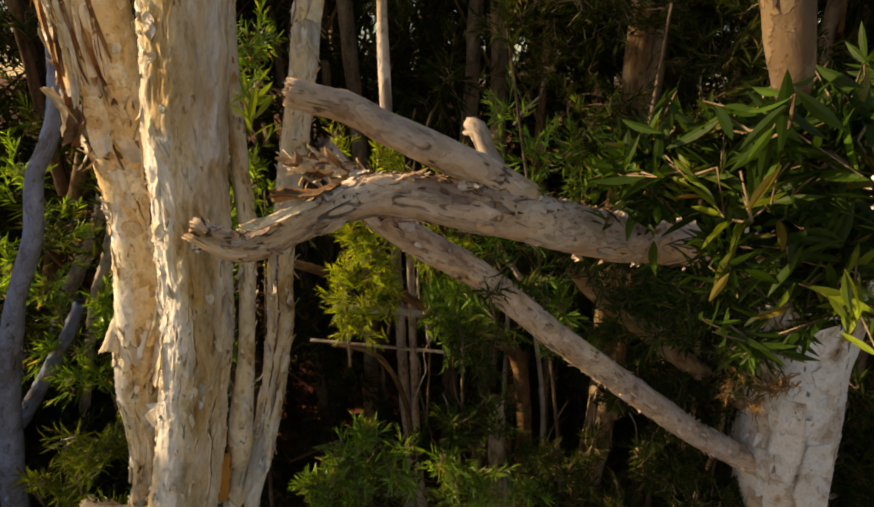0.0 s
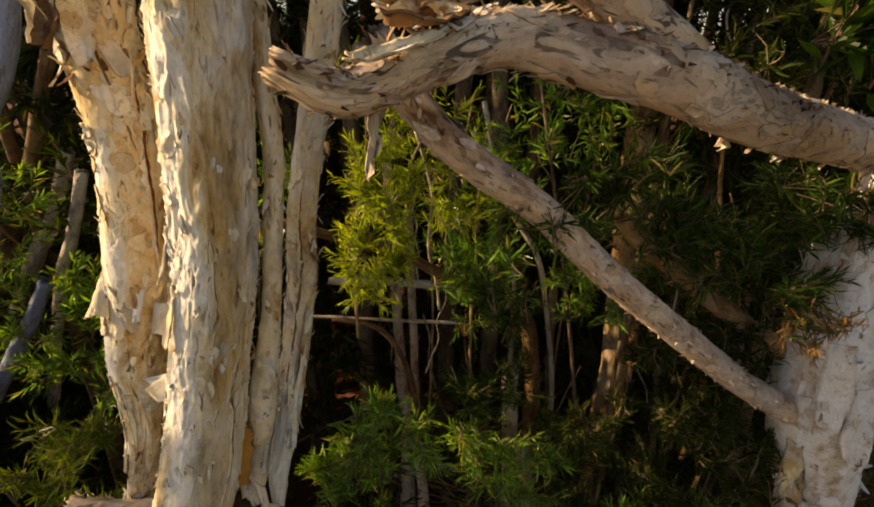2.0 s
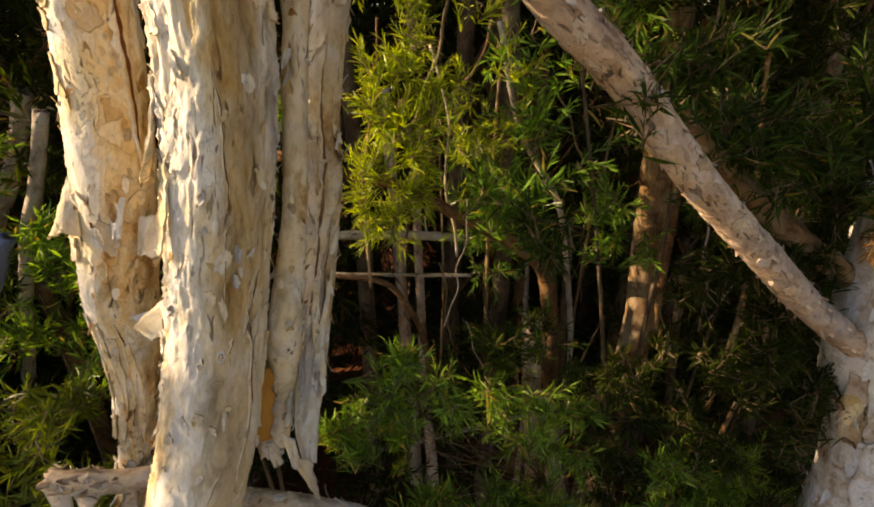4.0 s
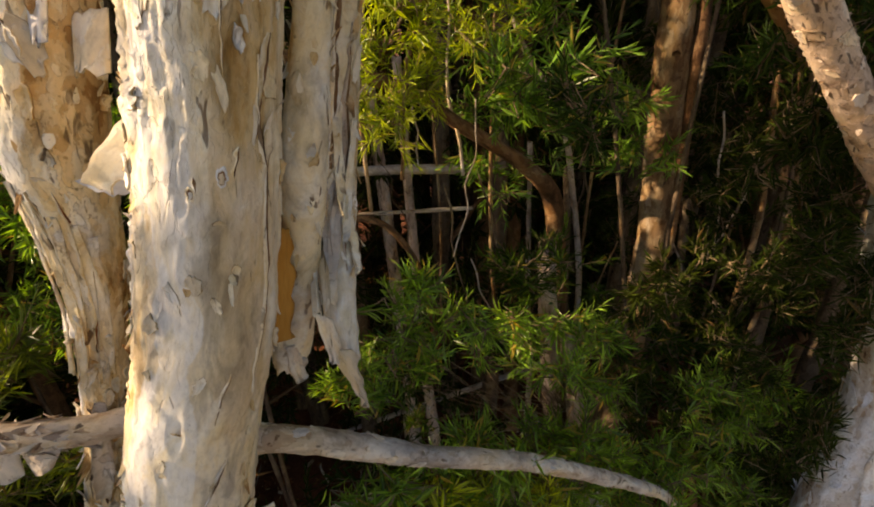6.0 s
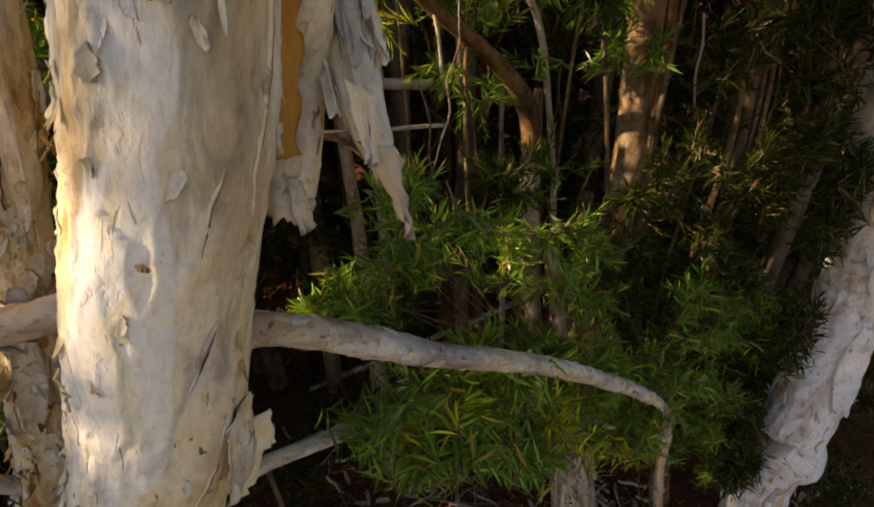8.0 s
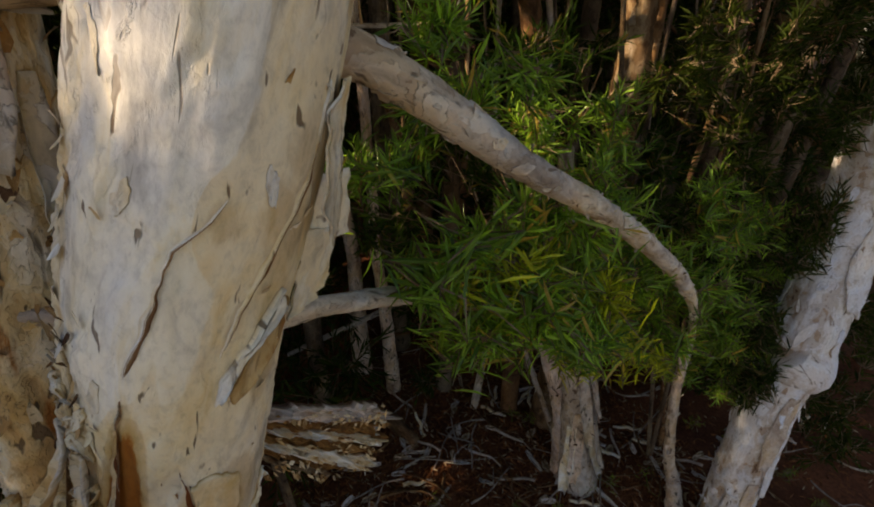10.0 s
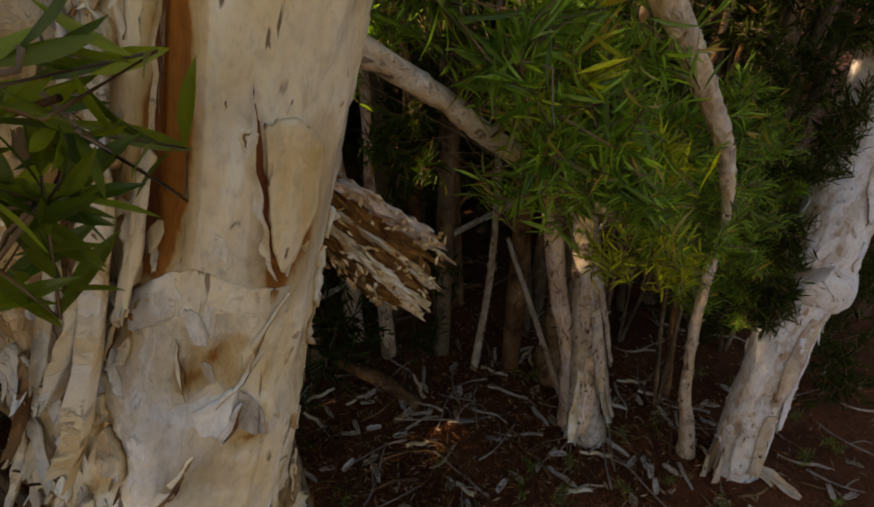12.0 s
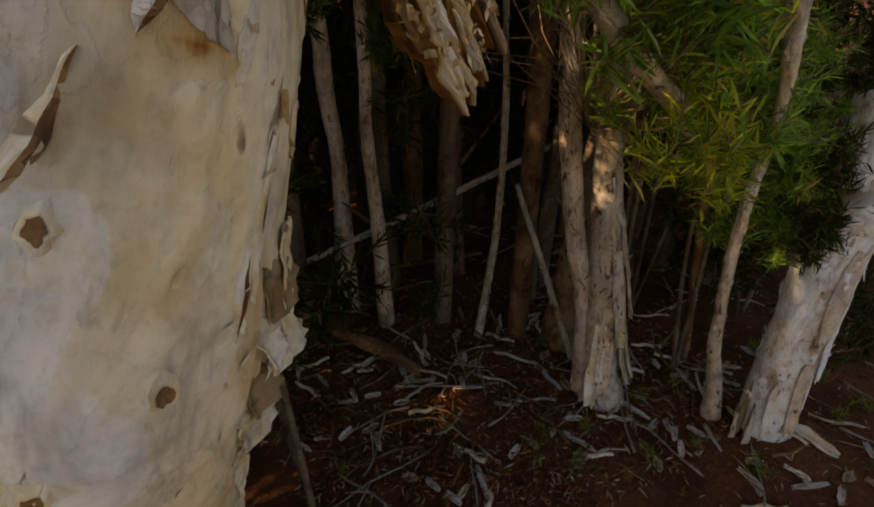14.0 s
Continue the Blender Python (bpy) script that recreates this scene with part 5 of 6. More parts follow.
limb("branch", [(0.38, 1.85, 3.25, 0.020), (0.45, 1.85, 3.18, 0.028), (0.62, 1.88, 3.05, 0.032), (0.85, 1.9, 2.88, 0.034), (1.1, 1.9, 2.72, 0.036)], tree_b, MIDB, 24, 0.014, 0.003, 18, "dull brown branch behind")

limb("knob", [(1.09, 1.77, 1.20, 0.11), (1.14, 1.75, 1.15, 0.135), (1.17, 1.74, 1.09, 0.138), (1.17, 1.74, 1.03, 0.12)], tree_b, WHITE, 40, 0.012, 0.006, 19, "swollen wrinkled collar", ends="round")
stump_, LS = limb("knob", [(1.17, 1.86, 2.36, 0.015), (1.115, 1.80, 2.34, 0.030), (1.09, 1.77, 2.31, 0.022), (1.08, 1.76, 2.28, 0.010)], tree_b, TAN, 24, 0.008, 0.008, 20, "torn stump of a lost branch")
flakes(LS, 50, 21, tree_b, TAN, 0.016, (0.1, 0.95), 0.012)
for k, (z0, z1, way, w, lf) in enumerate(((2.9, 2.62, (-0.6, -1, 0), 0.07, 0.03), (2.75, 2.45, (0.1, -1, 0), 0.09, 0.02), (2.5, 2.2, (-0.9, -0.6, 0), 0.06, 0.03), (2.2, 1.8, (-0.5, -1, 0), 0.08, 0.012), (1.7, 1.35, (-0.3, -1, 0), 0.09, 0.014),
                                           (1.0, 0.6, (-0.5, -1, 0), 0.06, 0.006), (0.8, 0.4, (0.1, -1, 0), 0.06, 0.006), (0.40, 0.12, (-0.9, -0.6, 0), 0.06, 0.02), (0.5, 0.1, (-0.4, -1, 0), 0.05, 0.008))):
    strip(LB, z0, z1, way, w, tree_b, (WHITE, WHITE, GREY)[k % 3], lift=lf, curl=0.008, seed=40 + k)
flakes(LB, 260, 51, tree_b, WHITE, 0.028, (0.0, 0.85), 0.014)
scales(LB, 70, 320, WHITE, (0.02, 0.07), (0.3, 0.7), (0.05, 0.8), 0.004, 0.014)
scales(LF, 90, 321, PINK, (0.008, 0.026), (0.4, 0.8), (0.02, 0.95), 0.0018, 0.004, None, 1, 0.3, 0.1)
scales(LD, 90, 322, PINK, (0.008, 0.026), (0.4, 0.8), (0.02, 0.95), 0.0018, 0.004, None, 1, 0.3, 0.1)
flakes(LF, 110, 52, tree_b, PINK, 0.010, (0.0, 0.95), 0.006)
flakes(LF, 120, 54, tree_b, BROWN, 0.006, (0.0, 0.34), 0.003, (0, -0.25, 0.95), 0.4)
flakes(LF, 60, 55, tree_b, DIM, 0.007, (0.0, 0.10), 0.003)
flakes(LF, 220, 58, tree_b, GREY, 0.007, (0.0, 0.45), 0.0025, (0, -0.1, 1), 0.55)
flakes(LF, 90, 59, tree_b, DIM, 0.005, (0.0, 0.40), 0.002, (0, -0.3, 0.95), 0.6)
flakes(LD, 190, 53, tree_b, PINK, 0.011, (0.0, 0.95), 0.005)
peel("bark_strip", LF, 22, 8, LF.facing(15, (0.0, -0.6, 0.8)), 0.008, tree_b, TAN, lift=0.010, curl=0.004, seed=61, label="curled strip along the break")
peel("bark_strip", LF, 26, 16, LF.facing(20, (-0.2, -0.2, 1)), 0.014, tree_b, BROWN, lift=0.016, curl=0.01, seed=62)

for k, (x0, y0, h, w, tip) in enumerate(((0.96, 1.66, 0.34, 0.05, 0.03), (0.92, 1.63, 0.20, 0.05, 0.03), (0.98, 1.60, 0.16, 0.06, 0.04), (0.94, 1.70, 0.40, 0.045, 0.05), (0.90, 1.68, 0.14, 0.04, 0.03))):
    flap("bark_shard", [(x0 + tip, y0 + 0.04, h), (x0 + tip + 0.012, y0 + 0.04, h - 0.03), (x0 + w, y0 - 0.01, -0.08), (x0 - w * 0.4, y0, -0.08)], 0.014, tree_b, (MIDB, GREY, PINK)[k % 3], 140 + k)
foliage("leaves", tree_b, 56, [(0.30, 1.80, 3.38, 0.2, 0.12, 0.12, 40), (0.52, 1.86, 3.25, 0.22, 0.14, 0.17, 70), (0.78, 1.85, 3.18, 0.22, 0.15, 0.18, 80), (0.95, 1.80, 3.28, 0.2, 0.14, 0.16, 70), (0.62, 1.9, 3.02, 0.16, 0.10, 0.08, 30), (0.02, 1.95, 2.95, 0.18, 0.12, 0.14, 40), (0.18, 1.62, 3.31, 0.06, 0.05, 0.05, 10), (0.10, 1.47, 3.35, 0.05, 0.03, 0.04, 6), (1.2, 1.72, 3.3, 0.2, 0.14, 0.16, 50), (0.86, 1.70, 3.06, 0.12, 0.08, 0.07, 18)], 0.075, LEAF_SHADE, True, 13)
# shade-dark leaves beside the trunk, added to keep the sun off it
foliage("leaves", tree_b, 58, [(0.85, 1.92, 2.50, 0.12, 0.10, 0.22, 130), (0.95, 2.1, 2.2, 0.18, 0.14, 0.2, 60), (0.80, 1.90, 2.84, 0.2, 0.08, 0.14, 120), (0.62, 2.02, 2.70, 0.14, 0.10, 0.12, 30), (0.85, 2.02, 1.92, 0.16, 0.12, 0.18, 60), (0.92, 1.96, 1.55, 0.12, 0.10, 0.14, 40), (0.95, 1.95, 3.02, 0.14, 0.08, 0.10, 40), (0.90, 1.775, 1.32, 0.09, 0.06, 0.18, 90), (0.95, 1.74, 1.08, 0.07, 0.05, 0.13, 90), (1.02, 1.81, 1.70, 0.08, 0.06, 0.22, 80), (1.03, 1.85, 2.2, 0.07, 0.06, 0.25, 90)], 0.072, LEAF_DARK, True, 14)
foliage("dry_leaves", tree_b, 57, [(0.84, 1.68, 2.99, 0.07, 0.05, 0.07, 20), (0.96, 1.66, 2.98, 0.07, 0.05, 0.06, 14), (0.90, 1.66, 2.90, 0.05, 0.04, 0.05, 8)], 0.05, DRY, True, 9, None, 0.8, (0, -0.1, -0.9))

for k, c in enumerate(([(-0.205, 0.965, 3.642), (-0.192, 0.97, 3.642), (-0.200, 0.975, 3.590), (-0.212, 0.98, 3.560)], [(0.185, 1.115, 3.612), (0.212, 1.125, 3.606), (0.211, 1.13, 3.570), (0.201, 1.13, 3.573)],
                       [(0.285, 1.165, 3.588), (0.312, 1.18, 3.580), (0.318, 1.18, 3.545), (0.303, 1.175, 3.552)], [(0.60, 1.36, 3.52), (0.64, 1.385, 3.51), (0.63, 1.38, 3.455), (0.615, 1.375, 3.46)])):
    flap("bark_flap", c, 0.004, tree_b, (GREY, PINK)[k % 2], 150 + k, "", 7, 0.002)

# ---- saplings, lianas and dead stems behind ----
def thin_stem(name, label, category, material, nodes, seg=10, amount=0.002, seed=0, group=""):
    base = min(nodes, key=lambda n: n[2])
    e = hidden_empty(name, base[:3])
    tagged(e, label, category, group)
    stem_, Ls = limb("stem", nodes, e, material, seg, 0.03, amount, seed)
    if seg >= 18:
        flakes(Ls, 70, seed + 500, e, material, 0.018, (0.05, 0.98), 0.007)
    return e


mid = hidden_empty("paperbark_sapling", (0.6, 2.63, -0.06))
tagged(mid, "tan young paperbark trunk with a split dark seam", "tree", "paperbark trees")
m_, LMID = limb("trunk", [(0.70, 2.63, 4.6, 0.05), (0.715, 2.63, 3.38, 0.057), (0.736, 2.63, 3.08, 0.066), (0.768, 2.63, 2.61, 0.070), (0.80, 2.63, 2.06, 0.075), (0.76, 2.63, 1.4, 0.085), (0.68, 2.63, 0.6, 0.1), (0.64, 2.63, -0.12, 0.12)], mid, MIDB, 36, 0.02, 0.005, 71)
limb("side_stem", [(0.80, 2.58, 3.5, 0.02), (0.81, 2.57, 3.0, 0.024), (0.83, 2.57, 2.5, 0.024), (0.85, 2.58, 2.1, 0.02)], mid, BROWN, 14, 0.03, 0.003, 72, "thin reddish side stem")
flakes(LMID, 120, 73, mid, MIDB, 0.03, (0.1, 0.95), 0.02)
bent = hidden_empty("dead_sapling", (0.45, 2.8, -0.06))
tagged(bent, "brown bent dead sapling with a leaning limb", "tree")
limb("stem", [(-0.75, 2.2, 3.1, 0.018), (-0.555, 2.25, 3.03, 0.020), (-0.322, 2.32, 2.942, 0.020), (-0.135, 2.4, 2.80, 0.025), (0.135, 2.55, 2.60, 0.03), (0.317, 2.70, 2.39, 0.045), (0.379, 2.75, 2.09, 0.045), (0.42, 2.78, 1.6, 0.05), (0.45, 2.8, -0.12, 0.06)], bent, BROWN, 18, 0.025, 0.004, 74)
LIANAS = [[(0.05, 2.76, 3.5, 0.012), (0.159, 2.76, 3.07, 0.012), (0.352, 2.76, 2.75, 0.015), (0.428, 2.76, 2.45, 0.014), (0.512, 2.76, 1.94, 0.015), (0.53, 2.78, 1.5, 0.015)],
          [(0.60, 2.76, 3.4, 0.006), (0.566, 2.76, 2.96, 0.007), (0.534, 2.76, 2.64, 0.008), (0.514, 2.76, 2.17, 0.008), (0.52, 2.78, 1.8, 0.009)],
          [(1.0, 2.5, 3.6, 0.009), (1.027, 2.5, 3.29, 0.010), (1.127, 2.5, 2.78, 0.013), (1.209, 2.5, 2.23, 0.014), (1.23, 2.55, 1.6, 0.015)],
          [(1.25, 2.5, 2.9, 0.008), (1.323, 2.5, 2.5, 0.010), (1.366, 2.5, 2.03, 0.011), (1.305, 2.5, 1.4, 0.012)],
          [(-0.02, 2.5, 3.5, 0.006), (-0.066, 2.5, 3.35, 0.007), (-0.292, 2.5, 3.07, 0.008), (-0.36, 2.5, 2.6, 0.008)],
          [(-0.40, 2.2, 3.5, 0.005), (-0.413, 2.2, 3.33, 0.005), (-0.473, 2.2, 3.02, 0.006), (-0.48, 2.2, 2.6, 0.006)],
          [(0.04, 2.65, 3.3, 0.007), (0.02, 2.65, 2.4, 0.009), (0.05, 2.65, 1.7, 0.01)],
          [(-0.2, 2.85, 3.2, 0.006), (-0.18, 2.85, 2.3, 0.007), (-0.2, 2.85, 1.7, 0.008)]]
liana_rng = random.Random(31)
for k in range(30):
    x, y, z = liana_rng.uniform(-0.45, 1.5), liana_rng.uniform(2.25, 3.0), liana_rng.uniform(1.9, 4.0)
    dx, l = liana_rng.uniform(-0.25, 0.25), liana_rng.uniform(0.35, 0.8)
    r = liana_rng.uniform(0.0025, 0.005)
    LIANAS.append([(x + dx * q / 6 + liana_rng.uniform(-0.022, 0.022), y + 0.005 * q, z - l * q / 6, r * (1 + 0.04 * q)) for q in range(7)])
for k, nodes in enumerate(LIANAS):
    thin_stem("liana", "thin pale hanging stem in the undergrowth", "vine", GREY if k == 0 else MIDB if k < 8 else (GREY, MIDB, DIM)[k % 3], nodes, 8, 0.0012, 80 + k, "thin stems")
thin_stem("dead_branch", "pale bare dead branch lying level", "branch", GREY, [(-0.75, 2.84, 2.55, 0.02), (-0.353, 2.86, 2.535, 0.023), (-0.046, 2.86, 2.51, 0.022), (0.15, 2.9, 2.5, 0.018)], 12, 0.003, 90)
thin_stem("dead_branch", "thin bare dead branch lying level", "branch", GREY, [(-0.85, 2.7, 2.41, 0.008), (-0.646, 2.7, 2.402, 0.010), (-0.051, 2.7, 2.378, 0.009)], 8, 0.002, 91)
thin_stem("dead_branch", "brown dead branch bent to the ground", "branch", BROWN, [(-0.7, 2.65, 2.42, 0.012), (-0.45, 2.65, 2.36, 0.014), (-0.30, 2.62, 2.1, 0.016), (-0.25, 2.6, 1.7, 0.018)], 10, 0.002, 92)
STANDS = [("paperbark_sapling", "slim dull tan sapling with a swollen base", PINK, [(-0.47, 3.3, 3.2, 0.03), (-0.424, 3.35, 1.8, 0.037), (-0.417, 3.4, 1.43, 0.044), (-0.384, 3.45, 0.98, 0.042), (-0.407, 3.5, 0.29, 0.066), (-0.403, 3.55, -0.15, 0.07)]),
          ("paperbark_sapling", "slim dull tan sapling beside another", PINK, [(-0.32, 3.0, 3.0, 0.022), (-0.299, 3.1, 1.61, 0.027), (-0.301, 3.15, 1.26, 0.031), (-0.267, 3.2, 0.72, 0.038), (-0.248, 3.25, 0.14, 0.05), (-0.24, 3.25, -0.12, 0.055)]),
          ("dead_sapling", "thin grey leaning dead stem", GREY, [(0.27, 2.9, 2.6, 0.012), (0.292, 2.9, 1.8, 0.014), (0.324, 2.9, 1.35, 0.018), (0.319, 2.9, 0.72, 0.021), (0.239, 2.9, 0.0, 0.027), (0.22, 2.9, -0.12, 0.028)]),
          ("dead_sapling", "broken grey pole leaning in the soil", GREY, [(0.323, 2.756, 1.0, 0.013), (0.409, 2.64, 0.66, 0.014), (0.603, 2.47, -0.02, 0.017), (0.63, 2.45, -0.12, 0.017)]),
          ("dead_sapling", "thin brown dead sapling in shade", DIM, [(0.55, 3.1, 2.4, 0.022), (0.61, 3.1, 1.39, 0.025), (0.733, 3.1, 0.45, 0.03), (0.78, 3.1, -0.12, 0.033)]),
          ("dead_sapling", "thin brown dead sapling in shade", DIM, [(1.2, 3.0, 2.2, 0.022), (1.343, 3.0, 1.05, 0.027), (1.527, 3.0, 0.26, 0.03), (1.6, 3.0, -0.12, 0.03)]),
          ("dead_sapling", "thin brown leaning stem", BROWN, [(0.88, 2.2, 1.6, 0.018), (0.945, 2.2, 1.09, 0.021), (1.051, 2.2, 0.63, 0.022), (1.194, 2.2, 0.05, 0.023), (1.22, 2.2, -0.12, 0.024)]),
          ("paperbark_sapling", "slim leaning sapling with scaly grey brown bark", GREY, [(0.615, 1.835, 1.3, 0.014), (0.630, 1.84, 1.15, 0.019), (0.675, 1.84, 0.88, 0.022), (0.77, 1.84, 0.51, 0.027), (0.87, 1.835, 0.26, 0.034), (0.99, 1.83, -0.12, 0.05)]),
          ("fallen_pole", "long grey fallen pole propped in the undergrowth", GREY, [(-0.9, 3.39, 0.40, 0.015), (-0.654, 3.4, 0.457, 0.016), (0.224, 3.45, 0.647, 0.020), (1.154, 3.5, 0.868, 0.021)]),
          ("fallen_pole", "brown dead pole lying behind", BROWN, [(-0.2, 3.6, 0.38, 0.015), (0.01, 3.6, 0.36, 0.016), (0.602, 3.6, 0.30, 0.018)]),
          ("fallen_pole", "brown dead pole lying behind", BROWN, [(-0.2, 3.6, 0.16, 0.012), (0.02, 3.6, 0.13, 0.014), (0.656, 3.6, 0.06, 0.016)]),
          ("fallen_log", "rotten red brown log on the litter", BROWN, [(-0.62, 3.2, 0.10, 0.03), (-0.50, 3.1, 0.06, 0.042), (-0.341, 2.95, 0.0, 0.05), (-0.236, 2.75, -0.04, 0.04)]),
          ("leaning_paperbark", "slim grey leaning trunk with skylight tint in its bark", BLUE, [(-1.1, 1.85, 4.4, 0.022), (-1.281, 1.9, 3.76, 0.023), (-1.44, 1.9, 3.49, 0.026), (-1.516, 1.9, 3.27, 0.030), (-1.691, 1.9, 2.96, 0.033), (-1.9, 1.9, 2.4, 0.045), (-2.2, 1.9, 1.2, 0.05), (-2.4, 1.9, -0.12, 0.06)]),
          ("leaning_paperbark", "thin grey leaning trunk", GREY, [(-1.95, 2.8, 3.25, 0.035), (-2.11, 2.8, 2.93, 0.038), (-2.417, 2.8, 2.48, 0.045), (-2.8, 2.8, 1.6, 0.05), (-3.2, 2.8, -0.1, 0.06)]),
          ("leaning_paperbark", "thin brown leaning trunk", BROWN, [(-1.9, 2.8, 3.7, 0.03), (-2.186, 2.8, 3.12, 0.034), (-2.413, 2.8, 2.74, 0.044), (-3.0, 2.85, 1.4, 0.05), (-3.4, 2.9, -0.1, 0.06)]),
          ("leaning_paperbark", "thin grey leaning trunk", GREY, [(-1.75, 2.6, 3.2, 0.026), (-1.889, 2.6, 2.88, 0.028), (-2.042, 2.6, 2.57, 0.026), (-2.4, 2.6, 1.5, 0.03), (-2.8, 2.6, -0.1, 0.04)]),
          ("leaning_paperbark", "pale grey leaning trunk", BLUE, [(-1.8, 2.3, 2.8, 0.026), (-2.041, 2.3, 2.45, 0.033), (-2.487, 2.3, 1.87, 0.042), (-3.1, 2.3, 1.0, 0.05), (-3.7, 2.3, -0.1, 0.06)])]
for k, (name, label, material, nodes) in enumerate(STANDS):
    thin_stem(name, label, "log" if "fallen" in name else "tree", material, nodes, 18, 0.003, 100 + k, "slim trunks and poles")

# the leafy clump in the middle, on two ragged stems
clump = hidden_empty("leafy_paperbark", (0.55, 2.2, -0.06))
tagged(clump, "leafy green young paperbark on two ragged stems", "tree")
c_, LC1 = limb("stem", [(0.2, 2.42, 2.3, 0.036), (0.231, 2.38, 1.72, 0.042), (0.271, 2.36, 1.35, 0.043), (0.357, 2.34, 0.92, 0.045), (0.47, 2.30, 0.46, 0.05), (0.52, 2.27, -0.12, 0.06)], clump, PINK, 34, 0.016, 0.004, 121, "tan stem")
c_, LC2 = limb("stem", [(0.25, 2.28, 2.0, 0.03), (0.336, 2.26, 1.47, 0.04), (0.403, 2.25, 1.13, 0.058), (0.489, 2.24, 0.70, 0.078), (0.552, 2.22, 0.14, 0.092), (0.57, 2.2, 0.0, 0.12), (0.58, 2.2, -0.15, 0.16)], clump, GREY, 44, 0.014, 0.006, 122, "pale ragged stem")
flakes(LC2, 130, 123, clump, GREY, 0.03, (0.3, 0.98), 0.02)
flakes(LC1, 70, 124, clump, MIDB, 0.022, (0.2, 0.98), 0.014)
for k, (z0, z1, w, lf) in enumerate(((0.85, 0.10, 0.9, 0.05), (0.7, 0.05, 0.3, 0.03), (0.6, 0.08, -0.4, 0.035), (0.9, 0.35, -0.1, 0.02), (0.5, 0.02, -0.9, 0.05), (1.05, 0.5, 0.5, 0.025))):
    strip(LC2, z0, z1, (w, -0.8, 0), 0.05, clump, (GREY, PALE, PINK)[k % 3], lift=lf, curl=0.014, seed=125 + k, drift=0.2 * (-1) ** k)
CLUMP_CROWN = [(0.27, 1.72, 1.60, 0.12, 0.07, 0.12, 26), (0.36, 1.82, 1.48, 0.12, 0.06, 0.12, 34), (0.50, 1.90, 1.38, 0.10, 0.06, 0.10, 18), (-0.45, 1.56, 1.92, 0.08, 0.06, 0.06, 14), (-0.54, 1.50, 2.14, 0.12, 0.07, 0.08, 34), (-0.38, 1.53, 2.02, 0.14, 0.08, 0.10, 56), (-0.20, 1.57, 1.90, 0.15, 0.08, 0.11, 60), (-0.03, 1.64, 1.78, 0.14, 0.08, 0.12, 26), (0.10, 1.70, 1.64, 0.12, 0.08, 0.12, 18), (-0.22, 1.64, 1.80, 0.10, 0.07, 0.07, 8), (-0.30, 1.62, 2.08, 0.22, 0.13, 0.15, 80), (-0.05, 1.74, 1.88, 0.25, 0.15, 0.17, 110), (0.2, 1.84, 1.75, 0.25, 0.17, 0.19, 100), (0.45, 1.86, 1.62, 0.22, 0.15, 0.18, 80), (-0.45, 1.75, 2.28, 0.16, 0.12, 0.12, 40),
               (0.30, 2.0, 1.45, 0.22, 0.16, 0.13, 50), (0.0, 2.05, 2.15, 0.3, 0.2, 0.18, 90), (-0.32, 1.9, 2.38, 0.22, 0.15, 0.14, 70), (-0.6, 2.05, 2.1, 0.18, 0.16, 0.14, 44), (0.35, 2.1, 2.0, 0.24, 0.17, 0.22, 70), (0.65, 1.95, 1.8, 0.2, 0.14, 0.2, 60)]


def dense(masses, more=1.55):
    return [(x, y, z, rx * 1.25, ry * 1.25, rz * 1.25, int(n * more)) for x, y, z, rx, ry, rz, n in masses]


def shrub(label, at, masses, seed, length=0.072, material=None, near=False, count=15, stems=2, more=1.55):
    e = hidden_empty("leafy_shrub", at)
    tagged(e, label, "shrub", "undergrowth shrubs")
    rng = random.Random(seed)
    masses = dense(masses, more)
    foliage("crown", e, seed, masses, length, material or LEAF, near, count)
    for k in range(stems):
        m = masses[k % len(masses)]
        p = Vector(at)
        q = Vector(m[:3]) + Vector((rng.uniform(-1, 1) * m[3], rng.uniform(-1, 1) * m[4], rng.uniform(-0.5, 0.5) * m[5])) * 0.7
        mid_ = (p + q) / 2 + Vector((rng.uniform(-0.1, 0.1), rng.uniform(-0.1, 0.1), 0.05))
        limb("stem", [(*(p - Vector((0, 0, 0.1))), 0.014), (*mid_, 0.010), (*q, 0.005)], e, DIM, 7, 0.05, 0.001, seed + k)
    return e


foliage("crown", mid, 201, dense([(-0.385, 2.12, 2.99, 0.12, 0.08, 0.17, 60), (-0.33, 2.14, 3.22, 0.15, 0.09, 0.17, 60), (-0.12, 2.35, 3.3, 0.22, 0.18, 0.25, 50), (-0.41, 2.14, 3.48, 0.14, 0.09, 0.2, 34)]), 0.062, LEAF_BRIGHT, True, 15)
foliage("crown", mid, 202, dense([(-0.05, 2.08, 2.97, 0.18, 0.10, 0.14, 36), (0.1, 2.5, 3.2, 0.28, 0.2, 0.3, 60), (0.35, 2.5, 3.5, 0.3, 0.2, 0.3, 50), (0.05, 2.6, 2.7, 0.25, 0.2, 0.2, 40), (0.5, 2.4, 2.8, 0.2, 0.2, 0.25, 36)]), 0.072, LEAF, False, 15)
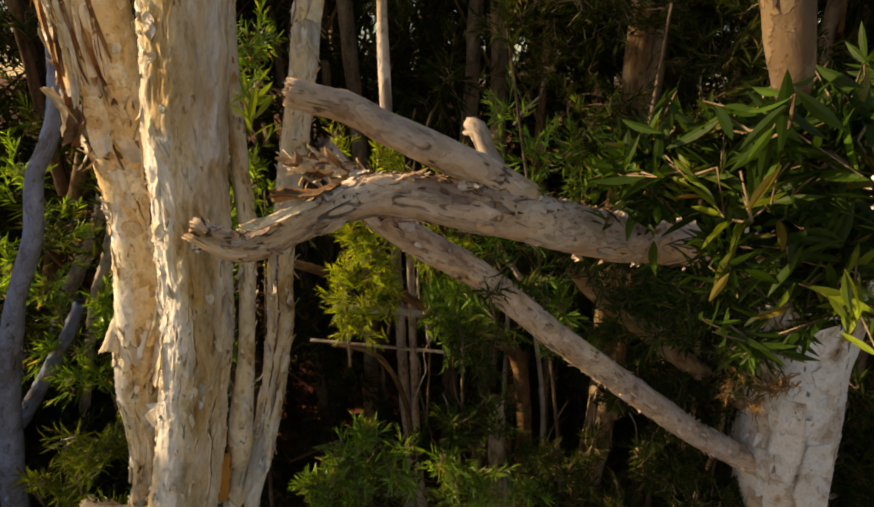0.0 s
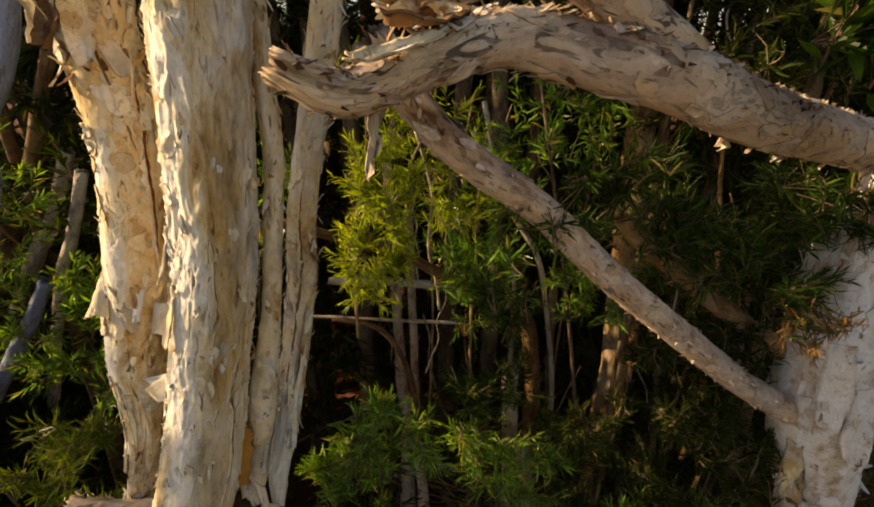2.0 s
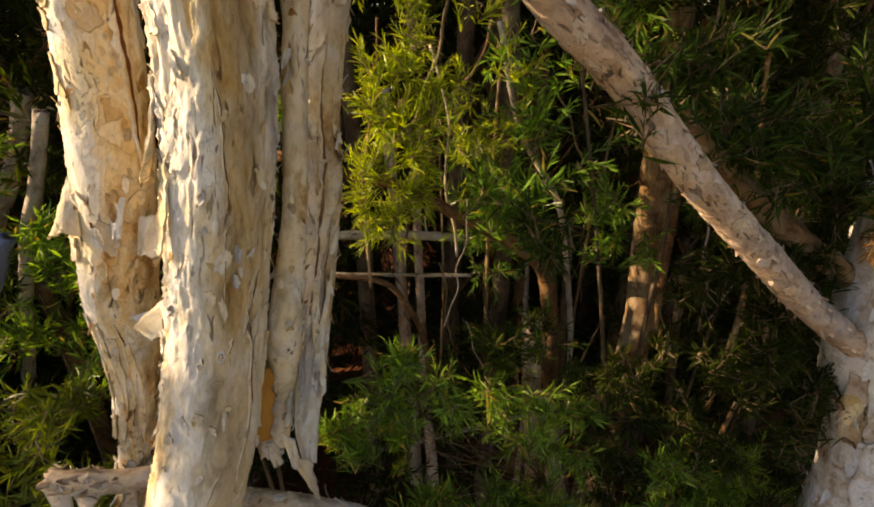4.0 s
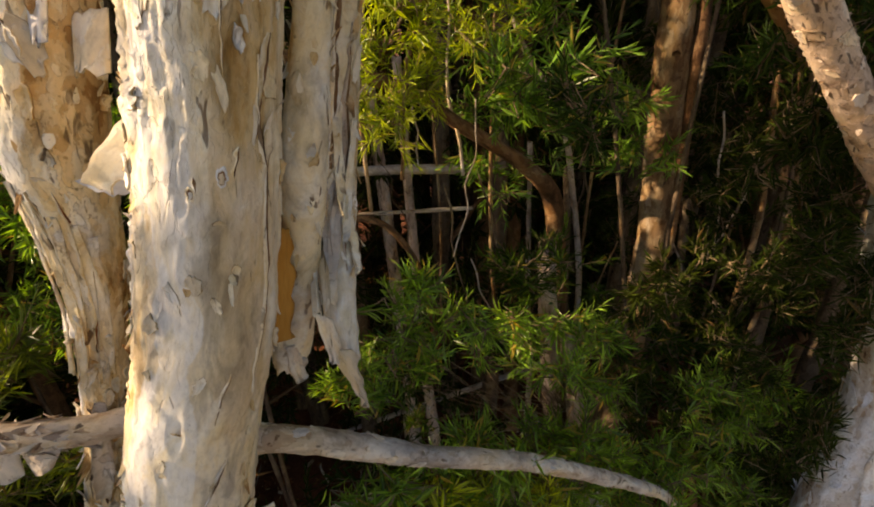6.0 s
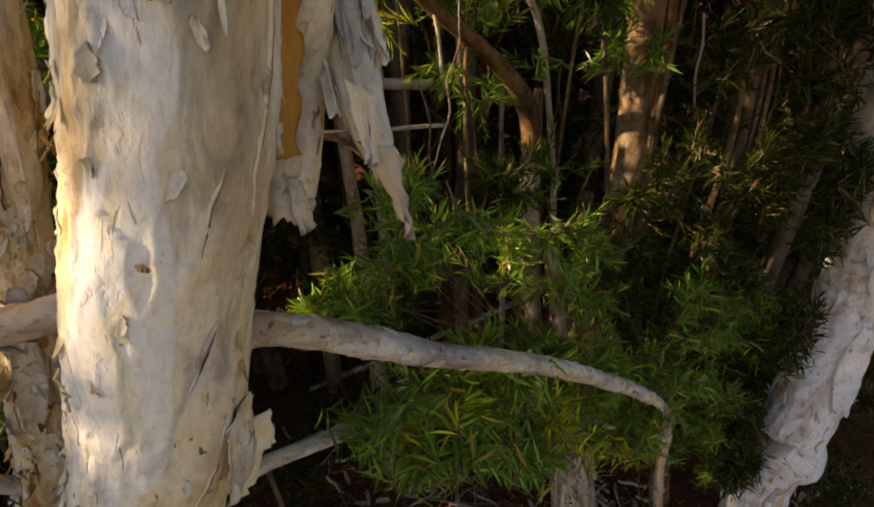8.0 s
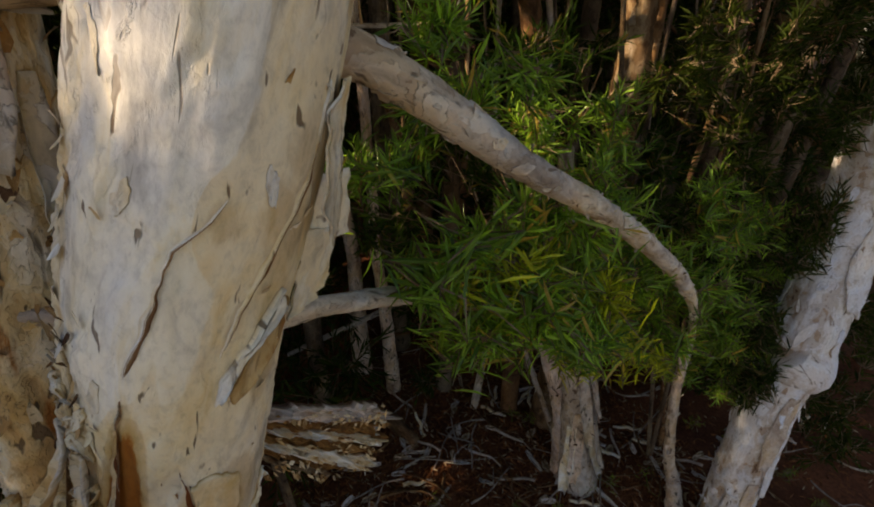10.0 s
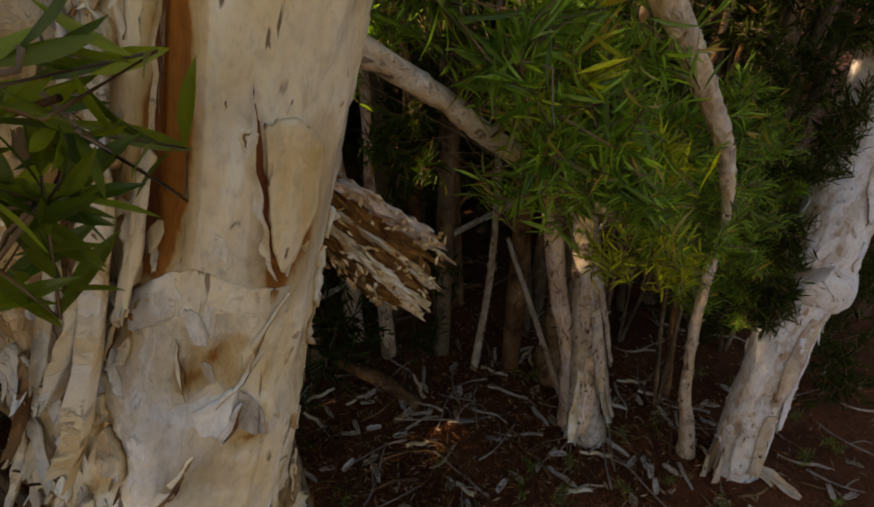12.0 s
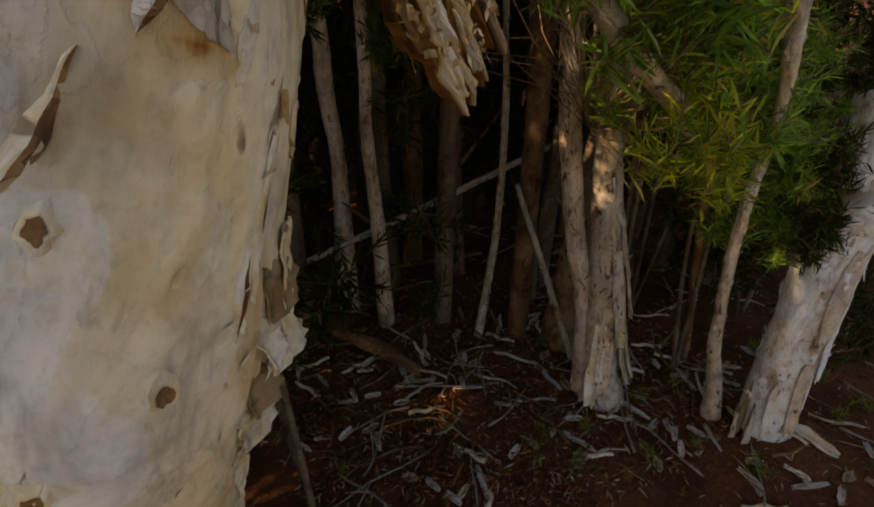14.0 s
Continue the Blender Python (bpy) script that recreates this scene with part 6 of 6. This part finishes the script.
shrub("dark green shrub against the white trunk", (1.1, 2.15, -0.06), [(1.08, 2.08, 1.55, 0.2, 0.16, 0.22, 70), (0.85, 2.0, 1.72, 0.15, 0.14, 0.18, 44), (0.8, 2.05, 1.35, 0.16, 0.14, 0.16, 44), (0.75, 1.95, 1.1, 0.12, 0.1, 0.12, 20), (0.86, 1.86, 1.32, 0.13, 0.09, 0.15, 50), (0.93, 1.86, 1.02, 0.09, 0.07, 0.10, 24)], 203, near=True, more=2.1)
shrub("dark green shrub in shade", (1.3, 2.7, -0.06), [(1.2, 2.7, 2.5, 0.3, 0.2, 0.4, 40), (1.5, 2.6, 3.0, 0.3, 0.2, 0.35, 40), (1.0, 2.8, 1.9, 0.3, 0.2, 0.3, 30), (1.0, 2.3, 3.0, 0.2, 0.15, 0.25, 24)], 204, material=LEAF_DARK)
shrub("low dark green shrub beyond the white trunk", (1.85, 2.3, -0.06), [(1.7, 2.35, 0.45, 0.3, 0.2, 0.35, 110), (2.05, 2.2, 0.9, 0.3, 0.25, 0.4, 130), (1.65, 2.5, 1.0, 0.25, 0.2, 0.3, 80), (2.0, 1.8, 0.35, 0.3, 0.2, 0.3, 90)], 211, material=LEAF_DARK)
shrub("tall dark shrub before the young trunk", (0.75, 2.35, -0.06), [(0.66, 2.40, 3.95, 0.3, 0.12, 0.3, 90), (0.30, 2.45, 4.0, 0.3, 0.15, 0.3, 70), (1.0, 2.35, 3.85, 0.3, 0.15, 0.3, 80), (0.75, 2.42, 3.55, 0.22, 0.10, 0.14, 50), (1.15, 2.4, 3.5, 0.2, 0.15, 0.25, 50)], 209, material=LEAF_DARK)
shrub("green shrub of narrow leaves under the leaning trunks", (-1.9, 2.2, -0.06), [(-1.9, 2.4, 2.45, 0.3, 0.2, 0.3, 80), (-1.5, 2.35, 2.2, 0.25, 0.2, 0.3, 60), (-1.55, 2.25, 2.75, 0.16, 0.14, 0.2, 40), (-2.2, 2.4, 3.1, 0.3, 0.2, 0.4, 60)], 205)
shrub("bright yellow-green shrub of narrow leaves", (-1.5, 1.75, -0.06), [(-1.35, 1.62, 2.52, 0.18, 0.12, 0.10, 44), (-1.1, 1.64, 2.42, 0.14, 0.10, 0.1, 30), (-1.3, 1.62, 2.25, 0.2, 0.12, 0.14, 40)], 206, material=LEAF_NEAR, near=True)
shrub("green shrub between the stems", (-0.95, 2.2, -0.06), [(-0.95, 2.5, 3.2, 0.2, 0.2, 0.35, 50), (-1.2, 2.3, 2.8, 0.25, 0.2, 0.3, 50), (-0.9, 2.2, 3.9, 0.2, 0.2, 0.3, 40)], 207)
# one crown in four leaf tones: plain (126), lit (127), shaded (128, 208)
foliage("crown", clump, 126, [(*m[:6], int(m[6] * 0.8)) for m in CLUMP_CROWN], 0.078, LEAF, True, 14, (0.3, 2.3, 1.4))
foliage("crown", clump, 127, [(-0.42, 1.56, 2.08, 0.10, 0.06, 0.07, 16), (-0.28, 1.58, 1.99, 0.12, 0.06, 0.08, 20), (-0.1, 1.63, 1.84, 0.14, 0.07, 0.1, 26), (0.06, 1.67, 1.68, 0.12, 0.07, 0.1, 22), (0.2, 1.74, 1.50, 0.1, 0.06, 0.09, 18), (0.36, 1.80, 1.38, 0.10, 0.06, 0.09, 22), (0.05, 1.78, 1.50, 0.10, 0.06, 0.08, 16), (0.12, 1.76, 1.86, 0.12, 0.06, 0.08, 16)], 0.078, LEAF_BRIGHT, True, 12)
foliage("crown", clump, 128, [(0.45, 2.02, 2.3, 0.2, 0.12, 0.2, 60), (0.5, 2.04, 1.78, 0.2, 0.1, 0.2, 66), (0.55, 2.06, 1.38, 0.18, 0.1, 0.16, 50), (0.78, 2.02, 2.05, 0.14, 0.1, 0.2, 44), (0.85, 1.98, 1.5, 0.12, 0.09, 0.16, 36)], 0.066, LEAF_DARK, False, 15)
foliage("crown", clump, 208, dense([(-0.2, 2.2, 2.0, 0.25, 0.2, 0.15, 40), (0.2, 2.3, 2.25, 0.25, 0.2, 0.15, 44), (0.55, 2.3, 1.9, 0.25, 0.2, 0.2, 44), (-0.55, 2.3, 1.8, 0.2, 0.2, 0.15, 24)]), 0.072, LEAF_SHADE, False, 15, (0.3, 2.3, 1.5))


# hedge beside the view, added to keep the sun off the lower trunks
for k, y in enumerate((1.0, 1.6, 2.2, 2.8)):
    shrub("dense dark green shrub added beside the view to block the sun", (-2.9, y, -0.06), [(-2.8, y, 1.0, 0.4, 0.35, 0.6, 170), (-2.7, y + 0.1, 1.9, 0.4, 0.35, 0.5, 200), (-2.8, y, 1.5, 0.35, 0.35, 0.3, 110)] + ([(-2.75, y - 0.38 * k, 2.5, 0.35, 0.33, 0.35, 150), (-2.75, y - 0.38 * k, 2.98, 0.36, 0.33, 0.22, 140)] if k < 2 else [(-2.75, 2.1, 2.0, 0.4, 0.3, 0.28, 380), (-2.4, 2.3, 1.6, 0.3, 0.3, 0.4, 200)] if k == 2 else [(-2.7, 2.6, 1.9, 0.4, 0.3, 0.3, 360)]), 210 + k, 0.11, LEAF_DARK, more=2.1)

# unseen shrub added to keep the sun off the white trunk
shrub("tall narrow dark green shrub, unseen, added to block the sun", (-2.8, 2.0, -0.06), [(-2.75, 2.0, 1.2, 0.3, 0.2, 0.5, 120), (-2.75, 1.95, 2.1, 0.3, 0.16, 0.4, 160), (-2.75, 1.63, 2.52, 0.3, 0.06, 0.13, 260), (-2.75, 1.86, 2.9, 0.3, 0.08, 0.4, 220), (-2.75, 1.82, 3.55, 0.3, 0.07, 0.35, 240), (-2.75, 1.81, 4.1, 0.3, 0.07, 0.3, 260), (-2.75, 1.81, 4.45, 0.3, 0.07, 0.2, 120)], 216, 0.11, LEAF_DARK, more=1.9)

# ---- overhanging sprays of leaves close to the eye ----
def spray(label, nodes, masses, seed, length, leaf):
    e = hidden_empty("leafy_branch", nodes[0][:3])
    tagged(e, label, "branch", "overhanging leafy branches")
    limb("stem", nodes, e, BROWN, 8, 0.02, 0.0008, seed)
    foliage("leaves", e, seed, masses, length, leaf, "broad", 12, None, 1.0, (0, 0, 0.15), 1.25)


spray("leafy green overhanging branch with broad narrow-tipped leaves", [(1.0, 1.6, 3.72, 0.007), (0.7, 1.2, 3.78, 0.005), (0.45, 1.02, 3.74, 0.004), (0.30, 0.98, 3.74, 0.003)],
      [(0.29, 0.88, 3.79, 0.04, 0.025, 0.02, 9), (0.36, 0.90, 3.80, 0.04, 0.03, 0.03, 9), (0.22, 1.0, 3.73, 0.06, 0.05, 0.05, 12), (0.30, 0.98, 3.78, 0.09, 0.06, 0.05, 26), (0.37, 0.98, 3.73, 0.10, 0.06, 0.07, 34), (0.46, 1.0, 3.79, 0.11, 0.06, 0.09, 38), (0.35, 0.95, 3.63, 0.07, 0.05, 0.05, 14), (0.54, 1.02, 3.7, 0.10, 0.06, 0.10, 34), (0.45, 0.97, 3.63, 0.09, 0.05, 0.06, 22), (0.42, 0.95, 3.56, 0.05, 0.04, 0.04, 6)], 301, 0.056, LEAF_SHADE)
spray("bright green leafy tip of an overhanging branch", [(0.62, 1.1, 3.9, 0.004), (0.5, 1.0, 3.84, 0.003), (0.40, 0.96, 3.79, 0.002)], [(0.40, 0.95, 3.78, 0.06, 0.03, 0.04, 6), (0.47, 0.95, 3.70, 0.06, 0.03, 0.05, 5), (0.30, 0.95, 3.72, 0.05, 0.03, 0.04, 3), (0.43, 0.93, 3.62, 0.05, 0.03, 0.04, 5)], 305, 0.05, LEAF_NEAR)
spray("small leafy shoot on the forked branch", [(-0.17, 1.0, 3.80, 0.003), (-0.19, 1.0, 3.815, 0.002), (-0.215, 1.0, 3.81, 0.0015)], [(-0.22, 1.0, 3.815, 0.025, 0.02, 0.012, 3)], 302, 0.034, LEAF_NEAR)
spray("green leafy shoot hanging before the trunk", [(-1.20, 1.45, 2.0, 0.004), (-1.08, 1.25, 2.15, 0.003), (-0.96, 1.14, 2.20, 0.002)], [(-0.95, 1.135, 2.205, 0.03, 0.02, 0.03, 3), (-1.0, 1.14, 2.19, 0.04, 0.03, 0.04, 5), (-1.06, 1.18, 2.15, 0.04, 0.03, 0.05, 5), (-1.10, 1.25, 2.30, 0.05, 0.04, 0.06, 5), (-1.12, 1.28, 2.45, 0.05, 0.04, 0.05, 4)], 303, 0.05, LEAF_NEAR)
near_limb = hidden_empty("broken_limb", (0.30, 0.88, 3.82))
tagged(near_limb, "smooth grey tan broken limb among overhanging leaves", "branch")
nl_, LN = limb("stem", [(0.303, 0.88, 3.8206, 0.012), (0.298, 0.88, 3.8386, 0.0152), (0.2824, 0.88, 3.8878, 0.0172), (0.254, 0.884, 4.01, 0.018), (0.2373, 0.892, 4.30, 0.018)], near_limb, DIM, 28, 0.008, 0.0012, 304)
flakes(LN, 16, 306, near_limb, DIM, 0.006, (0.05, 0.6), 0.002)

# ---- forest behind and around ----
def forest_tree(seed, label):
    e = hidden_empty("forest_tree", (0, 0, 0))
    tagged(e, label, "tree", "forest trees")
    rng = random.Random(seed)
    x = rng.uniform(-0.3, 0.3)
    limb("trunk", [(0, 0, -0.2, 0.07), (x * 0.3, 0.05, 1.5, 0.055), (x, 0, 3.5, 0.04), (x * 1.4, 0, 5.6, 0.015)], e, (DIM, DIM, BROWN)[seed % 3], 9, 0.12, 0.006, seed)
    masses = []
    for k in range(9):
        h = 0.7 + 5.0 * k / 8
        a = rng.uniform(0, 6.28)
        r = rng.uniform(0.15, 0.6)
        masses.append((x * h / 4 + r * math.cos(a), r * math.sin(a), h, 0.62, 0.62, 0.48, 40))
        limb("limb", [(x * h / 5, 0, h - 0.35, 0.016), (x * h / 5 + r * 0.6 * math.cos(a), r * 0.6 * math.sin(a), h - 0.1, 0.011), (x * h / 4 + 1.2 * r * math.cos(a), 1.2 * r * math.sin(a), h + 0.15, 0.005)], e, BROWN, 6, 0.1, 0.002, seed + k)
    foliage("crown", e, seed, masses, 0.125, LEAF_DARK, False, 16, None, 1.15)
    return e


# crowns stand above the view, added to keep sky light off the background
def tall_tree(seed, label, x, y):
    e = hidden_empty("tall_tree", (x, y, -0.06))
    tagged(e, label, "tree", "tall forest trees")
    rng = random.Random(seed)
    limb("trunk", [(x, y, -0.2, 0.06), (x + 0.1, y + 0.05, 2.5, 0.05), (x, y, 5.0, 0.04), (x, y, 7.0, 0.02)], e, DIM, 10, 0.1, 0.005, seed)
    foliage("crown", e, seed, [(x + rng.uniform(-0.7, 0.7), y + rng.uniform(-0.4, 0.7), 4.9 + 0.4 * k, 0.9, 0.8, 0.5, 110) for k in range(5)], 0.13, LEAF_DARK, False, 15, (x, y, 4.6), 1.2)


for k, (x, y) in enumerate(((-2.1, 3.4), (-0.75, 3.3), (0.1, 3.15), (0.95, 3.25), (2.0, 2.7), (1.7, 3.9), (-1.4, 4.2), (0.5, 4.2), (-3.0, 3.7), (-2.2, 4.3))):
    tall_tree(420 + k, "tall slim tree, its crown added above the view to block sky light", x, y)
kinds = [forest_tree(401, "slim dark green forest tree with narrow leaves"), forest_tree(402, "slim forest tree with grey trunk and narrow leaves"), forest_tree(403, "slim brown forest tree with drooping leaves")]
rng = random.Random(77)
spots = []
for row, (y, n) in enumerate(((3.7, 12), (4.3, 13), (5.0, 13), (6.0, 13))):
    for k in range(n):
        spots.append((-4.6 + 9.6 * (k + rng.uniform(0.2, 0.8)) / n + (0.3 if row % 2 else 0), y + rng.uniform(-0.3, 0.3), rng.uniform(0.85, 1.2) * (1.6 if row == 3 else 1.3 if row == 2 else 1)))
# ring of trees; those behind the eye are unseen, added to block sky light
for k in range(34):
    a = 2 * math.pi * (k + rng.random() * 0.5) / 34
    r = rng.uniform(9, 12)
    towards_sun = math.cos(a - math.atan2(SUN_FROM.y, SUN_FROM.x))
    spots.append((r * math.cos(a), r * math.sin(a), 0.9 if towards_sun > 0.6 or math.sin(a) < -0.2 else rng.uniform(2.0, 2.6)))
# trees at x < -2.4, y < 2.4 are out of view, added as sun blockers
for x, y, s in ((-2.5, 1.2, 0.62), (-2.9, 0.8, 0.66), (-3.0, 1.1, 0.68), (-2.9, 2.2, 0.42), (-1.7, 3.2, 0.95), (-2.3, 2.9, 0.9), (-1.2, 4.0, 1.0), (-3.3, 2.3, 0.62), (0.2, 3.9, 1.1), (1.9, 3.0, 1.0), (-3.4, 3.1, 0.95), (-4.4, 1.6, 0.8), (3.2, 2.2, 1.1), (3.0, 3.2, 1.0), (4.0, 0.8, 1.1), (2.3, 2.9, 0.9), (-4.6, 0.6, 0.72), (-4.9, -0.2, 0.78), (-5.3, 1.0, 0.85), (-2.9, 4.0, 1.0), (2.2, 3.6, 1.1), (-3.2, 3.7, 1.15), (-4.2, 4.1, 1.2), (-2.4, 3.8, 1.15), (-1.6, 7.0, 2.0), (-0.6, 7.2, 2.1), (0.4, 7.0, 2.0), (1.4, 7.2, 2.1), (2.4, 7.0, 2.0), (-2.6, 7.1, 2.0), (3.4, 6.8, 2.0), (-0.1, 5.5, 1.6), (1.0, 5.4, 1.6), (0.5, 4.8, 1.5), (1.7, 4.9, 1.5), (-3.6, 3.35, 1.05), (-3.9, 3.6, 1.15), (-4.7, 3.5, 1.2), (-5.6, 3.6, 1.3), (-4.3, 3.9, 1.3)):
    spots.append((x, y, s))
for k, (x, y, s) in enumerate(spots):
    # kept low here so that the sun still reaches the upper trunks
    if -8 < x < -2.9 and 1.2 < y < 2.2:
        s = min(s, 0.64)
    m = pose(x, y, -0.06, 0, 0, rng.uniform(0, 360))
    ob = kinds[k] if k < 3 else copy_thing(kinds[k % 3], m)
    ob.matrix_basis = m @ Matrix.Diagonal((s, s, s, 1))

# ---- litter on the ground ----
def stick_mesh(seed, length, r):
    rr = random.Random(seed)
    pts, x = [], 0.0
    n = 5
    for k in range(n):
        t = k / (n - 1)
        pts.append((length * (t - 0.5), 0.06 * length * rr.uniform(-1, 1), 0.02 * length * rr.uniform(0, 1), r * (1 - 0.45 * t)))
    return pts


def fallen_stick(seed, length, r, material, label):
    e = hidden_empty("fallen_stick", (0, 0, 0))
    tagged(e, label, "stick", "fallen sticks")
    nodes = stick_mesh(seed, length, r)
    limb("stick", nodes, e, material, 7, length / 12, r * 0.25, seed)
    if seed % 2:
        a = nodes[2]
        limb("side_twig", [(a[0], a[1], a[2], r * 0.6), (a[0] + 0.1 * length, a[1] + 0.12 * length, a[2] + 0.03, r * 0.5), (a[0] + 0.2 * length, a[1] + 0.2 * length, a[2] + 0.02, r * 0.3)], e, material, 6, length / 12, r * 0.2, seed + 9)
    return e


rng = random.Random(5)
stick_kinds = [fallen_stick(501, 0.35, 0.007, STICK, "weathered grey forked stick on the litter"), fallen_stick(502, 0.28, 0.011, GREY, "short weathered grey stick on the litter"), fallen_stick(503, 0.5, 0.008, BROWN, "thin brown dead stick on the litter"),
               fallen_stick(504, 0.18, 0.013, TAN, "short pale stick on the litter"), fallen_stick(505, 0.6, 0.006, STICK, "long thin grey twig on the litter")]
for k in range(180):
    if k < 70:
        x, y = rng.uniform(-0.95, 1.2), rng.uniform(1.9, 3.2)
    else:
        x, y = rng.uniform(-2.2, 2.4), rng.uniform(1.3, 4.2)
    m = pose(x, y, ground_height(x, y) + 0.012, rng.uniform(-8, 8), rng.uniform(-14, 10), rng.uniform(0, 360))
    ob = stick_kinds[k] if k < 5 else copy_thing(stick_kinds[rng.randrange(5)], m)
    ob.matrix_basis = m


def bark_piece(seed, label):
    rr = random.Random(seed)
    n, m = 7, 5
    V, F, Q, tone = [], [], [], []
    l, w = rr.uniform(0.07, 0.16), rr.uniform(0.018, 0.04)
    for r in range(n):
        t = r / (n - 1)
        for c in range(m):
            e = c / (m - 1) - 0.5
            ww = w * (1 - 0.5 * abs(2 * t - 1) ** 3 + 0.25 * noise.noise((t * 4, seed, 0.3)))
            V.append((l * (t - 0.5), ww * e, 0.25 * w * (2 * e) ** 2 + 0.012 * noise.noise((t * 5, e * 3, seed)) + 0.01))
            Q.append((e * w, seed * 0.1, t * l))
            tone.append(rr.uniform(0.4, 0.9))
    o = n * m
    V += [(x, y, z - 0.004) for x, y, z in V]
    for r in range(n - 1):
        for c in range(m - 1):
            p = r * m + c
            F += [(p, p + 1, p + m + 1, p + m), (o + p, o + p + m, o + p + m + 1, o + p + 1)]
        for p in (r * m, r * m + m - 1):
            F.append((p, p + m, o + p + m, o + p))
    for c in range(m - 1):
        p = (n - 1) * m + c
        F += [(p, p + 1, o + p + 1, o + p), (c, o + c, o + c + 1, c + 1)]
    ob = mesh_ob("bark_piece", V, F, (GREY, MIDB, PINK)[seed % 3], None, "", True, {"bark": ("FLOAT_VECTOR", Q + Q), "sheet": ("FLOAT", tone + tone), "flaky": ("FLOAT", [1.0] * (2 * len(Q)))})
    return tagged(ob, label, "bark", "fallen bark pieces")


piece_kinds = [bark_piece(600 + k, "curled pale piece of shed bark on the litter") for k in range(6)]
for k in range(120):
    x, y = (rng.uniform(-0.95, 1.1), rng.uniform(1.9, 3.1)) if k < 60 else (rng.uniform(0.5, 2.0), rng.uniform(1.0, 2.1)) if k < 100 else (rng.uniform(-2, 2.2), rng.uniform(1.4, 4.0))
    if k in (10, 11, 12, 13, 14, 15, 16, 17):
        x, y = rng.uniform(-0.65, -0.1), rng.uniform(2.65, 3.0)
    m = pose(x, y, ground_height(x, y) + 0.004, rng.uniform(-20, 20), rng.uniform(-12, 12), rng.uniform(0, 360))
    ob = piece_kinds[k] if k < 6 else copy_thing(piece_kinds[rng.randrange(6)], m)
    ob.matrix_basis = m
slab = bark_piece(642, "large pale slab of bark at the foot of the white trunk")
slab.matrix_basis = pose(1.145, 1.50, ground_height(1.145, 1.50) + 0.035, 8, 14, -70) @ Matrix.Diagonal((1.7, 2.0, 2.0, 1))


def litter():
    """Dry leaves and crumbs of bark all over the ground near the trees."""
    g = np.random.default_rng(9)
    n = 20000
    x, y = g.uniform(-2.4, 2.6, n), g.uniform(1.0, 4.4, n)
    near = g.random(n) < 0.5
    x[near], y[near] = g.uniform(-1.0, 1.3, near.sum()), g.uniform(1.7, 3.3, near.sum())
    a, l, w = g.uniform(0, 6.283, n), g.uniform(0.02, 0.065, n), g.uniform(0.004, 0.011, n)
    V, F = [], []
    for k in range(n):
        c, s = math.cos(a[k]), math.sin(a[k])
        z = ground_height(x[k], y[k]) + 0.004 + 0.01 * g.random()
        t1, t2 = g.uniform(-0.012, 0.012), g.uniform(-0.008, 0.008)
        o = len(V)
        for u, v, h in ((-0.5, 0, t1), (0, 0.5, t2), (0.5, 0, -t1 * 0.5), (0, -0.5, 0.003)):
            V.append((x[k] + c * u * l[k] - s * v * w[k], y[k] + s * u * l[k] + c * v * w[k], z + h))
        F.append((o, o + 1, o + 2, o + 3))
    tagged(mesh_ob("leaf_litter", V, F, LITTER, None, "", False), "dry brown leaves and bark crumbs on the soil", "leaf litter", kind="stuff")


LITTER = leaf_mat("dry leaf", (0.09, 0.028, 0.012), (0.28, 0.105, 0.045), (0.46, 0.34, 0.26), 0.88, 0.1, 0.7, 0.15)
litter()


def seedling(at, seed, label, length=0.045, n=7):
    e = hidden_empty("seedling", at)
    tagged(e, label, "seedling", "green seedlings")
    foliage("leaves", e, seed, [(at[0], at[1], at[2] + 0.05, 0.07, 0.07, 0.05, n)], length, LEAF_NEAR, True, 7, (at[0], at[1], at[2] - 0.02), 1.2)


for k, (x, y, n) in enumerate(((0.15, 2.1, 9), (0.3, 2.0, 8), (0.62, 2.12, 8), (0.72, 2.05, 6), (-1.0, 2.6, 7), (-0.8, 2.35, 5), (0.05, 2.0, 7), (0.2, 1.9, 8), (0.95, 2.0, 5), (1.5, 2.2, 8), (-0.55, 3.35, 8), (0.5, 2.65, 10), (1.55, 1.9, 10), (-0.25, 2.3, 4), (0.42, 2.75, 8), (0.85, 1.55, 9), (1.45, 1.5, 9), (1.3, 1.3, 8), (0.7, 1.75, 7), (1.7, 1.75, 12), (1.75, 1.55, 12), (1.6, 2.05, 12), (0.5, 1.8, 6))):
    seedling((x, y, ground_height(x, y)), 700 + k, "small green seedling in the litter", 0.05, n)
